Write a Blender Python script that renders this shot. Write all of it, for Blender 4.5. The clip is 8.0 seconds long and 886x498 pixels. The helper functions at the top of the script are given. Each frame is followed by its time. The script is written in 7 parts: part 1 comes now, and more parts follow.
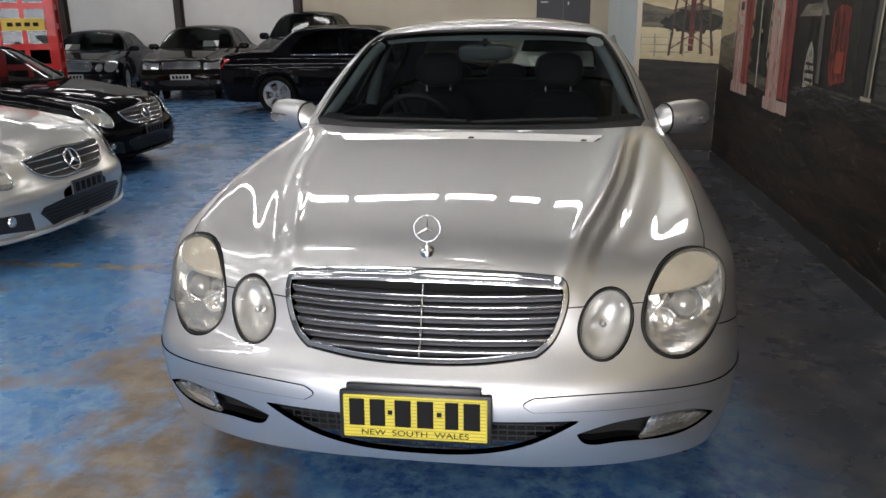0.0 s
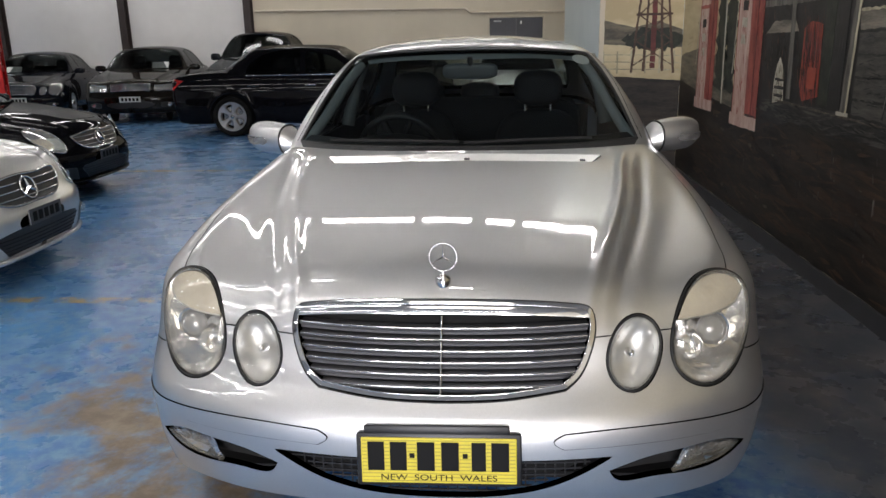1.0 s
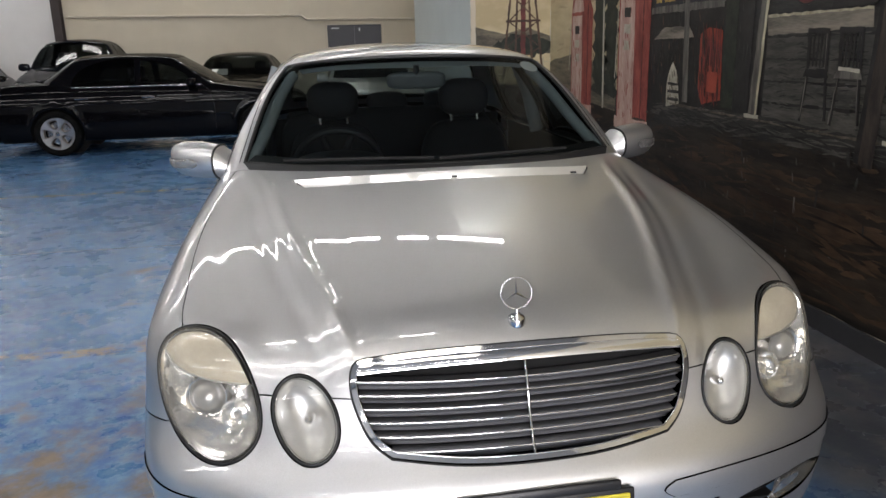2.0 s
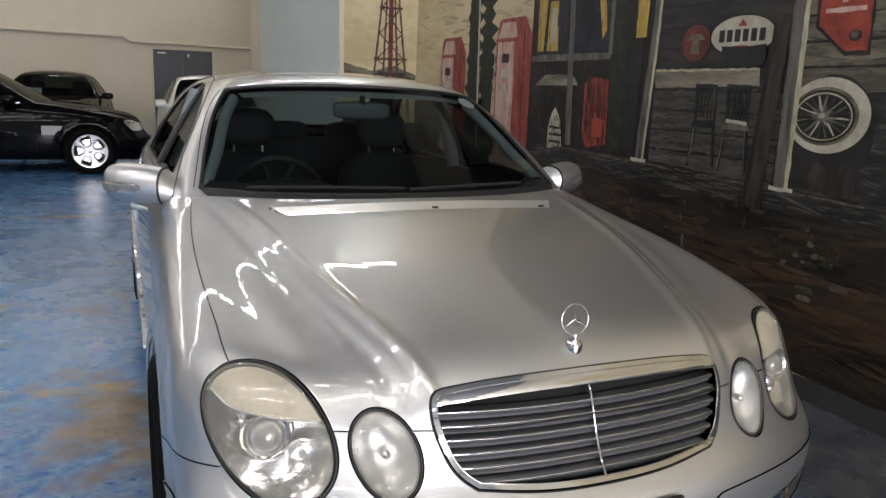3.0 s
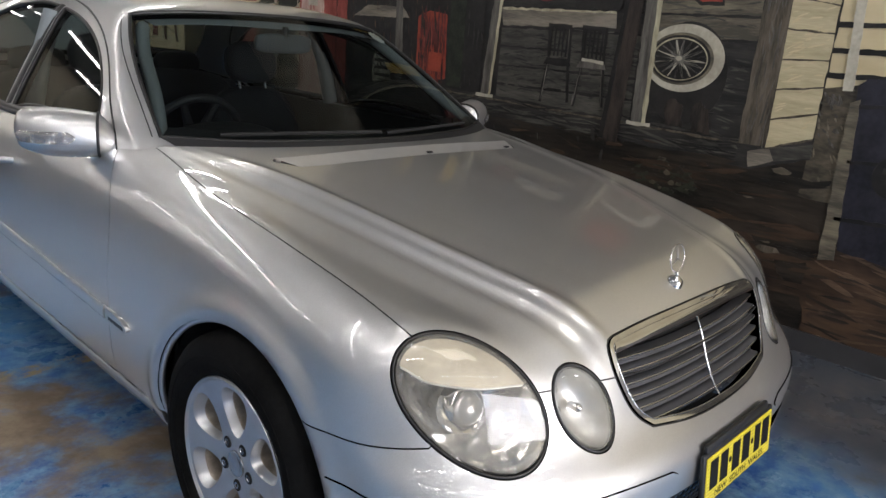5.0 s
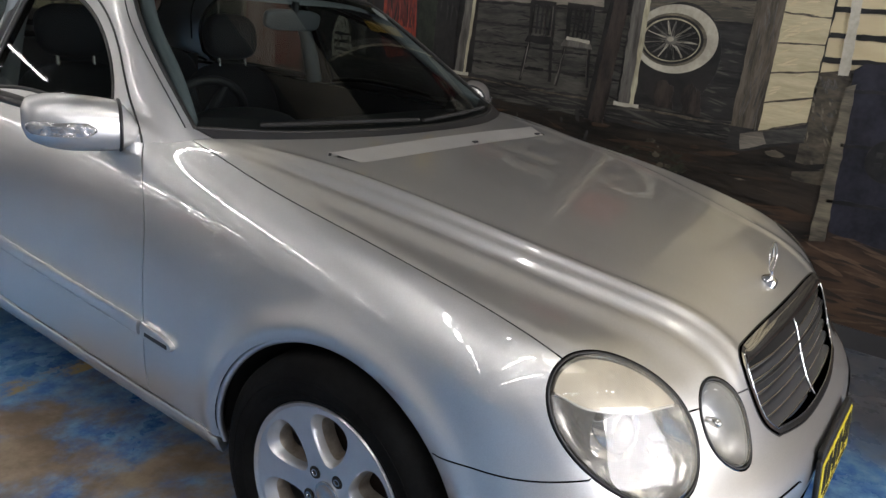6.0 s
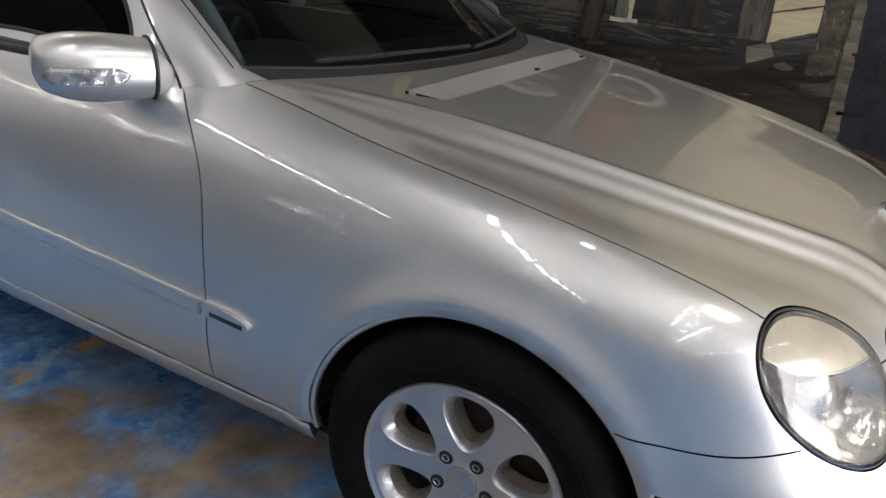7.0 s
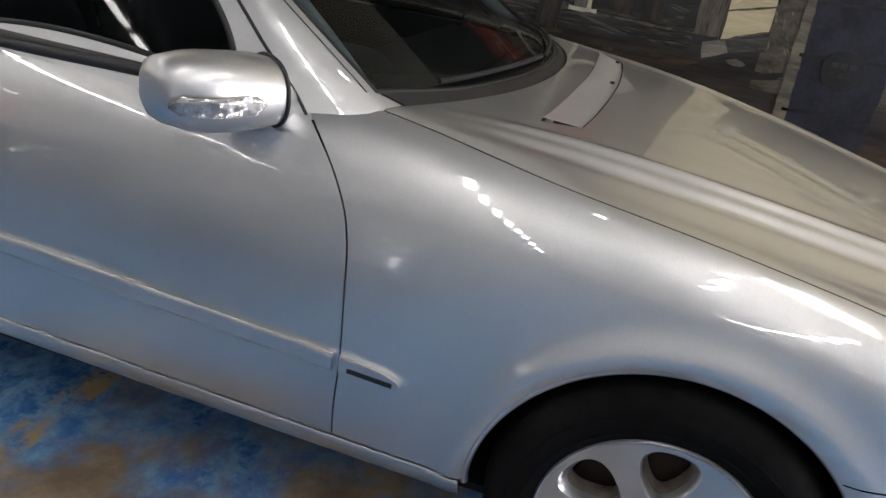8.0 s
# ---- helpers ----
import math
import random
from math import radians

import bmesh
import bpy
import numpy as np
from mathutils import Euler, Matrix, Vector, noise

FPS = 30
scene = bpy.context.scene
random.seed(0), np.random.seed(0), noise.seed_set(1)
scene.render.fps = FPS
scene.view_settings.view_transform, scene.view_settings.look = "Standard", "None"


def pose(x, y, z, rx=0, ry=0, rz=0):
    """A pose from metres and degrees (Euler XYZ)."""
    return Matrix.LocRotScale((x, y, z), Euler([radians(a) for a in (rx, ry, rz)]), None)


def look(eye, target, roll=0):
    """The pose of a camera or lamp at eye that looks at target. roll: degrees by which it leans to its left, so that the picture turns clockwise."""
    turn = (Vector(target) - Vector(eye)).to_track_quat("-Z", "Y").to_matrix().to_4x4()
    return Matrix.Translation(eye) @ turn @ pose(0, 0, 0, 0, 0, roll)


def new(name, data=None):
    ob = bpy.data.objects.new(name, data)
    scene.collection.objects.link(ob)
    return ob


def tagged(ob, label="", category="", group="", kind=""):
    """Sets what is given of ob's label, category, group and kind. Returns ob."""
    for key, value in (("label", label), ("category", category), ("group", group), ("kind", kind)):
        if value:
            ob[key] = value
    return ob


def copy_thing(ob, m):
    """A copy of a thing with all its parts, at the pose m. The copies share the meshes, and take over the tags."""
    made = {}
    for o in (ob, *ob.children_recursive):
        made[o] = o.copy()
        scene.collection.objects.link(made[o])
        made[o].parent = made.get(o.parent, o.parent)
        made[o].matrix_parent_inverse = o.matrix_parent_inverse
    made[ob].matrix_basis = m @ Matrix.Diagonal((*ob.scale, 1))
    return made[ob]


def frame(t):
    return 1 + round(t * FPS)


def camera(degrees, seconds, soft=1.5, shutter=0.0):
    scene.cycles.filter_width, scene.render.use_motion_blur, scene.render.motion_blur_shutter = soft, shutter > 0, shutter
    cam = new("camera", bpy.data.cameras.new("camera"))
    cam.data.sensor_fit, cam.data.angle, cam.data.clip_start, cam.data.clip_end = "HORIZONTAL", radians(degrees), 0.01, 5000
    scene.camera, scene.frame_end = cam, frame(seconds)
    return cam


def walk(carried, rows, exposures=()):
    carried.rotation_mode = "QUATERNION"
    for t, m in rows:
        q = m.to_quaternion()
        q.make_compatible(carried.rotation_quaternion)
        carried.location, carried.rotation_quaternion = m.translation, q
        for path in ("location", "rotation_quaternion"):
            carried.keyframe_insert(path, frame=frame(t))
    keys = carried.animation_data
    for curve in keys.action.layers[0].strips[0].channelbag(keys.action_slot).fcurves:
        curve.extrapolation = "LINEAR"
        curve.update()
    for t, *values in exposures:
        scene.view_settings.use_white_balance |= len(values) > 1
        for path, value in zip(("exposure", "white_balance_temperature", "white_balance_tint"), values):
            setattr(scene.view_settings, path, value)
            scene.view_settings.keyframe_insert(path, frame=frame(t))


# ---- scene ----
cam = camera(61.0, 8.0, soft=1.5)
PATH = [
    (0, (0.331, -1.66, 1.366), (0.047, 0.237, 0.798), -0.7),
    (0.5, (0.314, -1.666, 1.365), (0.054, 0.235, 0.802), -0.6),
    (1, (0.152, -1.567, 1.366), (-0.007, 0.357, 0.842), -1.1),
    (1.2, (0.061, -1.486, 1.366), (-0.054, 0.452, 0.888), -1.9),
    (2.3, (-0.562, -1.268, 1.382), (-0.095, 0.607, 0.864), 0.4),
    (2.4, (-0.609, -1.27, 1.385), (-0.091, 0.6, 0.898), 0.9),
    (2.5, (-0.657, -1.255, 1.39), (-0.096, 0.607, 0.923), 1.0),
    (3, (-0.943, -1.131, 1.353), (-0.165, 0.663, 0.935), 2.2),
    (3.5, (-1.188, -0.991, 1.337), (-0.235, 0.716, 0.912), 3.2),
    (4, (-1.416, -0.883, 1.347), (-0.246, 0.671, 0.88), 4.1),
    (4.5, (-1.575, -0.758, 1.35), (-0.251, 0.653, 0.841), 4.5),
    (4.7, (-1.635, -0.667, 1.344), (-0.275, 0.7, 0.815), 4.4),
    (6, (-1.885, -0.08, 1.341), (-0.322, 1.009, 0.731), 5.7),
    (6.5, (-1.92, 0.15, 1.324), (-0.307, 1.139, 0.677), 5.6),
    (7, (-1.932, 0.393, 1.295), (-0.3, 1.245, 0.513), 4.7),
    (7.5, (-1.989, 0.616, 1.262), (-0.302, 1.278, 0.417), 6.3),
    (8, (-2.037, 1.056, 1.332), (-0.269, 1.484, 0.5), 9.0),
]
# the camera opens up a little as it turns to the darker wall
walk(cam, [(t, look(eye, target, roll)) for t, eye, target, roll in PATH], [(0, -0.03), (1.2, 0.0), (2.5, 0.06), (4.0, 0.14), (8.0, 0.14)])

# ---- world and light ----
world = bpy.data.worlds.new("hall_air")
scene.world = world
world.use_nodes = True
world.node_tree.nodes["Background"].inputs["Color"].default_value = (0.95, 0.95, 1.0, 1)
world.node_tree.nodes["Background"].inputs["Strength"].default_value = 0.15
TUBE_GLOW = 31.0
DAY_POWER = 850.0
PANEL_GLOW = 5.0

# ---- materials ----
def mat(name, colour, rough=0.5, metal=0.0, coat=0.0, var=0.0, scale=8.0, bump=0.0, bump_scale=60.0, spec=0.5, second=None, stretch=(1, 1, 1), detail=6.0):
    """A surface with its colour varied at two scales, and fine relief."""
    m = bpy.data.materials.new(name)
    m.use_nodes = True
    nt = m.node_tree
    n, l = nt.nodes, nt.links
    p = n["Principled BSDF"]
    p.inputs["Base Color"].default_value = (*colour, 1)
    p.inputs["Roughness"].default_value = rough
    p.inputs["Metallic"].default_value = metal
    p.inputs["Coat Weight"].default_value = coat
    p.inputs["Coat Roughness"].default_value = 0.02
    p.inputs["Specular IOR Level"].default_value = spec
    if var > 0 or bump > 0 or second:
        co = n.new("ShaderNodeTexCoord")
        mp = n.new("ShaderNodeMapping")
        mp.inputs["Scale"].default_value = stretch
        l.new(co.outputs["Object"], mp.inputs["Vector"])
    if var > 0 or second:
        a, b = n.new("ShaderNodeTexNoise"), n.new("ShaderNodeTexNoise")
        for t, s in ((a, scale), (b, scale * 6.3)):
            t.inputs["Scale"].default_value = s
            t.inputs["Detail"].default_value = detail
            l.new(mp.outputs["Vector"], t.inputs["Vector"])
        mix = n.new("ShaderNodeMath")
        mix.operation = "MULTIPLY_ADD"
        l.new(b.outputs["Fac"], mix.inputs[0])
        mix.inputs[1].default_value = 0.45
        l.new(a.outputs["Fac"], mix.inputs[2])
        ramp = n.new("ShaderNodeValToRGB")
        ramp.color_ramp.elements[0].position, ramp.color_ramp.elements[1].position = 0.45, 0.98
        dark = second or tuple(c * (1 - var) for c in colour)
        light = colour if second else tuple(min(1, c * (1 + var)) for c in colour)
        ramp.color_ramp.elements[0].color = (*dark, 1)
        ramp.color_ramp.elements[1].color = (*light, 1)
        l.new(mix.outputs[0], ramp.inputs[0])
        l.new(ramp.outputs[0], p.inputs["Base Color"])
    if bump > 0:
        t = n.new("ShaderNodeTexNoise")
        t.inputs["Scale"].default_value = bump_scale
        t.inputs["Detail"].default_value = 4
        l.new(mp.outputs["Vector"], t.inputs["Vector"])
        bp = n.new("ShaderNodeBump")
        bp.inputs["Strength"].default_value = bump
        bp.inputs["Distance"].default_value = 0.01
        l.new(t.outputs["Fac"], bp.inputs["Height"])
        l.new(bp.outputs["Normal"], p.inputs["Normal"])
    return m


def car_paint(name, colour, metal, rough, flake=0.06, dust=0.0, gloss=1.0):
    """Base coat with flakes under a clear coat that is a little dusty."""
    m = mat(name, colour, rough, metal, coat=gloss, spec=0.5 if metal > 0.4 else 0.0)
    m.node_tree.nodes["Principled BSDF"].inputs["Coat IOR"].default_value = 1.80 if metal > 0.8 else 1.5
    nt = m.node_tree
    n, l = nt.nodes, nt.links
    p = n["Principled BSDF"]
    co = n.new("ShaderNodeTexCoord")
    v = n.new("ShaderNodeTexVoronoi")
    v.inputs["Scale"].default_value = 900
    l.new(co.outputs["Object"], v.inputs["Vector"])
    sep = n.new("ShaderNodeSeparateColor")
    l.new(v.outputs["Color"], sep.inputs[0])
    mr = n.new("ShaderNodeMapRange")
    mr.inputs["To Min"].default_value, mr.inputs["To Max"].default_value = 1 - flake * 2, 1 + flake
    l.new(sep.outputs[0], mr.inputs["Value"])
    mul = n.new("ShaderNodeMix")
    mul.data_type, mul.blend_type = "RGBA", "MULTIPLY"
    mul.inputs["Factor"].default_value = 1
    mul.inputs["A"].default_value = (*colour, 1)
    l.new(mr.outputs[0], mul.inputs["B"])
    l.new(mul.outputs["Result"], p.inputs["Base Color"])
    # dust and fine swirls in the clear coat
    t = n.new("ShaderNodeTexNoise")
    t.inputs["Scale"].default_value, t.inputs["Detail"].default_value = 5, 8
    l.new(co.outputs["Object"], t.inputs["Vector"])
    cr = n.new("ShaderNodeMapRange")
    cr.inputs["To Min"].default_value, cr.inputs["To Max"].default_value = 0.0, 0.012 + dust
    l.new(t.outputs["Fac"], cr.inputs["Value"])
    l.new(cr.outputs[0], p.inputs["Coat Roughness"])
    return m


def glow(name, colour, strength):
    m = bpy.data.materials.new(name)
    m.use_nodes = True
    p = m.node_tree.nodes["Principled BSDF"]
    p.inputs["Base Color"].default_value = (*colour, 1)
    p.inputs["Emission Color"].default_value = (*colour, 1)
    p.inputs["Emission Strength"].default_value = strength
    return m


def clear(name, tint, rough=0.0, ior=1.45, haze=0.0, haze_colour=(0.8, 0.75, 0.6), gloss=1.0):
    """A thin pane: it lets light straight through with its tint, and mirrors by its angle."""
    m = bpy.data.materials.new(name)
    m.use_nodes = True
    nt = m.node_tree
    n, l = nt.nodes, nt.links
    n.remove(n["Principled BSDF"])
    out = n["Material Output"]
    tr, gl, fr, mx = n.new("ShaderNodeBsdfTransparent"), n.new("ShaderNodeBsdfGlossy"), n.new("ShaderNodeLayerWeight"), n.new("ShaderNodeMixShader")
    tr.inputs[0].default_value = (*tint, 1)
    gl.inputs["Roughness"].default_value = rough
    # mirror share by angle, alike from both sides of the thin pane
    fr.inputs["Blend"].default_value = 0.5
    pw, ma = n.new("ShaderNodeMath"), n.new("ShaderNodeMath")
    pw.operation, ma.operation = "POWER", "MULTIPLY_ADD"
    pw.inputs[1].default_value = 5.0
    base = ((ior - 1) / (ior + 1)) ** 2
    ma.inputs[1].default_value, ma.inputs[2].default_value = (1 - base) * gloss, base * gloss
    l.new(fr.outputs["Facing"], pw.inputs[0])
    l.new(pw.outputs[0], ma.inputs[0])
    l.new(ma.outputs[0], mx.inputs[0])
    last = tr
    if haze > 0:
        df, hz, no, co = n.new("ShaderNodeBsdfDiffuse"), n.new("ShaderNodeMixShader"), n.new("ShaderNodeTexNoise"), n.new("ShaderNodeTexCoord")
        df.inputs[0].default_value = (*haze_colour, 1)
        no.inputs["Scale"].default_value, no.inputs["Detail"].default_value = 9, 6
        l.new(co.outputs["Object"], no.inputs["Vector"])
        mr = n.new("ShaderNodeMapRange")
        mr.inputs["From Min"].default_value, mr.inputs["From Max"].default_value = 0.3, 0.7
        mr.inputs["To Min"].default_value, mr.inputs["To Max"].default_value = haze * 0.5, haze * 1.4
        l.new(no.outputs["Fac"], mr.inputs["Value"])
        l.new(mr.outputs[0], hz.inputs[0])
        l.new(tr.outputs[0], hz.inputs[1])
        l.new(df.outputs[0], hz.inputs[2])
        last = hz
    l.new(last.outputs[0], mx.inputs[1])
    l.new(gl.outputs[0], mx.inputs[2])
    l.new(mx.outputs[0], out.inputs["Surface"])
    return m


def floor_material():
    """Blue floor coating, worn through to brown and grey concrete, with old line paint."""
    m = bpy.data.materials.new("worn_blue_floor_coating")
    m.use_nodes = True
    nt = m.node_tree
    n, l = nt.nodes, nt.links
    p = n["Principled BSDF"]
    geo = n.new("ShaderNodeNewGeometry")
    pos = geo.outputs["Position"]

    def noise_at(scale, detail, rough=0.6, warp=0.0, stretch=None):
        t = n.new("ShaderNodeTexNoise")
        t.inputs["Scale"].default_value, t.inputs["Detail"].default_value, t.inputs["Roughness"].default_value, t.inputs["Distortion"].default_value = scale, detail, rough, warp
        src = pos
        if stretch:
            mp = n.new("ShaderNodeMapping")
            mp.inputs["Scale"].default_value = stretch
            l.new(pos, mp.inputs["Vector"])
            src = mp.outputs[0]
        l.new(src, t.inputs["Vector"])
        return t.outputs["Fac"]

    def ramp(src, a, b):
        r = n.new("ShaderNodeMapRange")
        r.interpolation_type = "SMOOTHSTEP"
        r.inputs["From Min"].default_value, r.inputs["From Max"].default_value = a, b
        l.new(src, r.inputs["Value"])
        return r.outputs[0]

    def math_(op, a, b):
        q = n.new("ShaderNodeMath")
        q.operation = op
        for i, v in enumerate((a, b)):
            if isinstance(v, (int, float)):
                q.inputs[i].default_value = v
            else:
                l.new(v, q.inputs[i])
        return q.outputs[0]

    def mixc(f, a, b):
        q = n.new("ShaderNodeMix")
        q.data_type = "RGBA"
        l.new(f, q.inputs["Factor"])
        for k, v in (("A", a), ("B", b)):
            if isinstance(v, tuple):
                q.inputs[k].default_value = (*v, 1)
            else:
                l.new(v, q.inputs[k])
        return q.outputs["Result"]

    sep = n.new("ShaderNodeSeparateXYZ")
    l.new(pos, sep.inputs[0])
    blue = mixc(ramp(noise_at(0.9, 6), 0.35, 0.68), (0.022, 0.084, 0.28), (0.075, 0.235, 0.50))
    blue = mixc(ramp(noise_at(14, 8, 0.7), 0.36, 0.68), blue, (0.17, 0.325, 0.49))
    bare = mixc(ramp(noise_at(5, 8, 0.7), 0.35, 0.7), (0.14, 0.10, 0.066), (0.29, 0.23, 0.16))
    # the coat is most worn along the car's flank and before its nose
    dx = math_("SUBTRACT", sep.outputs[0], -1.05)
    near = math_("SUBTRACT", 1.0, math_("MULTIPLY", math_("ABSOLUTE", dx, 0.0), 0.55))
    front = math_("SUBTRACT", 1.0, math_("MULTIPLY", math_("ABSOLUTE", math_("SUBTRACT", sep.outputs[1], 1.2), 0.0), 0.22))
    zone = math_("MAXIMUM", 0.0, math_("MULTIPLY", math_("MAXIMUM", near, 0.0), math_("MAXIMUM", front, 0.0)))
    wear_noise = math_("ADD", math_("MULTIPLY", noise_at(1.7, 9, 0.62, 0.4), 0.8), math_("MULTIPLY", noise_at(9, 8, 0.7), 0.25))
    wear = ramp(math_("ADD", wear_noise, math_("MULTIPLY", zone, 0.20)), 0.625, 0.775)
    col = mixc(wear, blue, bare)
    # old yellow bay lines and a saw-cut joint
    for axis, at, width, colour, lo in ((1, 2.32, 0.05, (0.36, 0.25, 0.09), 0.44), (1, 6.9, 0.05, (0.42, 0.30, 0.10), 0.42), (1, 4.42, 0.007, (0.02, 0.03, 0.05), 0.0)):
        d = math_("ABSOLUTE", math_("SUBTRACT", sep.outputs[axis], at), 0.0)
        wob = math_("ADD", d, math_("MULTIPLY", math_("SUBTRACT", noise_at(30, 4), 0.5), 0.02 if lo else 0.004))
        line = math_("SUBTRACT", 1.0, ramp(wob, width * 0.8, width * 1.1))
        keep = ramp(noise_at(6, 8, 0.75), lo, lo + 0.15) if lo else line
        if lo:
            side = math_("LESS_THAN", sep.outputs[0], -0.4)
            line = math_("MULTIPLY", math_("MULTIPLY", line, keep), side)
        col = mixc(line, col, colour)
    # shade and the mural's dark reflection, painted grey towards the wall, with worn patches
    floor_shade = math_("MULTIPLY", ramp(math_("ADD", sep.outputs[0], math_("MULTIPLY", noise_at(1.5, 6), 0.8)), 1.0, 1.7), 0.92)
    col = mixc(floor_shade, col, mixc(ramp(noise_at(4, 8, 0.75), 0.40, 0.72), (0.050, 0.046, 0.043), (0.125, 0.105, 0.085)))
    scuff = math_("MULTIPLY", ramp(noise_at(7, 10, 0.8, 1.5, (3, 0.6, 1)), 0.66, 0.78), 0.45)
    col = mixc(scuff, col, (0.035, 0.03, 0.03))
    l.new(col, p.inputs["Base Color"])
    rg = n.new("ShaderNodeMapRange")
    rg.inputs["To Min"].default_value, rg.inputs["To Max"].default_value = 0.20, 0.50
    l.new(math_("ADD", math_("MULTIPLY", wear, 0.5), math_("MULTIPLY", noise_at(3, 8), 0.5)), rg.inputs["Value"])
    l.new(rg.outputs[0], p.inputs["Roughness"])
    bp = n.new("ShaderNodeBump")
    bp.inputs["Strength"].default_value, bp.inputs["Distance"].default_value = 0.12, 0.003
    l.new(math_("ADD", noise_at(40, 6), math_("MULTIPLY", wear, -0.6)), bp.inputs["Height"])
    l.new(bp.outputs["Normal"], p.inputs["Normal"])
    return m


SILVER = car_paint("silver_metallic_paint", (0.622, 0.620, 0.614), 0.95, 0.41, 0.04, 0.002)
BLACK_PAINT = car_paint("black_car_paint", (0.003, 0.003, 0.004), 0.0, 0.3, 0.0, 0.0, 0.32)
NAVY_PAINT = car_paint("dark_blue_car_paint", (0.006, 0.007, 0.011), 0.0, 0.3, 0.02, 0.0, 0.55)
BROWN_PAINT = car_paint("dark_brown_car_paint", (0.009, 0.0075, 0.006), 0.0, 0.3, 0.02, 0.0, 0.55)
WHITE_PAINT = car_paint("pale_silver_car_paint", (0.72, 0.72, 0.69), 0.5, 0.3, 0.04)
SILVER_B = car_paint("warm_silver_car_paint", (0.62, 0.615, 0.59), 0.75, 0.3, 0.05)
CHROME = mat("chrome", (0.66, 0.66, 0.67), 0.06, 1.0)
DULL_CHROME = mat("brushed_metal", (0.55, 0.55, 0.56), 0.25, 1.0)
POST = mat("polished_steel_post", (0.80, 0.80, 0.80), 0.16, 1.0)
ALLOY = mat("lacquered_alloy", (0.56, 0.56, 0.57), 0.28, 0.9, coat=0.4, var=0.06, scale=20)
DUSTY_ALLOY = mat("alloy_with_brake_dust", (0.36, 0.31, 0.26), 0.5, 0.7, var=0.3, scale=30)
BLACK = mat("black_plastic", (0.012, 0.012, 0.013), 0.42, var=0.2, scale=30)
SATIN = mat("satin_silver_plastic", (0.74, 0.73, 0.71), 0.30, 0.75, coat=0.5, var=0.04, scale=20)
SEAL = mat("black_rubber_seal", (0.008, 0.008, 0.008), 0.5)
VOID = mat("black_underseal", (0.006, 0.006, 0.006), 0.9, var=0.2, scale=12)
TYRE = mat("tyre_rubber", (0.006, 0.006, 0.006), 0.8, var=0.6, scale=9, spec=0.07, bump=0.15, bump_scale=120)
SLAT = mat("grey_grille_slat", (0.19, 0.19, 0.20), 0.40, 0.7, coat=0.2)
SCREEN = clear("windscreen_glass", (0.44, 0.48, 0.475), ior=1.45, gloss=0.75)
SIDE_GLASS = clear("tinted_side_glass", (0.34, 0.37, 0.365), ior=1.5, gloss=0.5)
LENS = clear("hazy_lamp_lens", (0.96, 0.95, 0.92), rough=0.08, ior=1.5, haze=0.12, haze_colour=(0.80, 0.76, 0.66))
CLEAR_LENS = clear("clear_lamp_lens", (0.95, 0.95, 0.95), rough=0.06, ior=1.5, haze=0.10)
YELLOWED = mat("yellowed_lamp_cover", (0.43, 0.39, 0.31), 0.42, 0.15, coat=0.6, var=0.18, scale=14)
REFLECTOR = mat("lamp_reflector", (0.58, 0.58, 0.56), 0.36, 0.9, var=0.1, scale=30)
AMBER = mat("clear_turn_signal", (0.56, 0.55, 0.54), 0.22, 0.75, var=0.45, scale=38, bump=0.5, bump_scale=45, coat=0.8)
TRIM_DARK = mat("dark_interior_plastic", (0.010, 0.011, 0.013), 0.6, var=0.15, scale=20)
LEATHER = mat("dark_seat_cloth", (0.009, 0.010, 0.012), 0.75, var=0.25, scale=25, bump=0.2, bump_scale=150)
LINING = mat("grey_pillar_lining", (0.20, 0.225, 0.235), 0.8, var=0.08, scale=10)
PLATE = mat("yellow_number_plate", (0.60, 0.50, 0.03), 0.4, var=0.08, scale=25)
PLATE_RIB = mat("dull_yellow_rib", (0.36, 0.30, 0.03), 0.5)
INK = mat("black_plate_ink", (0.008, 0.008, 0.008), 0.6, spec=0.12)
PAPER = mat("white_paper_sheet", (0.78, 0.78, 0.76), 0.8, var=0.03, scale=10)
CREAM = mat("cream_wall_paint", (0.62, 0.56, 0.44), 0.75, var=0.06, scale=0.6, bump=0.08, bump_scale=30)
WHITE_WALL = mat("white_wall_paint", (0.78, 0.77, 0.75), 0.75, var=0.05, scale=0.7, bump=0.08, bump_scale=30)
CONCRETE = mat("dull_ceiling_sheet", (0.22, 0.22, 0.215), 0.85, var=0.1, scale=0.8)
STEEL = mat("dark_brown_steel", (0.035, 0.025, 0.022), 0.55, var=0.2, scale=6)
RED = mat("red_gloss_paint", (0.52, 0.008, 0.007), 0.4, coat=0.1, spec=0.2, var=0.1, scale=4)
DOOR_GREY = mat("dark_grey_door_paint", (0.055, 0.055, 0.062), 0.45, var=0.1, scale=3)
SKIRT = mat("dark_skirting_paint", (0.03, 0.03, 0.032), 0.6, var=0.2, scale=5)
TUBE = glow("fluorescent_tube", (0.99, 0.955, 0.935), TUBE_GLOW)
PANEL = glow("warm_light_panel", (1.0, 0.93, 0.82), PANEL_GLOW)
FACETS = mat("faceted_reflector", (0.80, 0.80, 0.80), 0.10, 0.95, bump=1.0, bump_scale=60)
FITTING = mat("white_light_fitting", (0.75, 0.75, 0.74), 0.4)
TAIL_RED = mat("red_tail_lamp", (0.35, 0.01, 0.01), 0.15, coat=1.0)
FLOOR = floor_material()


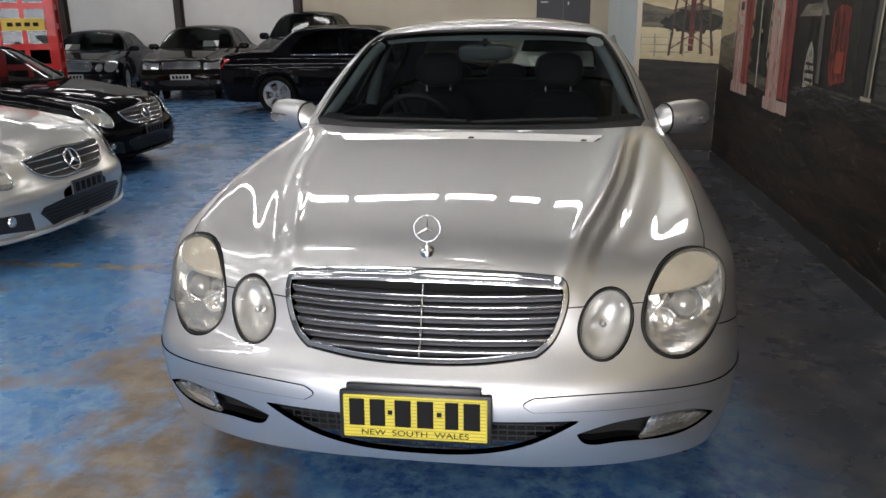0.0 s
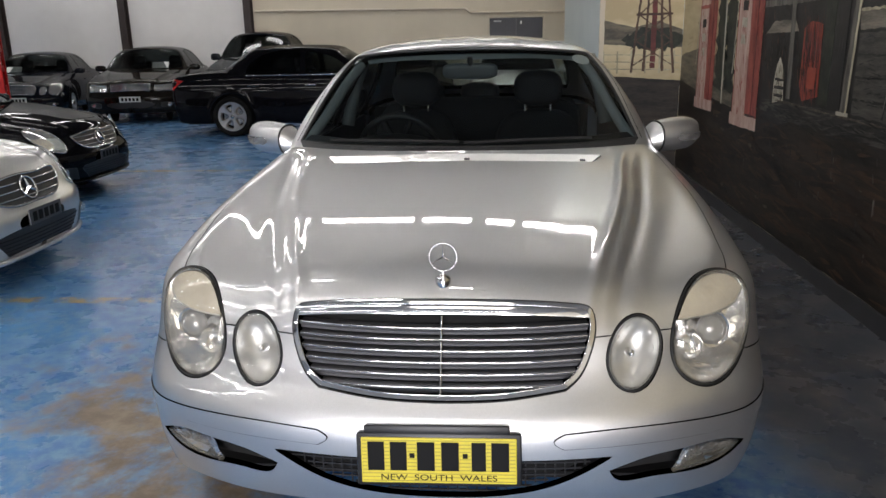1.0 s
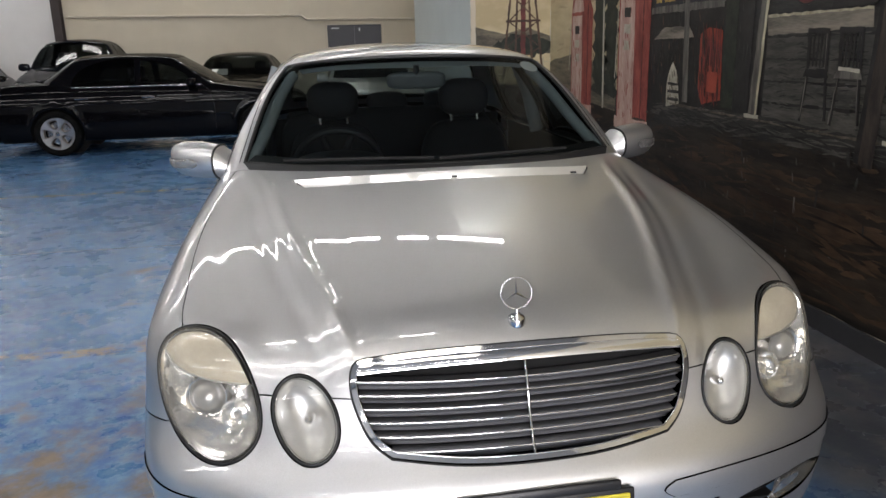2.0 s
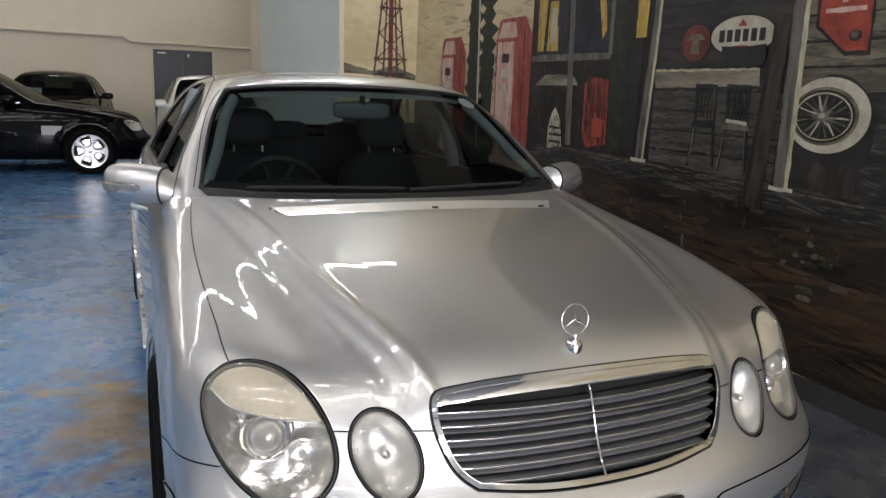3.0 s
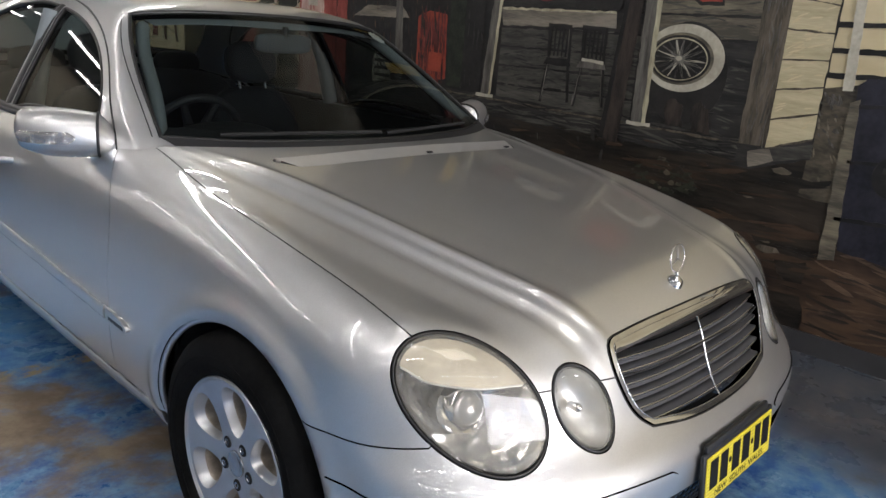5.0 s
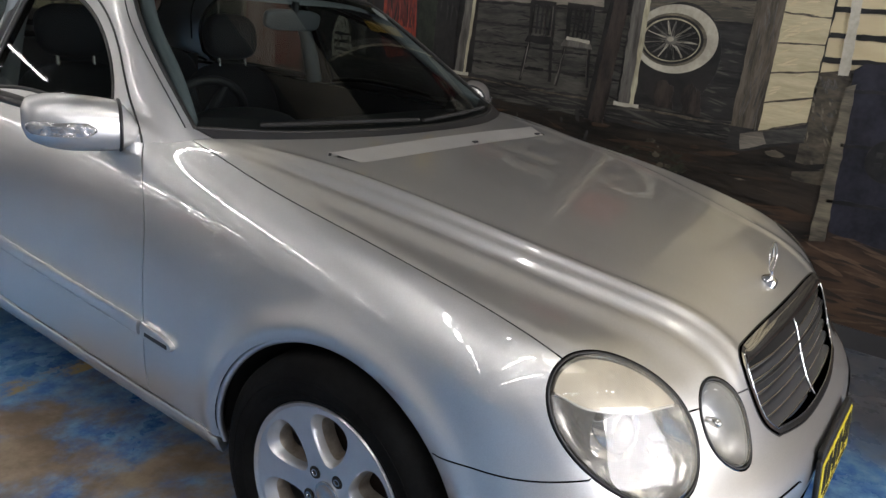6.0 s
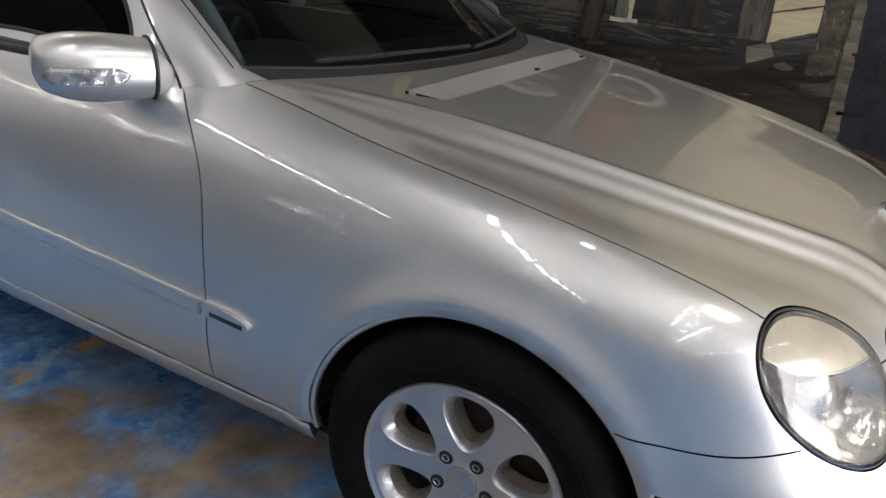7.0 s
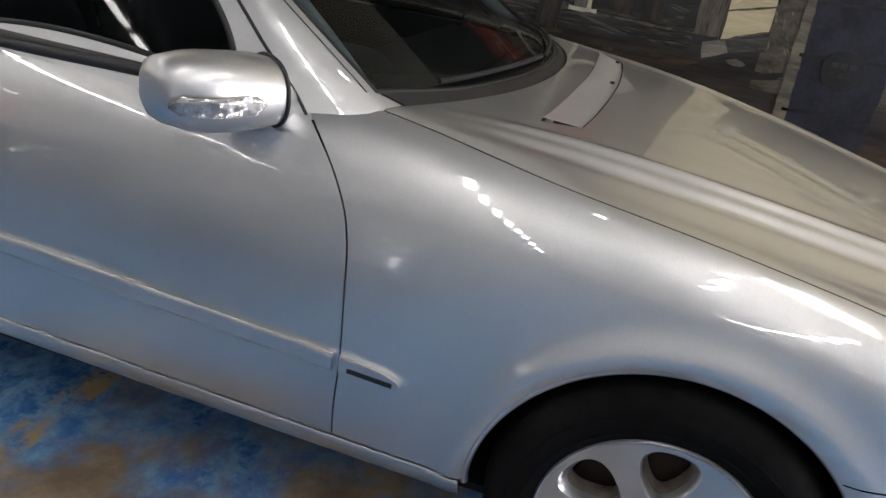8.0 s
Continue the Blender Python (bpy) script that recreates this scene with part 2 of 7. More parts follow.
# ---- building helpers ----
def link_mesh(name, verts, faces, material, parent=None, label="", normals=None, smooth=True):
    me = bpy.data.meshes.new(name)
    me.from_pydata([tuple(map(float, v)) for v in verts], [], [tuple(map(int, f)) for f in faces])
    me.materials.append(material)
    me.polygons.foreach_set("use_smooth", [smooth] * len(me.polygons))
    if normals is not None:
        me.normals_split_custom_set_from_vertices([tuple(map(float, v)) for v in normals])
    me.update()
    ob = new(name, me)
    if parent is not None:
        ob.parent = parent
    if label:
        tagged(ob, label)
    return ob


def part(name, bm, material, parent=None, label="", smooth=False, angle=35):
    me = bpy.data.meshes.new(name)
    bmesh.ops.recalc_face_normals(bm, faces=bm.faces)
    if smooth:
        for e in bm.edges:
            e.smooth = len(e.link_faces) == 2 and e.calc_face_angle(0) < radians(angle)
        for f in bm.faces:
            f.smooth = True
    bm.to_mesh(me)
    bm.free()
    me.materials.append(material)
    ob = new(name, me)
    if parent is not None:
        ob.parent = parent
    if label:
        tagged(ob, label)
    return ob


def thing(name, label, category, m=None, group="", kind=""):
    ob = new(name)
    if m is not None:
        ob.matrix_world = m
    return tagged(ob, label, category, group, kind)


def box(bm, x0, x1, y0, y1, z0, z1, bevel=0.0, seg=2, m=None):
    vs = [bm.verts.new((x, y, z)) for z in (z0, z1) for y in (y0, y1) for x in (x0, x1)]
    fs = [bm.faces.new([vs[i] for i in q]) for q in ((0, 2, 3, 1), (4, 5, 7, 6), (0, 1, 5, 4), (2, 6, 7, 3), (0, 4, 6, 2), (1, 3, 7, 5))]
    if bevel > 0:
        es = list({e for f in fs for e in f.edges})
        r = bmesh.ops.bevel(bm, geom=es, offset=bevel, segments=seg, affect="EDGES", profile=0.5)
        vs = list({v for f in r["faces"] for v in f.verts} | {v for v in vs if v.is_valid})
    if m is not None:
        bmesh.ops.transform(bm, matrix=m, verts=[v for v in vs if v.is_valid])
    return bm


def boxes(*rows, bevel=0.0):
    bm = bmesh.new()
    for r in rows:
        box(bm, *r, bevel=bevel)
    return bm


def lathe(profile, seg=48, axis="x"):
    """Turns (radius, along) points round an axis."""
    bm = bmesh.new()
    rings = []
    for r, a in profile:
        ring = []
        for i in range(seg):
            c, s = r * math.cos(2 * math.pi * i / seg), r * math.sin(2 * math.pi * i / seg)
            ring.append(bm.verts.new((a, c, s) if axis == "x" else (c, a, s) if axis == "y" else (c, s, a)))
        rings.append(ring)
    for p, q in zip(rings, rings[1:]):
        for i in range(seg):
            bm.faces.new((p[i], p[(i + 1) % seg], q[(i + 1) % seg], q[i]))
    return bm


def tube(bm, points, radius, seg=8, closed=False):
    """A round bar along points; radius may be one number or one for each point."""
    pts = [Vector(p) for p in points]
    n = len(pts)
    rad = radius if isinstance(radius, (list, tuple)) else [radius] * n
    rings, up = [], None
    for i, p in enumerate(pts):
        a = pts[(i - 1) % n] if closed or i else p
        b = pts[(i + 1) % n] if closed or i < n - 1 else p
        d = (b - a).normalized()
        if up is None:
            up = d.orthogonal().normalized()
        up = (up - d * up.dot(d)).normalized()
        side = d.cross(up)
        rings.append([bm.verts.new(p + rad[i] * (up * math.cos(2 * math.pi * k / seg) + side * math.sin(2 * math.pi * k / seg))) for k in range(seg)])
    for i in range(n if closed else n - 1):
        p, q = rings[i], rings[(i + 1) % n]
        for k in range(seg):
            bm.faces.new((p[k], p[(k + 1) % seg], q[(k + 1) % seg], q[k]))
    if not closed:
        bm.faces.new(rings[0][::-1])
        bm.faces.new(rings[-1])
    return bm


def prism(bm, outline, depth, m=None):
    """A flat outline (u, v) made solid along w."""
    lo, hi = [bm.verts.new((u, v, 0)) for u, v in outline], [bm.verts.new((u, v, depth)) for u, v in outline]
    bm.faces.new(lo[::-1])
    bm.faces.new(hi)
    for i in range(len(lo)):
        j = (i + 1) % len(lo)
        bm.faces.new((lo[i], lo[j], hi[j], hi[i]))
    if m is not None:
        bmesh.ops.transform(bm, matrix=m, verts=lo + hi)
    return bm


def ellipse(cx, cy, a, b, n=40, turn=0.0):
    c, s = math.cos(turn), math.sin(turn)
    return [(cx + a * math.cos(2 * math.pi * i / n) * c - b * math.sin(2 * math.pi * i / n) * s, cy + a * math.cos(2 * math.pi * i / n) * s + b * math.sin(2 * math.pi * i / n) * c) for i in range(n)]


def writing(text, size, material, m, parent, name="lettering", depth=0.0006, squeeze=1.0):
    cu = bpy.data.curves.new(name, "FONT")
    cu.body, cu.size, cu.extrude, cu.align_x, cu.align_y = text, size, depth, "CENTER", "CENTER"
    ob = bpy.data.objects.new(name, cu)
    scene.collection.objects.link(ob)
    me = bpy.data.meshes.new_from_object(ob.evaluated_get(bpy.context.evaluated_depsgraph_get()))
    bpy.data.objects.remove(ob)
    me.materials.clear()
    me.materials.append(material)
    me.transform(m @ Matrix.Diagonal((squeeze, 1, 1, 1)))
    o = new(name, me)
    o.parent = parent
    return o


# ---- the sedan's shape, as smooth functions (front at y = 0, its middle at x = 0) ----
class Spline:
    """Natural cubic curve through a few design heights."""

    def __init__(self, xs, ys):
        self.x, self.y = np.array(xs, float), np.array(ys, float)
        n, h = len(xs), np.diff(np.array(xs, float))
        a, b = np.eye(n), np.zeros(n)
        for i in range(1, n - 1):
            a[i, i - 1:i + 2] = h[i - 1], 2 * (h[i - 1] + h[i]), h[i]
            b[i] = 6 * ((self.y[i + 1] - self.y[i]) / h[i] - (self.y[i] - self.y[i - 1]) / h[i - 1])
        self.m, self.h = np.linalg.solve(a, b), h

    def __call__(self, v):
        v = np.clip(v, self.x[0], self.x[-1])
        i = np.clip(np.searchsorted(self.x, v) - 1, 0, len(self.h) - 1)
        h, p, q = self.h[i], self.x[i + 1] - v, v - self.x[i]
        return (self.m[i] * p ** 3 + self.m[i + 1] * q ** 3) / (6 * h) + (self.y[i] / h - self.m[i] * h / 6) * p + (self.y[i + 1] / h - self.m[i + 1] * h / 6) * q


def smax(a, b, k):
    h = np.maximum(k - np.abs(a - b), 0) / k
    return np.maximum(a, b) + h * h * k * 0.25


def sstep(v, a, b):
    t = np.clip((v - a) / (b - a), 0, 1)
    return t * t * t * (t * (6 * t - 15) + 10)


HUB_Y, HUB_Z, REAR_Y, ARCH = 0.866, 0.314, 3.71, 0.362
ARCH_Z = HUB_Z - 0.002
HOOD_Z = Spline([0.0, 0.13, 0.27, 0.5, 0.8, 1.2, 1.6, 2.2, 3.2, 4.0, 4.3, 4.75], [0.665, 0.738, 0.7943, 0.8511, 0.9111, 0.9637, 0.993, 1.0, 1.02, 1.03, 1.02, 0.96])
CROWN = Spline([0.0, 0.43, 0.9, 1.5, 4.8], [0.0654, 0.0583, 0.0400, 0.0246, 0.03])
RIDGE = Spline([0.1, 0.24, 0.8, 1.35, 1.6], [0.3512, 0.3842, 0.5294, 0.6248, 0.702])
# the bonnet's pressed line in section: a crest, then a double hollow towards the wing
PRESSED = Spline([-0.16, -0.10, -0.06, -0.03, -0.01, 0.01, 0.03, 0.055, 0.08, 0.11, 0.15, 0.20, 0.27], [0, 0.0007, 0.0009, 0.0043, 0.0088, 0.0002, -0.0040, -0.0148, -0.0143, -0.0157, -0.0178, -0.0108, 0])
PLAN = Spline([-0.1, 0.3, 0.6, 0.9, 1.5, 2.5, 3.7, 4.3, 4.9], [0.824, 0.860, 0.878, 0.886, 0.892, 0.896, 0.890, 0.856, 0.78])
TUCK = Spline([0.12, 0.2, 0.28, 0.36, 0.5, 0.62, 0.74, 0.85, 0.95, 1.05], [0.13, 0.075, 0.032, 0.010, 0.0, 0.004, 0.018, 0.045, 0.088, 0.15])
RAKE = Spline([0.1, 0.2, 0.28, 0.36, 0.44, 0.50, 0.545, 0.60, 0.68, 0.74, 0.8, 0.9], [0.135, 0.092, 0.064, 0.050, 0.046, 0.062, 0.101, 0.136, 0.165, 0.182, 0.220, 0.30])


SHOULDER = Spline([0.3, 0.72, 0.92, 1.1, 1.32, 1.6, 1.85, 2.6, 4.6], [0.735, 0.766, 0.783, 0.801, 0.821, 0.841, 0.860, 0.885, 0.90])


def half_width(y, z):
    flare = 0
    for cy in (HUB_Y, REAR_Y):
        r = np.hypot(y - cy, z - ARCH_Z)
        curl = np.clip((0.386 - r) / 0.024, 0, 1.2)
        flare = flare - 0.004 * curl ** 2 * sstep(z, 0.15, 0.3) + 0.012 * np.exp(-((r - 0.384) / 0.036) ** 2) * sstep(z, 0.15, 0.4)
    # the flank breaks softly along the shoulder line
    over = z - SHOULDER(y)
    bend = 0.5 * (over + np.sqrt(over ** 2 + 0.006 ** 2)) - 0.10 * np.clip(over + 0.1, 0, 0.3)
    return PLAN(y) - TUCK(z) + flare - 0.15 * bend * sstep(y, 0.45, 0.75)


def top_height(x, y):
    a = np.abs(x)
    r = RIDGE(y)
    fade = sstep(y, 0.05, 0.3) * (1 - sstep(y, 0.98, 1.58))
    bow = ((a * a + 0.0225) ** 0.8 - 0.0225 ** 0.8) / ((0.76 ** 2 + 0.0225) ** 0.8 - 0.0225 ** 0.8)
    return HOOD_Z(y) - CROWN(y) * bow + fade * PRESSED(a - r)


def front_y(x, z):
    a = np.abs(x)
    return RAKE(z) + 0.035 * (a / 0.93) ** 2 + 0.30 * (a / 0.93) ** 3.4


def rear_y(x, z):
    return 4.80 - 0.12 * (np.abs(x) / 0.85) ** 3 - 0.25 * np.maximum(0.55 - z, 0) - 0.15 * np.maximum(z - 0.75, 0)


def body(p):
    x, y, z = p[..., 0], p[..., 1], p[..., 2]
    a = np.abs(x)
    f = smax(a - half_width(y, z), z - top_height(x, y), 0.10)
    f = smax(f, (front_y(x, z) - y) * 0.9, 0.11)
    return smax(f, y - rear_y(x, z), 0.12)


ROOF_Z = Spline([1.8, 2.06, 2.5, 3.0, 3.5, 4.0], [1.325, 1.380, 1.409, 1.412, 1.378, 1.30])


def cabin(p):
    x, y, z = p[..., 0], p[..., 1], p[..., 2]
    a = np.abs(x)
    side = (a - (0.794 - 0.046 * np.clip((1.82 - y) / 0.30, 0, 1) ** 1.4 - 0.49 * (z - 0.95) - 0.22 * np.maximum(z - 0.95, 0) ** 2)) * 0.87
    roof = z - (ROOF_Z(y) - 0.055 * (a / 0.55) ** 2.4)
    front = ((1.325 + 0.22 * (a / 0.72) ** 2.2 + (z - 0.972) * 1.77 + 0.10 * (z - 0.965) * (1.35 - z)) - y) * 0.5
    back = (y - (4.02 - 0.16 * (a / 0.6) ** 2.4 - (z - 1.02) * 1.45)) * 0.57
    f = smax(side, roof, 0.07)
    return smax(smax(f, front, 0.03), back, 0.05)


def grad(f, p):
    e, g = 1e-3, np.zeros_like(p)
    for i in range(3):
        d = np.zeros(3)
        d[i] = e
        g[..., i] = f(p + d) - f(p - d)
    return g / np.maximum(np.linalg.norm(g, axis=-1, keepdims=True), 1e-9)


def cast(f, o, d, near, far):
    """Where rays from inside leave the shape f."""
    lo, hi = np.full(d.shape[:-1], near), np.full(d.shape[:-1], far)
    for _ in range(34):
        mid = (lo + hi) / 2
        inside = f(o + d * mid[..., None]) < 0
        lo, hi = np.where(inside, mid, lo), np.where(inside, hi, mid)
    return o + d * lo[..., None]


class Dome:
    """A flat chart of a shape, seen from a point inside it."""

    def __init__(self, f, origin, pole, far=3.0):
        self.f, self.o, self.far = f, np.array(origin, float), far
        self.d = np.array(pole, float) / np.linalg.norm(pole)
        self.e1 = np.array((1.0, 0, 0))
        self.e2 = np.cross(self.d, self.e1)

    def flat(self, p):
        v = np.asarray(p, float) - self.o
        v = v / np.linalg.norm(v, axis=-1, keepdims=True)
        return np.stack((v @ self.e1, v @ self.e2), -1) / (1 + v @ self.d)[..., None]

    def solid(self, q):
        s = (q ** 2).sum(-1)[..., None]
        d = (2 * (q[..., :1] * self.e1 + q[..., 1:] * self.e2) + (1 - s) * self.d) / (1 + s)
        return cast(self.f, self.o, d, 0.02, self.far)


class Flank:
    """The chart of a flank: y and z, met from the middle outwards (to -x)."""

    def __init__(self, f, near=0.3):
        self.f, self.near = f, near

    def flat(self, p):
        return np.asarray(p, float)[..., 1:]

    def solid(self, q):
        o = np.concatenate((np.zeros_like(q[..., :1]), q), -1)
        d = np.zeros_like(o)
        d[..., 0] = -1
        return cast(self.f, o, d, self.near, 1.3)


NOSE = Dome(body, (0, 1.15, 0.30), (0, -0.8, 0.6))
FLANK = Flank(body)
CABIN = Dome(cabin, (0, 2.70, 0.80), (0, 0, 1))

# ---- panels laid on a smooth shape ----
from mathutils.geometry import delaunay_2d_cdt


def inside(q, loop):
    x, y = q[:, 0], q[:, 1]
    hit = np.zeros(len(q), bool)
    a, b = loop, np.roll(loop, -1, 0)
    for (x0, y0), (x1, y1) in zip(a, b):
        if y0 == y1:
            continue
        s = (y0 > y) != (y1 > y)
        hit ^= s & (x < (x1 - x0) * (y - y0) / (y1 - y0) + x0)
    return hit


def curve_through(pts, step):
    """A smooth run of points through a few."""
    pts = np.asarray(pts, float)
    d = np.concatenate(([0], np.cumsum(np.linalg.norm(np.diff(pts, axis=0), axis=1))))
    n = max(2, int(d[-1] / step) + 1)
    t = np.linspace(0, d[-1], n)
    if len(pts) == 2:
        return pts[0] + (pts[1] - pts[0]) * (t / d[-1])[:, None]
    return np.stack([Spline(d, pts[:, i])(t) for i in range(2)], 1)


def outline(chart, step, *curves):
    """A closed loop in the chart, of smooth curves that meet in corners; each is a list of places in space."""
    run = [curve_through(chart.flat(np.array(c, float)), step)[:-1] for c in curves]
    return np.concatenate(run)


def oval(c, a, b, major, n=72, grow=0.0):
    c, u = np.array(c), np.array(major) / np.linalg.norm(major)
    v = np.array((-u[1], u[0]))
    t = np.linspace(0, 2 * np.pi, n, endpoint=False)[:, None]
    return c + (a + grow) * np.cos(t) * u + (b + grow) * np.sin(t) * v


def grown(loop, d):
    """The loop moved outwards by d (inwards when negative), in the chart."""
    t = np.roll(loop, -1, 0) - np.roll(loop, 1, 0)
    nrm = np.stack((t[:, 1], -t[:, 0]), 1) / np.maximum(np.linalg.norm(t, axis=1, keepdims=True), 1e-9)
    x, y = loop[:, 0], loop[:, 1]
    area = 0.5 * np.sum(x * np.roll(y, -1) - np.roll(x, -1) * y)
    return loop + nrm * d * (1 if area > 0 else -1)


def flat_mesh(chart, keep, cut, step):
    loops = [*keep, *cut]
    verts, edges = [], []
    for lp in loops:
        k = len(verts)
        verts += [Vector(p) for p in lp]
        edges += [(k + i, k + (i + 1) % len(lp)) for i in range(len(lp))]
    border = np.concatenate(loops)
    lo, hi = keep[0].min(0), keep[0].max(0)
    gx, gy = np.meshgrid(np.arange(lo[0], hi[0], step), np.arange(lo[1], hi[1], step * 0.87))
    gx = gx + (np.arange(gx.shape[0]) % 2)[:, None] * step * 0.5
    g = np.stack((gx.ravel(), gy.ravel()), 1)
    ok = inside(g, keep[0])
    for lp in cut:
        ok &= ~inside(g, lp)
    g = g[ok]
    if len(g):
        near = np.full(len(g), 9.0)
        for i in range(0, len(border), 200):
            near = np.minimum(near, np.sqrt(((g[:, None] - border[None, i:i + 200]) ** 2).sum(-1)).min(1))
        verts += [Vector(p) for p in g[near > step * 0.45]]
    out = delaunay_2d_cdt(verts, edges, [], 0, 1e-7)
    v, tri = np.array([tuple(p) for p in out[0]]), np.array([f for f in out[2] if len(f) == 3])
    c = v[tri].mean(1)
    ok = inside(c, keep[0])
    for lp in cut:
        ok &= ~inside(c, lp)
    return v, tri[ok]


def panel(name, chart, keep, cut, step, material, parent, label="", gap=0.0017, lip=0.014, lift=0.0, mirror=False, bulge=None):
    """Sheet metal or glass on the shape: smooth on its face, with its edges turned in."""
    v, tri = flat_mesh(chart, [keep], cut, step)
    used = np.unique(tri)
    back = np.full(len(v), -1)
    back[used] = np.arange(len(used))
    v, tri = v[used], back[tri]
    p = chart.solid(v)
    nrm = grad(chart.f, p)
    # edges used by one face only
    e = np.concatenate((tri[:, [0, 1]], tri[:, [1, 2]], tri[:, [2, 0]]))
    key = np.sort(e, 1)
    _, first, count = np.unique(key, axis=0, return_index=True, return_counts=True)
    rim = e[first[count == 1]]
    third = {}
    for a, b, c in tri:
        third[(a, b)], third[(b, c)], third[(c, a)] = c, a, b
    inward = np.zeros_like(p)
    for a, b in rim:
        d = p[b] - p[a]
        w = p[third[(a, b)]] - p[a]
        w = w - d * (w @ d) / max(d @ d, 1e-12)
        w = w / max(np.linalg.norm(w), 1e-9)
        inward[a] += w
        inward[b] += w
    ln = np.linalg.norm(inward, axis=1, keepdims=True)
    p = p + np.where(ln > 1e-6, inward / np.maximum(ln, 1e-6), 0) * gap + nrm * lift
    if bulge is not None:
        p, nrm = bulge(p, nrm)
    faces = [tuple(t) for t in tri]
    # turn the triangles outwards
    t0 = tri
    fn = np.cross(p[t0[:, 1]] - p[t0[:, 0]], p[t0[:, 2]] - p[t0[:, 0]])
    flip = (fn * nrm[t0[:, 0]]).sum(1) < 0
    faces = [(a, c, b) if fl else (a, b, c) for (a, b, c), fl in zip(t0, flip)]
    verts, norms = list(p), list(nrm)
    if lip > 0:
        ids = {}
        for i in np.unique(rim):
            w = -inward[i] / max(np.linalg.norm(inward[i]), 1e-6)
            ids[i] = len(verts)
            verts += [p[i], p[i] - nrm[i] * lip]
            norms += [w, w]
        for a, b in rim:
            faces.append((ids[a], ids[b], ids[b] + 1, ids[a] + 1))
    verts, norms = np.array(verts), np.array(norms)
    if mirror:
        verts, norms = verts * (-1, 1, 1), norms * (-1, 1, 1)
        faces = [f[::-1] for f in faces]
    return link_mesh(name, verts, faces, material, parent, label, norms)


def on_shape(chart, loop, lift=0.0):
    p = chart.solid(np.asarray(loop))
    return p + grad(chart.f, p) * lift


def bead(name, chart, loop, radius, material, parent, label="", lift=0.0, mirror=False, seg=6, closed=True):
    p = on_shape(chart, loop, lift)
    if mirror:
        p = p * (-1, 1, 1)
    bm = bmesh.new()
    tube(bm, [tuple(q) for q in p], radius, seg, closed)
    return part(name, bm, material, parent, label, smooth=True, angle=80)


# ---- the hall ----
WALL_X, BACK_Y, FRONT_Y, LEFT_X, HIGH = 1.94, 17.0, -9.0, -16.0, 5.20
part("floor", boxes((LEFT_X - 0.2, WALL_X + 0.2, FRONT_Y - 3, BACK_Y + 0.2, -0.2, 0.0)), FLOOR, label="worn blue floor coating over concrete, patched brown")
tagged(bpy.data.objects["floor"], category="floor", kind="structure")
tagged(part("wall_east", boxes((WALL_X, WALL_X + 0.2, FRONT_Y, 6.4, 0, HIGH)), CREAM), "cream plastered wall behind the painted mural", "wall", kind="structure")
tagged(part("wall_return", boxes((1.11, WALL_X + 0.2, 6.4, 10.9, 0, HIGH)), mat("pale_green_white_wall", (0.60, 0.64, 0.60), 0.7, var=0.05, scale=0.8), None), "pale wall block that steps into the hall", "wall", kind="structure")
tagged(part("wall_east_far", boxes((WALL_X, WALL_X + 0.2, 10.9, BACK_Y, 0, HIGH)), CREAM), "cream wall at the far end of the hall", "wall", kind="structure")
DOOR = (-0.22, 1.12, 2.0)
tagged(part("wall_north", boxes((-6.0, DOOR[0], BACK_Y, BACK_Y + 0.2, 0, HIGH), (DOOR[1], WALL_X, BACK_Y, BACK_Y + 0.2, 0, HIGH), (DOOR[0], DOOR[1], BACK_Y, BACK_Y + 0.2, DOOR[2], HIGH)), CREAM), "cream painted block wall with a service door", "wall", kind="structure")
tagged(part("wall_north_west", boxes((LEFT_X, -6.0, BACK_Y, BACK_Y + 0.2, 0, HIGH)), WHITE_WALL), "white painted wall between dark steel columns", "wall", kind="structure")
tagged(part("wall_west", boxes((LEFT_X - 0.2, LEFT_X, FRONT_Y, BACK_Y, 0, HIGH)), WHITE_WALL), "white painted side wall of the hall", "wall", kind="structure")
GATE = (-2.6, 1.7, 3.4)
tagged(part("wall_south", boxes((LEFT_X, GATE[0], FRONT_Y - 0.2, FRONT_Y, 0, HIGH), (GATE[1], WALL_X, FRONT_Y - 0.2, FRONT_Y, 0, HIGH), (GATE[0], GATE[1], FRONT_Y - 0.2, FRONT_Y, GATE[2], HIGH)), WHITE_WALL), "white front wall with an open gateway to daylight", "wall", kind="structure")
tagged(part("ceiling", boxes((LEFT_X - 0.2, WALL_X + 0.2, FRONT_Y - 0.2, BACK_Y + 0.2, HIGH, HIGH + 0.15)), CONCRETE), "grey sheeted ceiling with rows of tube lights", "ceiling", kind="structure")
for at in (-5.95, -9.05, -12.2):
    bm = bmesh.new()
    for a in ((at - 0.09, at + 0.09, BACK_Y - 0.20, BACK_Y - 0.188), (at - 0.09, at + 0.09, BACK_Y - 0.012, BACK_Y - 0.002), (at - 0.006, at + 0.006, BACK_Y - 0.188, BACK_Y - 0.012)):
        box(bm, *a, 0, HIGH)
    box(bm, at - 0.14, at + 0.14, BACK_Y - 0.25, BACK_Y - 0.003, 0.0, 0.02)
    tagged(part("steel_column", bm, STEEL), "dark brown steel column against the white wall", "column", "columns of the back wall", "structure")

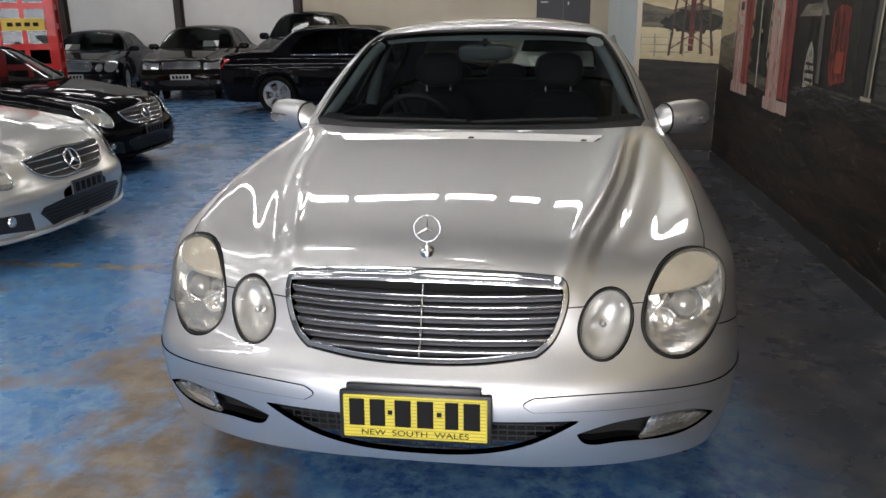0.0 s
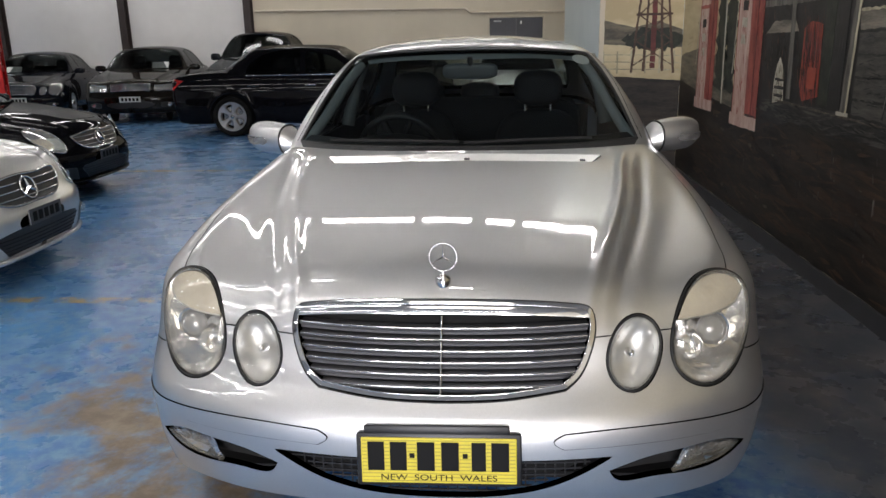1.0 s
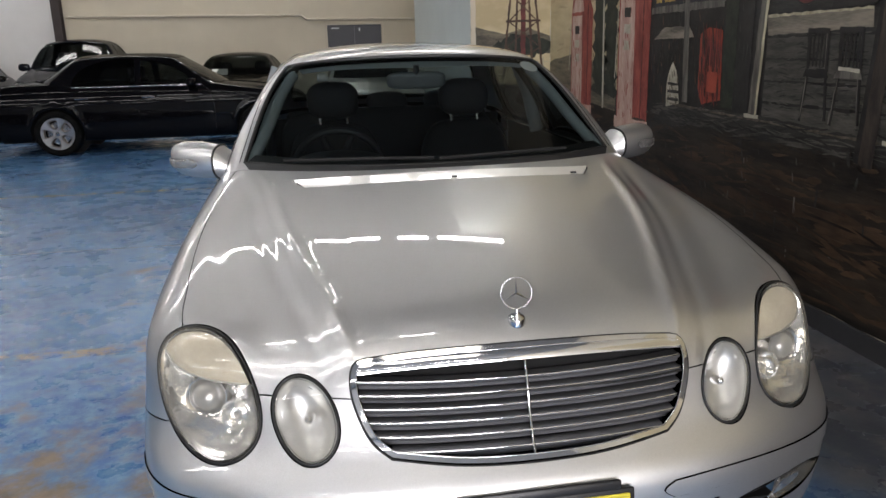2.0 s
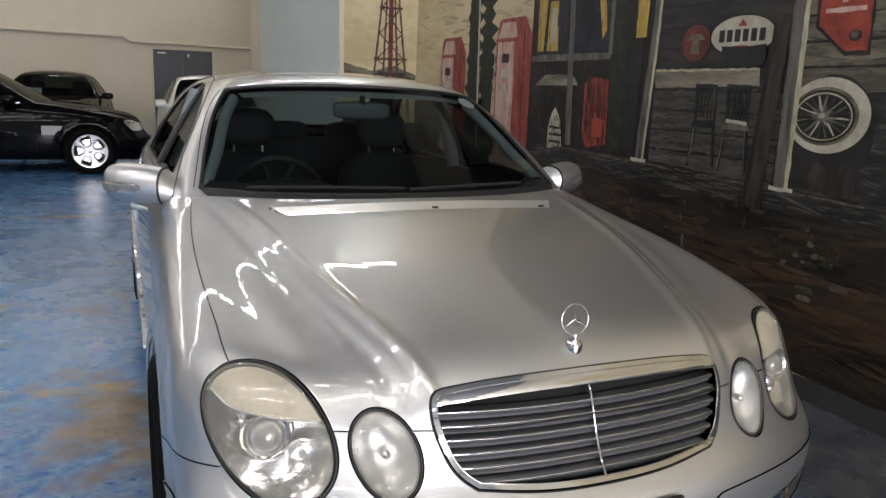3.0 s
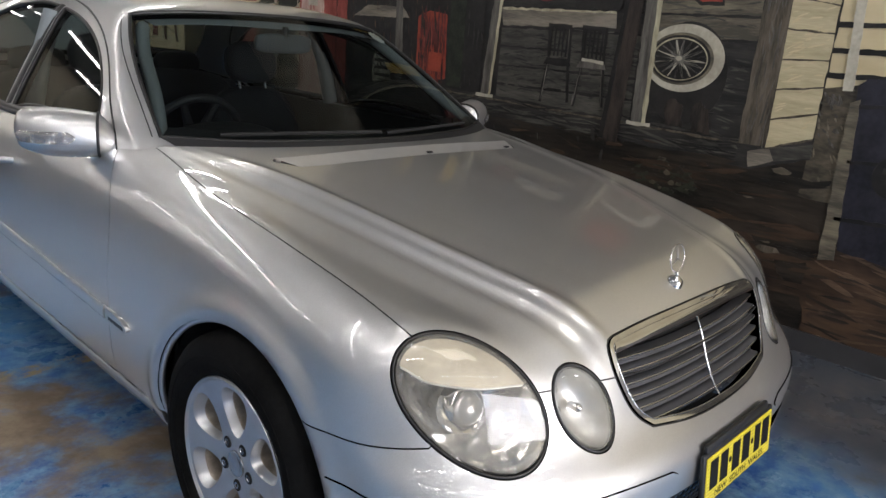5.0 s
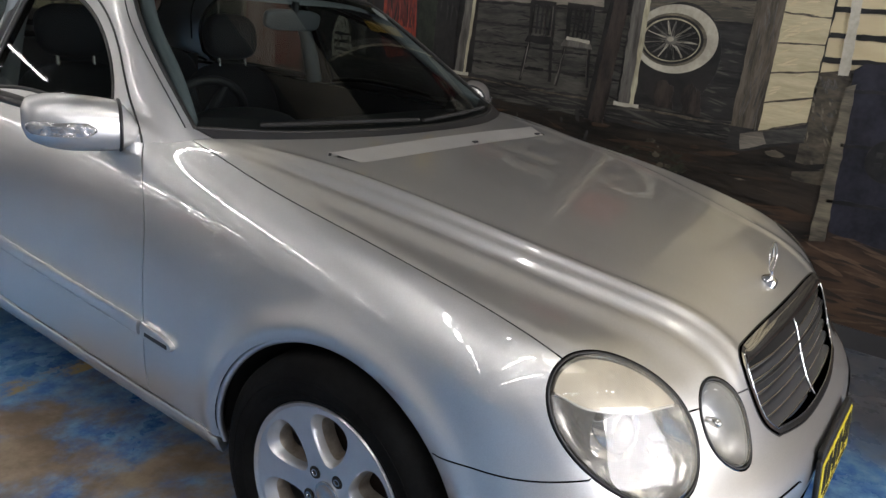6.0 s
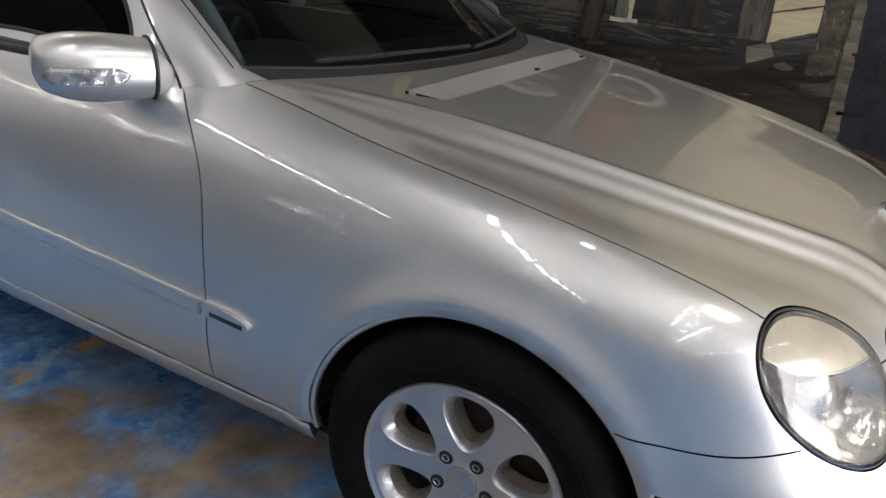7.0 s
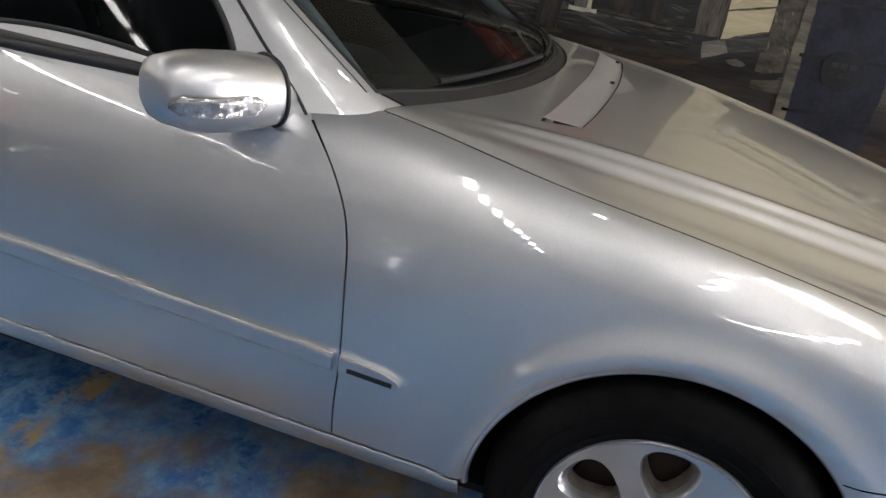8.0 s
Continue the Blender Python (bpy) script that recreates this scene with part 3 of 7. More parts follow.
# service door with its frame, handle and sign plate
door = thing("door_1", "dark grey steel service door in a pale frame", "door", pose((DOOR[0] + DOOR[1]) / 2, BACK_Y + 0.06, 0), kind="structure")
dw, dh = (DOOR[1] - DOOR[0]) / 2, DOOR[2]
part("door_leaf", boxes((-dw + 0.05, -0.004, -0.02, 0.03, 0.01, dh - 0.05), (0.004, dw - 0.05, -0.02, 0.03, 0.01, dh - 0.05), bevel=0.004), DOOR_GREY, door)
part("door_frame", boxes((-dw, -dw + 0.045, -0.075, 0.1, 0, dh), (dw - 0.045, dw, -0.075, 0.1, 0, dh), (-dw + 0.045, dw - 0.045, -0.075, 0.1, dh - 0.045, dh), bevel=0.005), CREAM, door)
part("door_handle", boxes((-0.09, -0.05, -0.06, -0.02, 0.98, 1.10), (0.05, 0.09, -0.06, -0.02, 0.98, 1.10), bevel=0.008), DULL_CHROME, door)
part("sign_plate", boxes((-dw + 0.14, -dw + 0.32, -0.026, -0.021, dh - 0.13, dh - 0.105)), PAPER, door)
part("door_closer", boxes((0.10, 0.13, -0.04, -0.02, dh - 0.19, dh - 0.12), bevel=0.006), PAPER, door)

# cable duct along the back wall
bm = bmesh.new()
tube(bm, [(-5.8, BACK_Y - 0.03, 2.22), (-0.75, BACK_Y - 0.03, 2.18), (-0.62, BACK_Y - 0.03, 2.08), (1.9, BACK_Y - 0.03, 2.06)], 0.028, 8)
tagged(part("wall_conduit", bm, mat("painted_conduit", (0.50, 0.45, 0.36), 0.6)), "cream painted cable conduit fixed along the back wall", "conduit", kind="structure")

# rows of tube lights
def tube_light(half):
    ob = thing("tube_light", "white batten fitting with a lit diffuser", "ceiling light", group="ceiling tube lights")
    bm = bmesh.new()
    box(bm, -half, half, -0.085, 0.085, 0.0, 0.06, bevel=0.008)
    part("fitting", bm, FITTING, ob)
    bm = bmesh.new()
    box(bm, -half + 0.025, half - 0.025, -0.046, 0.046, -0.040, 0.002, bevel=0.014, seg=3)
    part("diffuser", bm, TUBE, ob, smooth=True)
    for s in (-1, 1):
        part("end_holder", boxes((s * (half - 0.013) - 0.011, s * (half - 0.013) + 0.011, -0.070, 0.070, -0.045, 0.0), bevel=0.004), FITTING, ob)
    return ob


spots = [(x, 6.25 - 0.105 * x, h) for x, h in ((1.22, 0.55), (0.33, 0.24), (-0.56, 0.45), (-1.86, 0.76), (-3.36, 0.66), (-4.75, 0.66), (-6.1, 0.61), (-7.6, 0.61), (-9.2, 0.61), (-10.8, 0.61), (-12.4, 0.61))]
# the three lamps over y = -0.7 are unseen extras, added to brighten the wing
spots += [(-0.15, 0.62, 0.21), (-1.5, -0.7, 0.61), (-2.9, -0.7, 0.61), (-4.3, -0.7, 0.61)]
# rows over y = -2.2 and 1.8 hold extra lamps to lift the wing
for y, xs in ((-6.2, (-13, -11.3, -8.7, -6.1, -4.0, -2.7, -1.2, 0.4)), (-2.2, (-12.6, -11.2, -9.8, -8.4, -7.0, -5.6, -4.3, -3.0)), (1.8, (-13, -11.7, -10.3, -8.9, -7.6, -6.3, -5.0, -3.7, -2.4)), (14.5, (-12.8, -11.2, -9.6, -8.2, -6.6, -5.1, -3.6, -2.2, -0.5)), (16.2, (-13, -11, -8, -5, -2, 0))):
    spots += [(x, y, 0.61) for x in xs]
made_lamps = {}
for x, y, h in spots:
    m = pose(x, y, HIGH - 0.062, 0, 0, -6)
    if h not in made_lamps:
        made_lamps[h] = tube_light(h)
        made_lamps[h].matrix_world = m
    else:
        copy_thing(made_lamps[h], m)

# square light panel over the aisle, before the sedan
panel_light = thing("panel_light", "square warm white light panel in a thin frame", "ceiling light", pose(-0.1, -1.75, HIGH - 0.05))
part("panel_frame", boxes((-0.72, -0.68, -0.72, 0.72, 0.0, 0.05), (0.68, 0.72, -0.72, 0.72, 0.0, 0.05), (-0.68, 0.68, -0.72, -0.68, 0.0, 0.05), (-0.68, 0.68, 0.68, 0.72, 0.0, 0.05)), FITTING, panel_light)
part("diffuser", boxes((-0.675, 0.675, -0.675, 0.675, 0.006, 0.03)), PANEL, panel_light)

# daylight in the open gateway
day = bpy.data.lights.new("gateway_daylight", "AREA")
day.shape, day.size, day.size_y, day.energy, day.color = "RECTANGLE", GATE[1] - GATE[0], GATE[2], DAY_POWER, (0.985, 0.955, 1.0)
day_ob = new("gateway_daylight", day)
day_ob.matrix_world = look(((GATE[0] + GATE[1]) / 2, FRONT_Y - 0.25, GATE[2] / 2), ((GATE[0] + GATE[1]) / 2, 0, GATE[2] / 2))


# ---- the silver sedan ----
def up(x, y):
    return cast(body, np.array((x, y, 0.45)), np.array((0, 0, 1.0)), 0.0, 0.9)


def fr(x, z):
    return cast(body, np.array((x, 1.0, z)), np.array((0, -1.0, 0)), 0.0, 1.2)


def sd(y, z):
    return cast(body, np.array((0, y, z)), np.array((-1.0, 0, 0)), 0.3, 1.2)


def cs(y, z):
    return cast(cabin, np.array((0, y, z)), np.array((-1.0, 0, 0)), 0.05, 1.2)


def cw(x, z):
    return cast(cabin, np.array((x, 2.7, z)), np.array((0, -1.0, 0)), 0.0, 2.2)


def cb(x, z):
    return cast(cabin, np.array((x, 2.9, z)), np.array((0, 1.0, 0)), 0.0, 2.2)


def flip(pts):
    return [np.array(p) * (-1, 1, 1) for p in pts]


def mirrored(loop):
    return loop * (-1, 1)


def round_arch(chart, y, side=-1):
    t = np.linspace(0, 2 * np.pi, 96, endpoint=False)
    return chart.flat(np.stack((np.full(96, side * 0.89), y + ARCH * np.cos(t), ARCH_Z + ARCH * np.sin(t)), 1))


sedan = thing("sedan", "silver metallic four-door sedan with oval twin headlamps and chrome grille", "car")
STEP, FINE = 0.011, 0.005
big = oval((-0.341, -0.107), 0.085, 0.052, (0.577, -0.816))
small = oval((-0.229, -0.1515), 0.0448, 0.0295, (0.33, -0.944))
lamps = [big, small, mirrored(big), mirrored(small)]
gr_corner = [fr(x, z) for x, z in ((-0.348, 0.7352), (-0.366, 0.7305), (-0.3762, 0.714))]
gr_top = [fr(x, z) for x, z in ((-0.348, 0.7352), (-0.262, 0.742), (-0.12, 0.747), (0, 0.748))]
gr_side = [fr(x, z) for x, z in ((-0.3762, 0.714), (-0.3785, 0.695), (-0.366, 0.632), (-0.338, 0.580), (-0.302, 0.553))]
gr_foot = [fr(x, z) for x, z in ((-0.302, 0.553), (-0.17, 0.537), (0, 0.531))]
grille_loop = outline(NOSE, FINE, gr_top + flip(gr_top[:-1])[::-1], flip(gr_corner), flip(gr_side), flip(gr_foot) + gr_foot[:-1][::-1], gr_side[::-1], gr_corner[::-1])

# bonnet
h_rear = [up(-a, 1.308 + 0.22 * (a / 0.72) ** 2.2) for a in (0, 0.2, 0.4, 0.55, 0.66, 0.725)]
h_side = [up(-0.725, 1.528)] + [up(x, y) for x, y in ((-0.757, 1.2), (-0.768, 0.95), (-0.766, 0.7), (-0.760, 0.55), (-0.752, 0.43))]
h_down = [up(-0.752, 0.43), fr(-0.70, 0.668)]
h_front = [fr(x, z) for x, z in ((-0.70, 0.668), (-0.55, 0.668), (-0.40, 0.666), (-0.3, 0.66), (0, 0.66))]
hood_loop = outline(NOSE, FINE, h_rear, h_side, h_down, h_front + flip(h_front[:-1])[::-1], flip(h_down)[::-1], flip(h_side)[::-1], flip(h_rear)[::-1])
vent = [up(x, y) for x, y in ((-0.475, 1.180), (-0.25, 1.160), (0, 1.152), (0.25, 1.160), (0.475, 1.180))], [up(0.475, 1.180), up(0.515, 1.262)], [up(x, y) for x, y in ((0.515, 1.262), (0.25, 1.240), (0, 1.232), (-0.25, 1.240), (-0.515, 1.262))], [up(-0.515, 1.262), up(-0.475, 1.180)]
vent_loop = outline(NOSE, FINE, *vent)
hood = panel("bonnet", NOSE, hood_loop, [grown(o, 0.0028) for o in lamps] + [grille_loop, vent_loop], 0.0065, SILVER, sedan)
# dark shut line round the bonnet, broken by the lamps
free = np.ones(len(hood_loop), bool)
for o in lamps:
    free &= ~inside(hood_loop, grown(o, 0.004))
starts = [i for i in range(len(free)) if free[i] and not free[i - 1]]
for i in starts:
    run = [hood_loop[i]]
    while free[(i + len(run)) % len(free)] and len(run) < len(free):
        run.append(hood_loop[(i + len(run)) % len(free)])
    if len(run) > 2:
        bead("bonnet_gap", NOSE, np.array(run), 0.0022, SEAL, hood, lift=-0.0020, closed=False)


def ramped(p, nrm):
    up_ = np.clip((p[:, 1] - 1.152 - 0.12 * p[:, 0] ** 2) / 0.08, 0, 1)
    n2 = np.tile(np.array((0, -0.26, 0.966)), (len(p), 1))
    return p + np.array((0, 0, 1.0)) * (up_ * 0.009 - 0.002)[:, None], n2


panel("air_intake_cover", NOSE, vent_loop, [], 0.012, SATIN, hood, "satin silver air intake cover before the windscreen", bulge=ramped)
for k in range(3):
    x = 0.21 * k
    p = up(x, 1.262 - 0.03 * (1 - (x / 0.515) ** 2))
    part("intake_slot", box(bmesh.new(), -0.085, 0.085, -0.003, 0.003, -0.002, 0.002, m=Matrix.Translation(p)), SEAL, hood)

for x, y in ((0.02, 1.168), (0.44, 1.190)):
    bm = bmesh.new()
    box(bm, -0.010, 0.010, -0.006, 0.006, -0.001, 0.005, bevel=0.002, m=Matrix.Translation(up(x, y)))
    part("washer_jet", bm, BLACK, hood)

# wings
LINE = [(-0.886, 0.70, 0.548), (-0.882, 0.62, 0.554), (-0.856, 0.434, 0.568), (-0.787, 0.328, 0.583)]
line = [sd(y, z) if y > 0.4 else np.array((x, y, z)) for x, y, z in LINE]
def foot(y):
    return 0.2975 + 0.0385 * (y - 1.15)


door_edge = [sd(y, z) for y, z in ((1.660, 0.945), (1.588, 0.885), (1.534, 0.805), (1.509, 0.66), (1.502, 0.51), (1.508, 0.38), (1.510, foot(1.510)))]
wing_loop = outline(NOSE, FINE, [up(-0.752, 0.43)] + h_side[::-1][1:], [h_side[0], up(-0.752, 1.60), door_edge[0]], door_edge, [sd(y, foot(y)) for y in (1.51, 1.42, 1.33, 1.24, 1.15)], [sd(1.15, foot(1.15)), sd(0.86, 0.33)], [sd(0.86, 0.33), sd(0.70, 0.548)], line, [line[-1], fr(-0.70, 0.66)], [fr(-0.70, 0.66), up(-0.752, 0.43)])
for s in (False, True):
    panel("front_wing", NOSE, wing_loop, [grown(big, 0.0028), round_arch(NOSE, HUB_Y)], STEP, SILVER, sedan, mirror=s)

# front bumper with its openings
low = [sd(0.60, 0.262), sd(0.45, 0.261), fr(-0.66, 0.258), fr(-0.45, 0.256), fr(-0.22, 0.255), fr(0, 0.255)]
b_top = [fr(x, z) for x, z in ((0, 0.66), (-0.3, 0.66), (-0.40, 0.666), (-0.55, 0.668), (-0.70, 0.668))]
b_side = line[::-1]
b_arch = [line[0], sd(0.70, 0.40), sd(0.70, 0.30), sd(0.60, 0.262)]
bumper_loop = outline(NOSE, FINE, b_top, [b_top[-1], b_side[0]], b_side, b_arch[:2], b_arch[1:], low, flip(low)[::-1], flip(b_arch[1:])[::-1], flip(b_arch[:2])[::-1], flip(b_side)[::-1], flip([b_top[-1], b_side[0]])[::-1], flip(b_top)[::-1])
in_low = [fr(x, z) for x, z in ((-0.415, 0.402), (-0.36, 0.368), (-0.285, 0.330), (-0.19, 0.302), (0, 0.287))]
in_top = [fr(x, z) for x, z in ((-0.415, 0.402), (-0.25, 0.398), (0, 0.395))]
intake_loop = outline(NOSE, FINE, in_top + flip(in_top[:-1])[::-1], flip(in_low) + in_low[:-1][::-1])
side_top = [fr(x, z) for x, z in ((-0.775, 0.366), (-0.70, 0.397), (-0.60, 0.399), (-0.50, 0.390), (-0.412, 0.362))]
side_low = [fr(x, z) for x, z in ((-0.412, 0.362), (-0.425, 0.341), (-0.50, 0.333), (-0.60, 0.330), (-0.70, 0.334), (-0.775, 0.366))]
side_loop = outline(NOSE, FINE, side_top, side_low)
rub_top = [sd(0.52, 0.470), sd(0.44, 0.468), fr(-0.80, 0.462), fr(-0.62, 0.470), fr(-0.41, 0.473), fr(-0.30, 0.466)]
rub_end = [fr(-0.30, 0.466), fr(-0.274, 0.448), fr(-0.30, 0.428)]
rub_low = [fr(-0.30, 0.428), fr(-0.41, 0.431), fr(-0.60, 0.430), fr(-0.80, 0.425), sd(0.44, 0.430), sd(0.52, 0.430)]
rub_loop = outline(NOSE, FINE, rub_top, rub_end, rub_low, [rub_low[-1], rub_top[0]])
cuts = [grown(o, 0.0028) for o in lamps] + [grille_loop, intake_loop, side_loop, mirrored(side_loop), rub_loop, mirrored(rub_loop), round_arch(NOSE, HUB_Y), round_arch(NOSE, HUB_Y, 1)]
bumper = panel("front_bumper", NOSE, bumper_loop, cuts, STEP, SILVER, sedan, lip=0.02)
for s in (False, True):
    panel("rubbing_strip", NOSE, rub_loop, [], STEP, SILVER, bumper, lift=0.003, gap=0.0008, mirror=s)


def recess(p, nrm):
    return p - nrm * 0.05, nrm


# dark mesh behind the lower openings
def mesh_grid(loop, spacing_x, spacing_z, deep, parent):
    """A honeycomb of thin bars set back in an opening."""
    bm = bmesh.new()
    pts = NOSE.solid(loop)
    lo, hi = pts.min(0), pts.max(0)
    for k in range(int((hi[2] - lo[2]) / spacing_z) + 1):
        z = lo[2] + spacing_z * (k + 0.5)
        run = [fr(x, z) + (0, deep, 0) for x in np.arange(lo[0], hi[0], 0.02) if inside(NOSE.flat(fr(x, z))[None], loop)[0]]
        if len(run) > 2:
            tube(bm, [tuple(q) for q in run], 0.0028, 4)
    n = int((hi[0] - lo[0]) / spacing_x)
    for k in range(n + 1):
        x = lo[0] + spacing_x * k
        run = [fr(x, z) + (0, deep, 0) for z in np.arange(lo[2], hi[2], 0.012) if inside(NOSE.flat(fr(x, z))[None], loop)[0]]
        if len(run) > 2:
            tube(bm, [tuple(q) for q in run], 0.0025, 4)
    return part("intake_mesh", bm, BLACK, parent, "black honeycomb intake mesh")


panel("intake_backing", NOSE, grown(intake_loop, 0.004), [], 0.02, VOID, bumper, bulge=recess, lip=0)
mesh_grid(intake_loop, 0.024, 0.017, 0.022, bumper)
for s in (False, True):
    panel("duct_backing", NOSE, grown(side_loop, 0.004), [], 0.02, VOID, bumper, bulge=recess, lip=0, mirror=s)

# fog lamps in the outer ends of the ducts
fog_loop = outline(NOSE, FINE, [fr(x, z) for x, z in ((-0.762, 0.366), (-0.70, 0.390), (-0.61, 0.393))], [fr(-0.61, 0.393), fr(-0.575, 0.332)], [fr(x, z) for x, z in ((-0.575, 0.332), (-0.66, 0.334), (-0.72, 0.343), (-0.762, 0.366))])


def fog_back(p, nrm):
    c = p.mean(0)
    d = np.linalg.norm(p - c, axis=1)
    return p - nrm * (0.012 + 0.03 * np.maximum(0, 1 - d / 0.09))[:, None], grad(body, p)


for s in (False, True):
    fog = panel("fog_lamp", NOSE, fog_loop, [], 0.012, CLEAR_LENS, bumper, "clear fog lamp lens", lift=-0.002, lip=0.01, mirror=s)
    panel("fog_reflector", NOSE, fog_loop, [], 0.007, FACETS, fog, bulge=fog_back, lip=0, mirror=s)

# headlamps: seal, lens, reflector bowl, projector, yellowed cover
def disc_on(centre, direction, rings, material, parent, name, label=""):
    bm = lathe(rings, 40, "z")
    bmesh.ops.transform(bm, matrix=look(centre, Vector(centre) - Vector(direction)), verts=bm.verts)
    return part(name, bm, material, parent, label, smooth=True, angle=60)


CUT = mat("cut_reflector", (0.74, 0.74, 0.73), 0.16, 0.95, bump=0.45, bump_scale=16)
PROJECTOR = mat("projector_glass", (0.26, 0.26, 0.25), 0.22, 0.3, coat=0.6)


def headlamp(loop, mirror, large):
    lp = mirrored(loop) if mirror else loop
    lens = panel("headlamp" if large else "inner_headlamp", NOSE, grown(loop, -0.0012), [], 0.009, LENS if large else CLEAR_LENS, sedan, "hazy oval headlamp with a yellowed upper cover" if large else "small clear oval headlamp", lift=0.004, lip=0.012, mirror=mirror)
    bead("lamp_seal", NOSE, grown(lp, 0.0010), 0.0030, SEAL, lens, lift=-0.001)
    c2 = loop.mean(0)
    c = NOSE.solid(c2[None])[0]
    nrm = grad(body, c[None])[0]
    u = NOSE.solid((c2 + np.array((0.577, -0.816)) * 0.02)[None])[0] - c
    u = u / np.linalg.norm(u)
    sgn = np.array((-1, 1, 1)) if mirror else np.array((1, 1, 1))
    aim = np.array((-0.15, -1.0, 0.18))
    aim = aim / np.linalg.norm(aim)
    depth = 0.075 if large else 0.055
    # reflector bowl
    bm = bmesh.new()
    rings = []
    for k in range(9):
        t = k / 8
        ring = on_shape(NOSE, c2 + (loop - c2) * (0.985 - 0.85 * t ** 1.6), -0.004 - depth * math.sin(t * math.pi / 2))
        rings.append([bm.verts.new(tuple(q * sgn)) for q in ring[::2]])
    for p, q in zip(rings, rings[1:]):
        for i in range(len(p)):
            bm.faces.new((p[i], p[(i + 1) % len(p)], q[(i + 1) % len(p)], q[i]))
    bm.faces.new(rings[-1])
    part("reflector", bm, CUT if large else REFLECTOR, lens, smooth=True, angle=70)
    if large:
        # hooded upper part with a sagging lower edge
        ring = c2 + (loop - c2) * 0.955
        rim_edge = [np.array(q) for q in ((-0.4015, -0.047), (-0.3911, -0.0573), (-0.3781, -0.0727), (-0.3628, -0.0827), (-0.3446, -0.0916), (-0.3259, -0.0988), (-0.3063, -0.104), (-0.284, -0.1095))]
        bound = curve_through(np.array(rim_edge), 0.004)

        def over(q):
            return q[1] > np.interp(q[0], bound[:, 0], bound[:, 1])

        above = np.array([over(q) for q in ring])
        start = [i for i in range(len(ring)) if above[i] and not above[i - 1]][0]
        run = [ring[(start + i) % len(ring)] for i in range(int(above.sum()))]
        mid_run = [q for q in bound if inside(q[None], ring)[0]]
        if np.linalg.norm(mid_run[0] - run[-1]) > np.linalg.norm(mid_run[-1] - run[-1]):
            mid_run = mid_run[::-1]
        hood_lp = np.array(run + mid_run)
        panel("lamp_hood", NOSE, hood_lp, [], 0.008, YELLOWED, lens, "yellowed upper lamp cover", lift=-0.006, lip=0.03, mirror=mirror)
        lip_run = np.array([q * (-1, 1) if mirror else q for q in mid_run])
        bead("hood_edge", NOSE, lip_run, 0.0022, REFLECTOR, lens, lift=-0.006, closed=False)
        pc = NOSE.solid(np.array(((-0.3444, -0.1137),)))[0] - nrm * 0.028
        pc, am = pc * sgn, aim * sgn
        disc_on(pc, am, [(0.055, -0.030), (0.052, 0.0), (0.046, 0.010), (0.037, 0.006), (0.034, -0.004)], CHROME, lens, "projector_ring")
        disc_on(pc, am, [(0.034, -0.004), (0.031, 0.008), (0.024, 0.015), (0.013, 0.020), (0.001, 0.0215)], PROJECTOR, lens, "projector_lens")
        pc2 = (NOSE.solid(np.array(((-0.3128, -0.1378),)))[0] - nrm * 0.030) * sgn
        disc_on(pc2, am, [(0.034, 0.0), (0.030, -0.012), (0.016, -0.02), (0.008, -0.008), (0.001, -0.002)], CUT, lens, "turn_signal")
    else:
        pc = (c - nrm * 0.035) * sgn
        disc_on(pc, aim * sgn, [(0.011, -0.01), (0.0105, 0.012), (0.007, 0.018), (0.001, 0.020)], CHROME, lens, "bulb_shield")
        for k in range(5):
            w = oval(c2, 0.0448 * 0.8, 0.0295 * 0.8, (0.33, -0.944))[k * 7 + 20: k * 7 + 23]
            q = on_shape(NOSE, w, -0.012) * sgn
            bm = bmesh.new()
            tube(bm, [tuple(e) for e in q], 0.0016, 4)
            part("lens_rib", bm, REFLECTOR, lens)
    return lens


for s in (False, True):
    headlamp(big, s, True)
    headlamp(small, s, False)

# radiator grille
grille = new("radiator_grille")
grille.parent = sedan
tagged(grille, "chrome-framed grille with grey slats")
panel("grille_frame", NOSE, grown(grille_loop, -0.0008), [grown(grille_loop, -0.0062)], 0.006, CHROME, grille, lift=0.005, gap=0.0, lip=0.03)
bead("frame_edge", NOSE, grown(grille_loop, -0.0060), 0.0018, CHROME, grille, lift=0.004)
bead("frame_seal", NOSE, grown(grille_loop, 0.0010), 0.0030, SEAL, grille, lift=-0.002)
top_bar = outline(NOSE, FINE, [fr(x, z) for x, z in ((-0.352, 0.729), (-0.2, 0.737), (0, 0.740), (0.2, 0.737), (0.352, 0.729))], [fr(0.352, 0.729), fr(0.366, 0.708)], [fr(x, z) for x, z in ((0.366, 0.708), (0.2, 0.716), (0, 0.718), (-0.2, 0.716), (-0.366, 0.708))], [fr(-0.366, 0.708), fr(-0.352, 0.729)])


def rolled(p, nrm):
    """A bar with a rounded face."""
    mid = np.interp(np.abs(p[:, 0]), (0.0, 0.2, 0.359), (0.729, 0.7265, 0.7185))
    u = np.clip((p[:, 2] - mid) / 0.0115, -1, 1)
    n2 = nrm + np.stack((np.zeros(len(u)), np.zeros(len(u)), 0.40 * u - 0.12), 1)
    return p + nrm * (0.004 * (1 - u ** 2))[:, None], n2 / np.linalg.norm(n2, axis=1, keepdims=True)


panel("top_bar", NOSE, top_bar, [], 0.004, CHROME, grille, lift=0.004, gap=0.0, lip=0.02, bulge=rolled)


def grille_half(z):
    return float(np.interp(z, (0.531, 0.553, 0.580, 0.632, 0.70, 0.733), (0.20, 0.296, 0.330, 0.357, 0.368, 0.366))) + 0.001


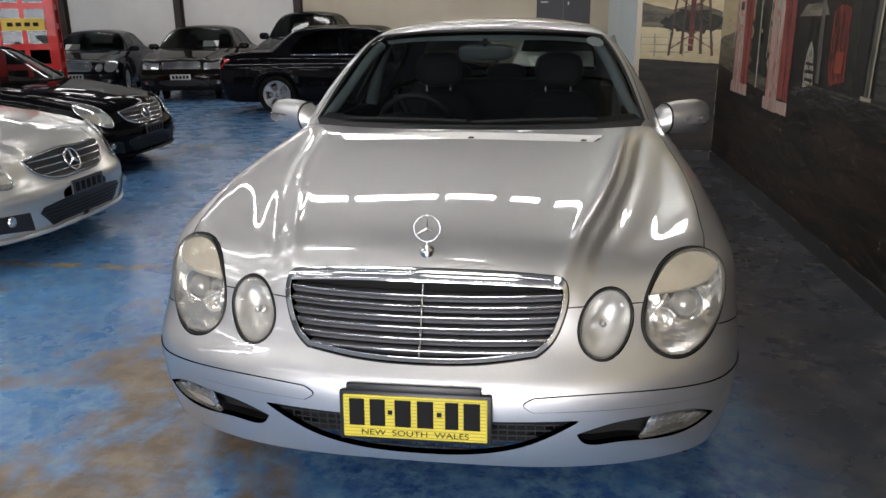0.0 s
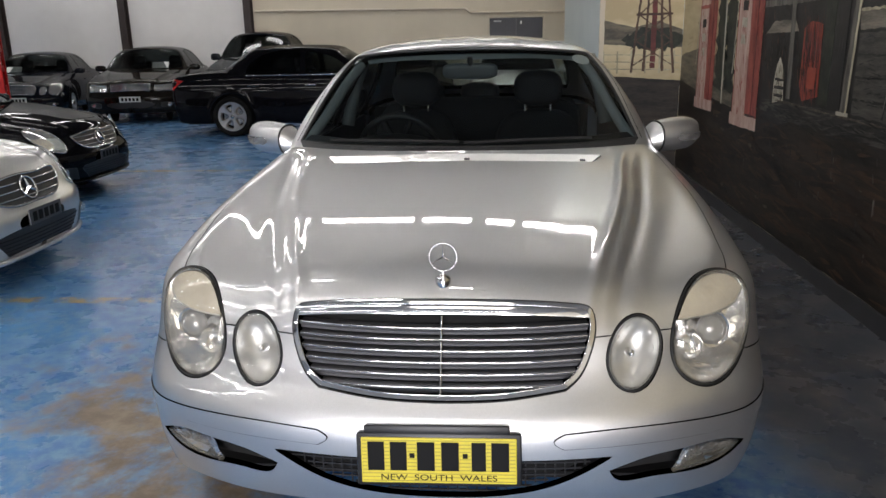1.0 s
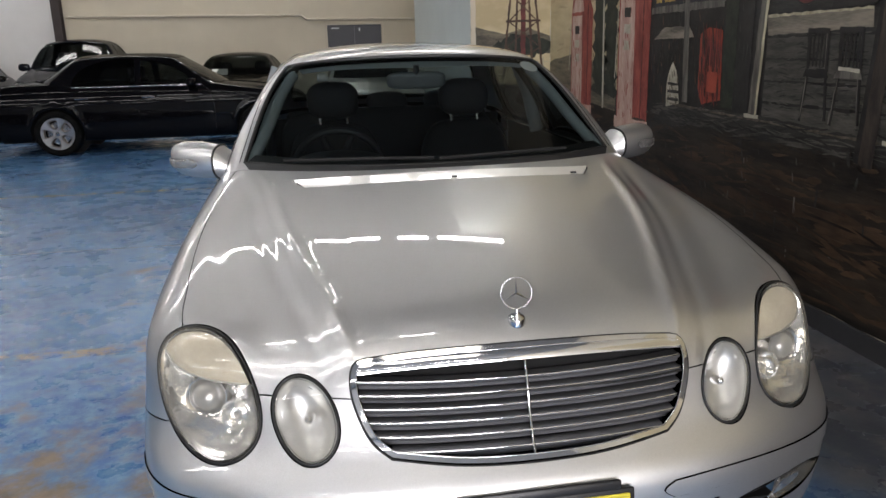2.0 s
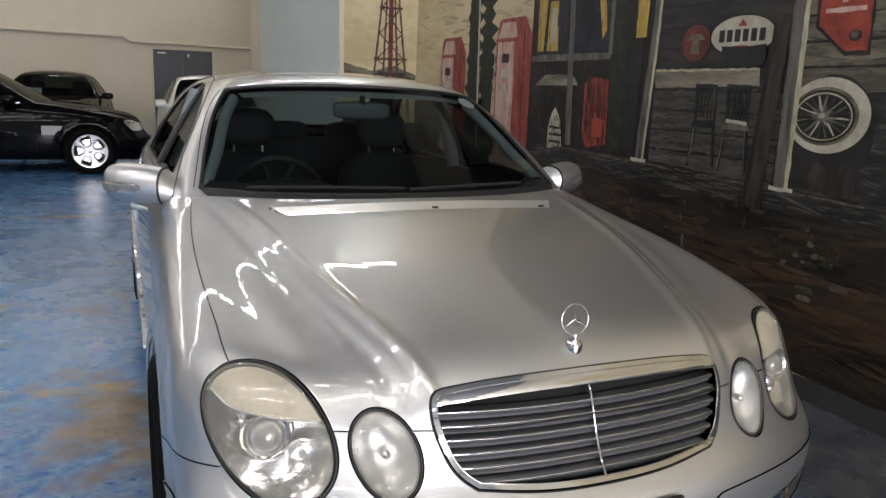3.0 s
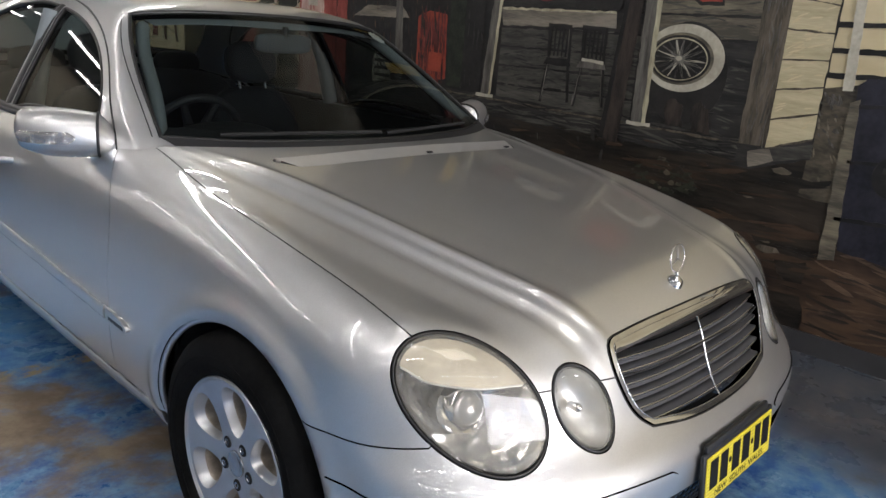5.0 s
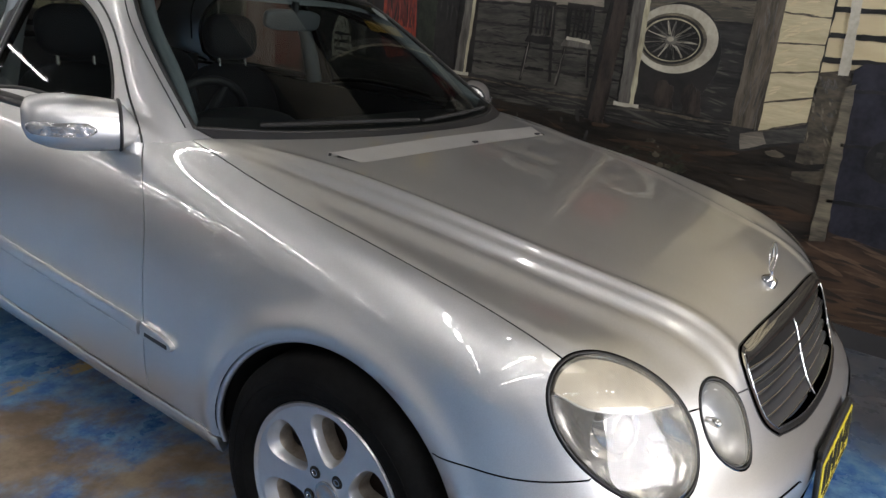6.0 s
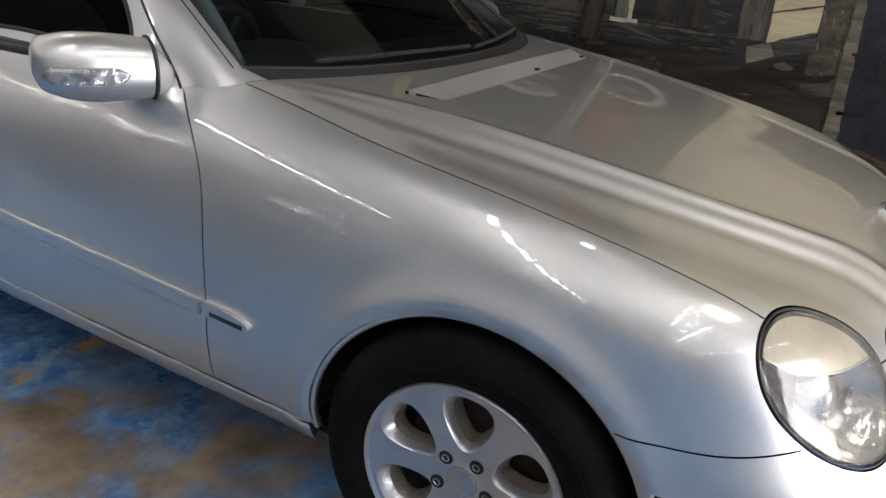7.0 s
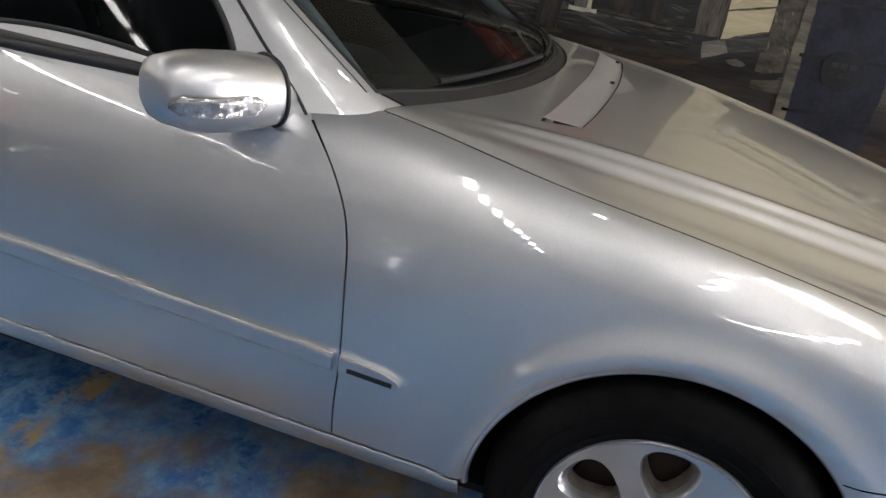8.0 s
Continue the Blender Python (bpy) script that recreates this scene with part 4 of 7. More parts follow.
for k in range(6):
    z = 0.688 - 0.0262 * k
    sag = 0.012
    w = grille_half(z - 0.002)
    xs = np.linspace(-w, w, 25)
    run = [fr(x, z - 0.0 + sag * (0.5 - (x / 0.37) ** 2) * -0.2 + 0.006 * (x / 0.37) ** 2) for x in xs]
    bm = bmesh.new()
    rows = [[bm.verts.new((p[0], p[1] + dy, p[2] + dz)) for p in run] for dy, dz in ((0.006, 0.0), (0.004, -0.003), (0.0075, -0.0085), (0.0115, -0.0125), (0.0125, -0.0195), (0.035, -0.0215), (0.035, 0.0), (0.006, 0.0005))]
    for a, b in zip(rows, rows[1:]):
        for i in range(len(run) - 1):
            bm.faces.new((a[i], a[i + 1], b[i + 1], b[i]))
    slat = part("grille_slat", bm, SLAT, grille, smooth=True, angle=30)
    bm = bmesh.new()
    tube(bm, [(p[0], p[1] + 0.0045, p[2]) for p in run], 0.0021, 6)
    part("chrome_edge", bm, CHROME, slat, smooth=True, angle=80)
bm = bmesh.new()
tube(bm, [tuple(fr(0, z) + (0, 0.006, 0)) for z in np.linspace(0.538, 0.715, 24)], 0.0036, 8)
part("centre_bar", bm, CHROME, grille, smooth=True, angle=80)
panel("grille_backing", NOSE, grown(grille_loop, 0.002), [], 0.02, VOID, grille, bulge=lambda p, n: (p + np.array((0, 0.045, 0)), n), lip=0)

# upright emblem on the bonnet
emblem = new("bonnet_emblem")
emblem.parent = sedan
tagged(emblem, "chrome ring emblem standing on the bonnet")
eb = up(0, 0.262) + (0, 0, 0.009)
bm = lathe([(0.0005, 0.013), (0.006, 0.012), (0.009, 0.008), (0.016, 0.005), (0.020, 0.000), (0.021, -0.018)], 32, "z")
bmesh.ops.transform(bm, matrix=Matrix.Translation(eb) @ pose(0, 0, 0, 12), verts=bm.verts)
part("emblem_base", bm, CHROME, emblem, smooth=True, angle=60)
ec = Vector((0, eb[1] + 0.004, eb[2] + 0.056))
tilt = pose(*ec, -8)
bm = bmesh.new()
tube(bm, [tilt @ Vector((0.0355 * math.cos(a), 0, 0.0355 * math.sin(a))) for a in np.linspace(0, 2 * math.pi, 48, endpoint=False)], 0.0012, 8, True)
tube(bm, [tilt @ Vector((0, 0, -0.035)), tilt @ Vector((0, 0, -0.05))], 0.003, 8)
part("emblem_ring", bm, CHROME, emblem, smooth=True, angle=80)
bm = bmesh.new()
for a in (90, 210, 330):
    u, v = Vector((math.cos(radians(a)), 0, math.sin(radians(a)))), Vector((-math.sin(radians(a)), 0, math.cos(radians(a))))
    pts = [u * 0.0345, v * 0.0028, -u * 0.002, -v * 0.0028]
    for w in (0.0032, -0.0032):
        c = bm.verts.new(tilt @ Vector((0, w, 0)))
        ring = [bm.verts.new(tilt @ p) for p in pts]
        for i in range(4):
            bm.faces.new((ring[i], ring[(i + 1) % 4], c))
part("emblem_arms", bm, CHROME, emblem)

# number plate in its black frame
plate_at = fr(0, 0.41)
pm = pose(0, plate_at[1] - 0.020, 0.410, 90 - 6, -0.6, 0)
plate = new("number_plate")
plate.parent = sedan
tagged(plate, "yellow number plate with black characters in a black frame")
bm = bmesh.new()
box(bm, -0.198, 0.198, -0.068, 0.066, -0.012, 0.0, bevel=0.006, m=pm)
box(bm, -0.18, 0.17, 0.060, 0.084, -0.014, -0.002, bevel=0.005, m=pm)
part("plate_frame", bm, BLACK, plate, smooth=True)
bm = bmesh.new()
box(bm, -0.186, 0.186, -0.058, 0.056, -0.004, 0.003, bevel=0.002, m=pm)
part("plate_sheet", bm, PLATE, plate)
for k in range(12):
    z = -0.052 + 0.0092 * k
    part("plate_rib", box(bmesh.new(), -0.183, 0.183, z - 0.0012, z + 0.0012, 0.0028, 0.0033, m=pm), PLATE_RIB, plate)
for k, (x, w) in enumerate(((-0.150, 0.040), (-0.096, 0.040), (-0.030, 0.042), (0.028, 0.042), (0.096, 0.034), (0.147, 0.042))):
    part("character_bar", box(bmesh.new(), x - w / 2, x + w / 2, -0.026, 0.046, 0.003, 0.0042, m=pm), INK, plate)
for x in (-0.063, 0.064):
    part("character_dot", box(bmesh.new(), x - 0.006, x + 0.006, 0.006, 0.018, 0.003, 0.0042, m=pm), INK, plate)
writing("NEW  SOUTH  WALES", 0.021, INK, pm @ pose(0, -0.044, 0.0032), plate, squeeze=1.35)

# doors, sill and rear body
belt = 0.945
d_top = [sd(2.565, belt), sd(2.1, belt), door_edge[0]]
door_loop = outline(FLANK, 0.012, door_edge, [door_edge[-1], sd(2.573, foot(2.573))], [sd(2.573, foot(2.573)), sd(2.573, 0.6), sd(2.565, belt)], d_top)
back_edge = [sd(3.50, belt), sd(3.50, 0.80), sd(3.46, 0.66), sd(3.40, 0.52), sd(3.36, foot(3.36))]
rear_door_loop = outline(FLANK, 0.012, [sd(2.565, belt), sd(2.573, 0.6), sd(2.573, foot(2.573))], [sd(2.573, foot(2.573)), sd(3.36, foot(3.36))], back_edge[::-1], [back_edge[0], sd(3.0, belt), sd(2.565, belt)])
TAIL = Dome(body, (0, 3.65, 0.40), (0, 0.75, 0.6))
tail_side = [sd(y, z) for y, z in ((3.50, belt), (3.50, 0.80), (3.46, 0.66), (3.40, 0.52), (3.36, foot(3.36)))]
tail_low = [tail_side[-1], sd(3.9, 0.33), sd(4.5, 0.33)]
rear_base = [np.array((x, y, z)) for x, y, z in ((-0.78, 3.62, 0.97), (-0.66, 3.90, 1.0), (-0.4, 4.02, 1.02), (0, 4.06, 1.03))]
tail_end = [cast(body, np.array((x, 3.6, 0.33)), np.array((0, 1.0, 0)), 0, 2.0) for x in (-0.7, -0.4, 0)]
tail_loop = outline(TAIL, 0.012, [tail_side[0]] + rear_base, flip(rear_base)[::-1] + [tail_side[0] * (-1, 1, 1)], flip(tail_side), flip(tail_low), flip([tail_low[-1]] + tail_end), ([tail_low[-1]] + tail_end)[::-1], tail_low[::-1], tail_side[::-1])
panel("rear_body", TAIL, tail_loop, [round_arch(TAIL, REAR_Y), round_arch(TAIL, REAR_Y, 1)], 0.03, SILVER, sedan)
sill_loop = outline(FLANK, 0.02, [sd(1.236, foot(1.236) - 0.001), sd(3.35, foot(3.35) - 0.001)], [sd(3.35, foot(3.35) - 0.001), sd(3.36, foot(3.36) - 0.046)], [sd(3.36, foot(3.36) - 0.046), sd(1.232, foot(1.232) - 0.046)], [sd(1.232, foot(1.232) - 0.046), sd(1.236, foot(1.236) - 0.001)])


def strip_mid(y):
    return 0.504 + 0.055 * (y - 1.5)


def strip_loop(y0, y1, tip):
    a, b = strip_mid(y0), strip_mid(y1)
    h = 0.022
    rows = [[sd(y0, a + h), sd(y1, b + h)], [sd(y1, b + h), sd(y1, b - h)], [sd(y1, b - h), sd(y0, a - h)]]
    if tip:
        rows.append([sd(y0, a - h), sd(y0 - 0.09, a - h - 0.003), sd(y0 - 0.122, a - 0.020), sd(y0 - 0.128, a - 0.009), sd(y0 - 0.112, a + 0.004), sd(y0 - 0.06, a + 0.015), sd(y0, a + h)])
    else:
        rows.append([sd(y0, a - h), sd(y0, a + h)])
    return outline(FLANK, 0.012, *rows)


def swell(p, nrm):
    z = p[:, 2] - strip_mid(p[:, 1])
    lift = 0.013 * np.clip(1 - (z / 0.027) ** 4, 0, 1)
    n2 = nrm + np.stack((np.zeros(len(z)), np.zeros(len(z)), (z / 0.022) ** 5 * 0.9), 1)
    return p + nrm * lift[:, None], n2 / np.linalg.norm(n2, axis=1, keepdims=True)


def sill_roll(p, nrm):
    """The sill stands a little proud, rounded along its upper edge."""
    h = np.clip((foot(p[:, 1]) - p[:, 2]) / 0.046, 0, 1)
    lift = 0.002 + 0.006 * np.sin(np.clip(h / 0.30, 0, 1) * np.pi / 2)
    n2 = nrm + np.stack((np.zeros(len(h)), np.zeros(len(h)), 1.3 * np.clip(1 - h / 0.16, 0, 1) - 0.6 * np.clip(h - 0.4, 0, 1)), 1)
    return p + nrm * lift[:, None], n2 / np.linalg.norm(n2, axis=1, keepdims=True)


for s in (False, True):
    fd = panel("front_door", FLANK, door_loop, [], 0.026, SILVER, sedan, mirror=s)
    rd = panel("rear_door", FLANK, rear_door_loop, [round_arch(FLANK, REAR_Y)], 0.03, SILVER, sedan, mirror=s)
    panel("sill", FLANK, sill_loop, [], 0.010, SILVER, sedan, mirror=s, bulge=sill_roll, lip=0.05, gap=0.0005)
    wing_strip = panel("wing_moulding", FLANK, strip_loop(1.498, 1.50, True), [], 0.010, SILVER, sedan, bulge=swell, mirror=s)
    panel("door_moulding", FLANK, strip_loop(1.512, 2.565, False), [], 0.012, SILVER, fd, bulge=swell, mirror=s)
    panel("door_moulding", FLANK, strip_loop(2.581, 3.36, False), [], 0.014, SILVER, rd, bulge=swell, mirror=s)
    g = -1 if not s else 1
    # side repeater slot in the moulding's tip, door handles, belt seal
    q = sd(1.435, 0.499)
    part("repeater_slot", box(bmesh.new(), -0.004, 0.006, -0.048, 0.046, -0.007, 0.005, bevel=0.002, m=pose(g * (abs(q[0]) + 0.010), 1.435, 0.497, 3)), BLACK, wing_strip)
    for y, host in ((2.42, fd), (3.33, rd)):
        q = sd(y, 0.80)
        bm = bmesh.new()
        tube(bm, [(g * (abs(q[0]) - 0.005), y - 0.11, 0.80), (g * (abs(q[0]) + 0.035), y - 0.09, 0.803), (g * (abs(q[0]) + 0.04), y + 0.06, 0.805), (g * (abs(q[0]) - 0.005), y + 0.09, 0.80)], [0.011, 0.013, 0.013, 0.011], 8)
        part("door_handle", bm, SILVER, host, smooth=True, angle=80)
    bm = bmesh.new()
    run = [sd(y, belt) + (0.006, 0, 0.010) for y in np.linspace(1.80, 3.46, 30)]
    tube(bm, [(g * abs(p[0]), p[1], p[2]) for p in run], 0.015, 8)
    part("belt_seal", bm, BLACK, sedan, smooth=True, angle=80)

# roof, pillars and panes
ws_low = [cw(x, 0.981) for x in (-0.695, -0.55, -0.35, -0.15, 0)]
ws_low[0] = np.array((-0.700, 1.555, 0.985))
ws_edge = [np.array((-0.700, 1.555, 0.985)), cw(-0.655, 1.12), cw(-0.605, 1.23), np.array((-0.545, 2.075, 1.322))]
ws_top = [ws_edge[-1], cw(-0.4, 1.338), cw(-0.2, 1.348), cw(0, 1.351)]
screen_loop = outline(CABIN, 0.012, ws_low + flip(ws_low[:-1])[::-1], flip(ws_edge), flip(ws_top) + ws_top[:-1][::-1], ws_edge[::-1])
fg = [[cs(1.800, 0.957), cs(1.835, 1.03), cs(1.93, 1.125), cs(2.06, 1.205), cs(2.25, 1.272), cs(2.53, 1.318)], [cs(2.53, 1.318), cs(2.515, 0.957)], [cs(2.515, 0.957), cs(1.800, 0.957)]]
rg = [[cs(2.60, 0.957), cs(2.615, 1.325)], [cs(2.615, 1.325), cs(2.80, 1.335), cs(3.05, 1.305), cs(3.28, 1.225), cs(3.43, 1.10), cs(3.47, 1.0)], [cs(3.47, 1.0), cs(3.40, 0.957), cs(2.60, 0.957)]]
front_glass, rear_glass = outline(CABIN, 0.012, *fg), outline(CABIN, 0.012, *rg)
bw = [cb(x, z) for x, z in ((-0.50, 1.335), (-0.57, 1.22), (-0.60, 1.09))]
bt, bl = [cb(x, 1.345) for x in (-0.50, -0.25, 0)], [cb(x, 1.085) for x in (-0.60, -0.3, 0)]
back_loop = outline(CABIN, 0.015, bt + flip(bt[:-1])[::-1], flip(bw), flip(bl) + bl[:-1][::-1], bw[::-1])
def cabin_foot(n=300):
    """The cabin's foot: where it has just sunk into the body, all the way round."""
    t = np.linspace(0, 2 * np.pi, n, endpoint=False)
    u = np.stack((np.cos(t), np.sin(t)), 1)
    lo, hi = np.full(n, 0.25), np.full(n, 0.98)
    for _ in range(24):
        mid = (lo + hi) / 2
        out = body(CABIN.solid(u * mid[:, None])) > -0.006
        lo, hi = np.where(out, mid, lo), np.where(out, hi, mid)
    return u * lo[:, None]


cabin_loop = cabin_foot()
panes = [screen_loop, back_loop, front_glass, rear_glass, mirrored(front_glass), mirrored(rear_glass)]
roof = panel("roof", CABIN, cabin_loop, panes, 0.014, SILVER, sedan, gap=0, lip=0.03)
screen = panel("windscreen", CABIN, screen_loop, [], 0.02, SCREEN, sedan, "wide clear windscreen", lift=-0.004, lip=0)
bead("screen_seal", CABIN, grown(screen_loop, -0.002), 0.007, SEAL, screen, lift=-0.004)
panel("screen_band", CABIN, outline(CABIN, 0.012, ws_low + flip(ws_low[:-1])[::-1], [ws_low[0] * (-1, 1, 1), cw(0.66, 1.015)], [cw(x, z) for x, z in ((0.66, 1.015), (0.4, 1.004), (0, 1.0), (-0.4, 1.004), (-0.66, 1.015))], [cw(-0.66, 1.015), ws_low[0]]), [], 0.02, BLACK, screen, "black printed lower band", lift=-0.007, lip=0)
cowl_low = [cw(x, 0.945) for x in (-0.66, -0.5, -0.3, -0.15, 0)]
panel("cowl", CABIN, outline(CABIN, 0.012, ws_low + flip(ws_low[:-1])[::-1], [ws_low[0] * (-1, 1, 1), cowl_low[0] * (-1, 1, 1)], flip(cowl_low) + cowl_low[:-1][::-1], [cowl_low[0], ws_low[0]]), [], 0.014, BLACK, screen, "black plastic cowl below the windscreen", lift=0.003, lip=0.004)
panel("rear_window", CABIN, back_loop, [], 0.03, SCREEN, sedan, lift=-0.004, lip=0)
for s in (False, True):
    for lp, nm in ((front_glass, "front_side_window"), (rear_glass, "rear_side_window")):
        w = panel(nm, CABIN, lp, [], 0.025, SIDE_GLASS, sedan, "dark tinted side window", lift=-0.006, lip=0, mirror=s)
        bead("window_seal", CABIN, mirrored(lp) if s else lp, 0.0075, SEAL, w, lift=-0.004)
    shut = [cs(1.658, 0.935), cs(1.682, 0.962), cs(1.76, 1.03), cs(1.88, 1.13), cs(2.02, 1.22), cs(2.22, 1.295), cs(2.5, 1.345), cs(2.85, 1.365), cs(3.15, 1.335), cs(3.42, 1.22), cs(3.56, 1.05)]
    run = curve_through(CABIN.flat(np.array(shut)), 0.012)
    bead("frame_gap", CABIN, mirrored(run) if s else run, 0.0042, SEAL, roof, lift=-0.0015, closed=False)
    edge = [np.array((-0.712, 1.575, 0.985)), cw(-0.672, 1.12), cw(-0.624, 1.23), np.array((-0.563, 2.085, 1.322))]
    run = curve_through(CABIN.flat(np.array(edge)), 0.012)
    bead("pillar_trim_gap", CABIN, mirrored(run) if s else run, 0.0020, SEAL, roof, lift=-0.001, closed=False)
    run = curve_through(CABIN.flat(np.array([cs(y, 0.948) for y in (1.81, 2.2, 2.7, 3.1, 3.42)])), 0.012)
    bead("belt_trim", CABIN, mirrored(run) if s else run, 0.012, BLACK, roof, lift=-0.002, closed=False, seg=8)
    pil = [cs(2.555, 0.96), cs(2.555, 1.15), cs(2.57, 1.325)]
    run = curve_through(CABIN.flat(np.array(pil)), 0.012)
    bead("door_pillar_trim", CABIN, mirrored(run) if s else run, 0.022, BLACK, roof, lift=-0.012, closed=False)

# door mirrors
def door_mirror(g):
    mm = new("door_mirror")
    mm.parent = sedan
    tagged(mm, "silver door mirror with a clear turn signal")
    base_m = Matrix.Translation((g * 0.897, 1.788, 0.983)) @ Matrix.Rotation(g * radians(26), 4, "Z") @ Matrix.Diagonal((g, 1, 1, 1))

    def station(u):
        """Half depth, half height and shift of the shell from its joint (-1) to its tip (1)."""
        k = Spline([-1, -0.6, 0.0, 0.5, 0.8, 0.94, 1.0], [0.90, 0.97, 1.0, 0.94, 0.80, 0.60, 0.34])(u)
        return 0.080 * k, 0.0705 * k, 0.026 * max(u, 0) ** 2, 0.006 * (1 - u)

    def ring_at(u, out=0.0):
        dep, hgt, back, sink = (float(v) for v in station(u))
        pts = []
        for i in range(36):
            a = 2 * math.pi * i / 36
            cy, cz = math.copysign(abs(math.cos(a)) ** 0.85, math.cos(a)), math.copysign(abs(math.sin(a)) ** 0.85, math.sin(a))
            pts.append((0.110 * u, (dep + out) * cy * (1.0 if cy < 0 else 0.62) + back, (hgt + out) * cz - sink))
        return pts

    bm = bmesh.new()
    rings = [[bm.verts.new(base_m @ Vector(q)) for q in ring_at(u)] for u in (-1, -0.85, -0.6, -0.3, 0, 0.25, 0.5, 0.68, 0.82, 0.91, 0.97, 1.0)]
    for p, q in zip(rings, rings[1:]):
        for i in range(36):
            bm.faces.new((p[i], p[(i + 1) % 36], q[(i + 1) % 36], q[i]))
    bm.faces.new(rings[0]), bm.faces.new(rings[-1])
    shell = part("mirror_shell", bm, SILVER, mm, smooth=True, angle=60)
    bm = bmesh.new()
    rows = []
    for i in range(24):
        u = -0.50 + 1.42 * i / 23
        dep, hgt, back, sink = (float(v) for v in station(u))
        half = 0.0175 * min(1.0, 0.25 + i / 4, 0.35 + (23 - i) / 3)
        col = []
        for k in range(4):
            z = -0.012 + half * (1 - 2 * k / 3)
            cz = max(-1, min(1, (z + sink) / hgt))
            cy = max(0.0, 1 - abs(cz) ** (2 / 0.85)) ** (0.85 / 2)
            col.append(bm.verts.new((0.110 * u, -(dep * cy) + back - 0.0095, z)))
        rows.append(col)
    for p, q in zip(rows, rows[1:]):
        for k in range(3):
            bm.faces.new((p[k], p[k + 1], q[k + 1], q[k]))
    bmesh.ops.solidify(bm, geom=bm.faces[:], thickness=0.003)
    bmesh.ops.transform(bm, matrix=base_m, verts=bm.verts)
    part("turn_signal", bm, AMBER, shell, "clear turn signal lens", smooth=True, angle=60)
    bm = bmesh.new()
    tube(bm, [base_m @ Vector(q) for q in ring_at(-1.02, 0.0015)], 0.0045, 6, True)
    part("mirror_joint", bm, SEAL, mm, smooth=True, angle=80)
    bm = bmesh.new()
    rings = []
    for t, wide, tall, drop in ((0.0, 1.0, 1.0, 0.0), (0.25, 0.95, 0.88, -0.010), (0.6, 0.92, 0.66, -0.026), (1.0, 1.0, 0.55, -0.036)):
        rings.append([bm.verts.new(base_m @ Vector((-0.113 - 0.062 * t, q[1] * wide + 0.035 * t, q[2] * tall + drop))) for q in ring_at(-1.0)])
    for p, q in zip(rings, rings[1:]):
        for i in range(36):
            bm.faces.new((p[i], p[(i + 1) % 36], q[(i + 1) % 36], q[i]))
    part("mirror_foot", bm, SILVER, mm, smooth=True, angle=70)
    bm = bmesh.new()
    box(bm, -0.085, 0.070, 0.047, 0.052, -0.055, 0.042, bevel=0.003, m=base_m)
    part("mirror_glass", bm, CHROME, mm)


for g in (-1, 1):
    door_mirror(g)

# road wheels
def wheel_parts(holder, g, spokes, alloy=ALLOY, hole=None, rim_r=0.219, tyre_r=0.320, wide=0.112):
    """A wheel round the x axis; g points outwards."""
    prof = [(rim_r - 0.008, 0.088), (rim_r + 0.006, 0.102), (rim_r + 0.030, 0.1125), (tyre_r - 0.045, 0.112), (tyre_r - 0.018, 0.103), (tyre_r - 0.005, 0.088), (tyre_r, 0.06), (tyre_r, -0.06), (tyre_r - 0.005, -0.09), (rim_r + 0.03, -0.112), (rim_r - 0.008, -0.09)]
    bm = lathe([(r, g * a) for r, a in prof], 64, "x")
    # rings moulded on the sidewall
    part("tyre", bm, TYRE, holder, smooth=True, angle=60)
    for r in (rim_r + 0.022, tyre_r - 0.05):
        bm = bmesh.new()
        tube(bm, [(g * 0.1125, r * math.cos(a), r * math.sin(a)) for a in np.linspace(0, 2 * math.pi, 64, endpoint=False)], 0.0012, 5, True)
        part("sidewall_rib", bm, TYRE, holder, smooth=True, angle=80)
    rim = part("rim", lathe([(r, g * a) for r, a in ((rim_r - 0.010, 0.084), (rim_r - 0.001, 0.097), (rim_r - 0.004, 0.101), (rim_r - 0.012, 0.096), (rim_r - 0.020, 0.082), (rim_r - 0.022, 0.02), (rim_r - 0.03, -0.02), (rim_r - 0.012, -0.09))], 64, "x"), alloy, holder, smooth=True, angle=50)
    return rim


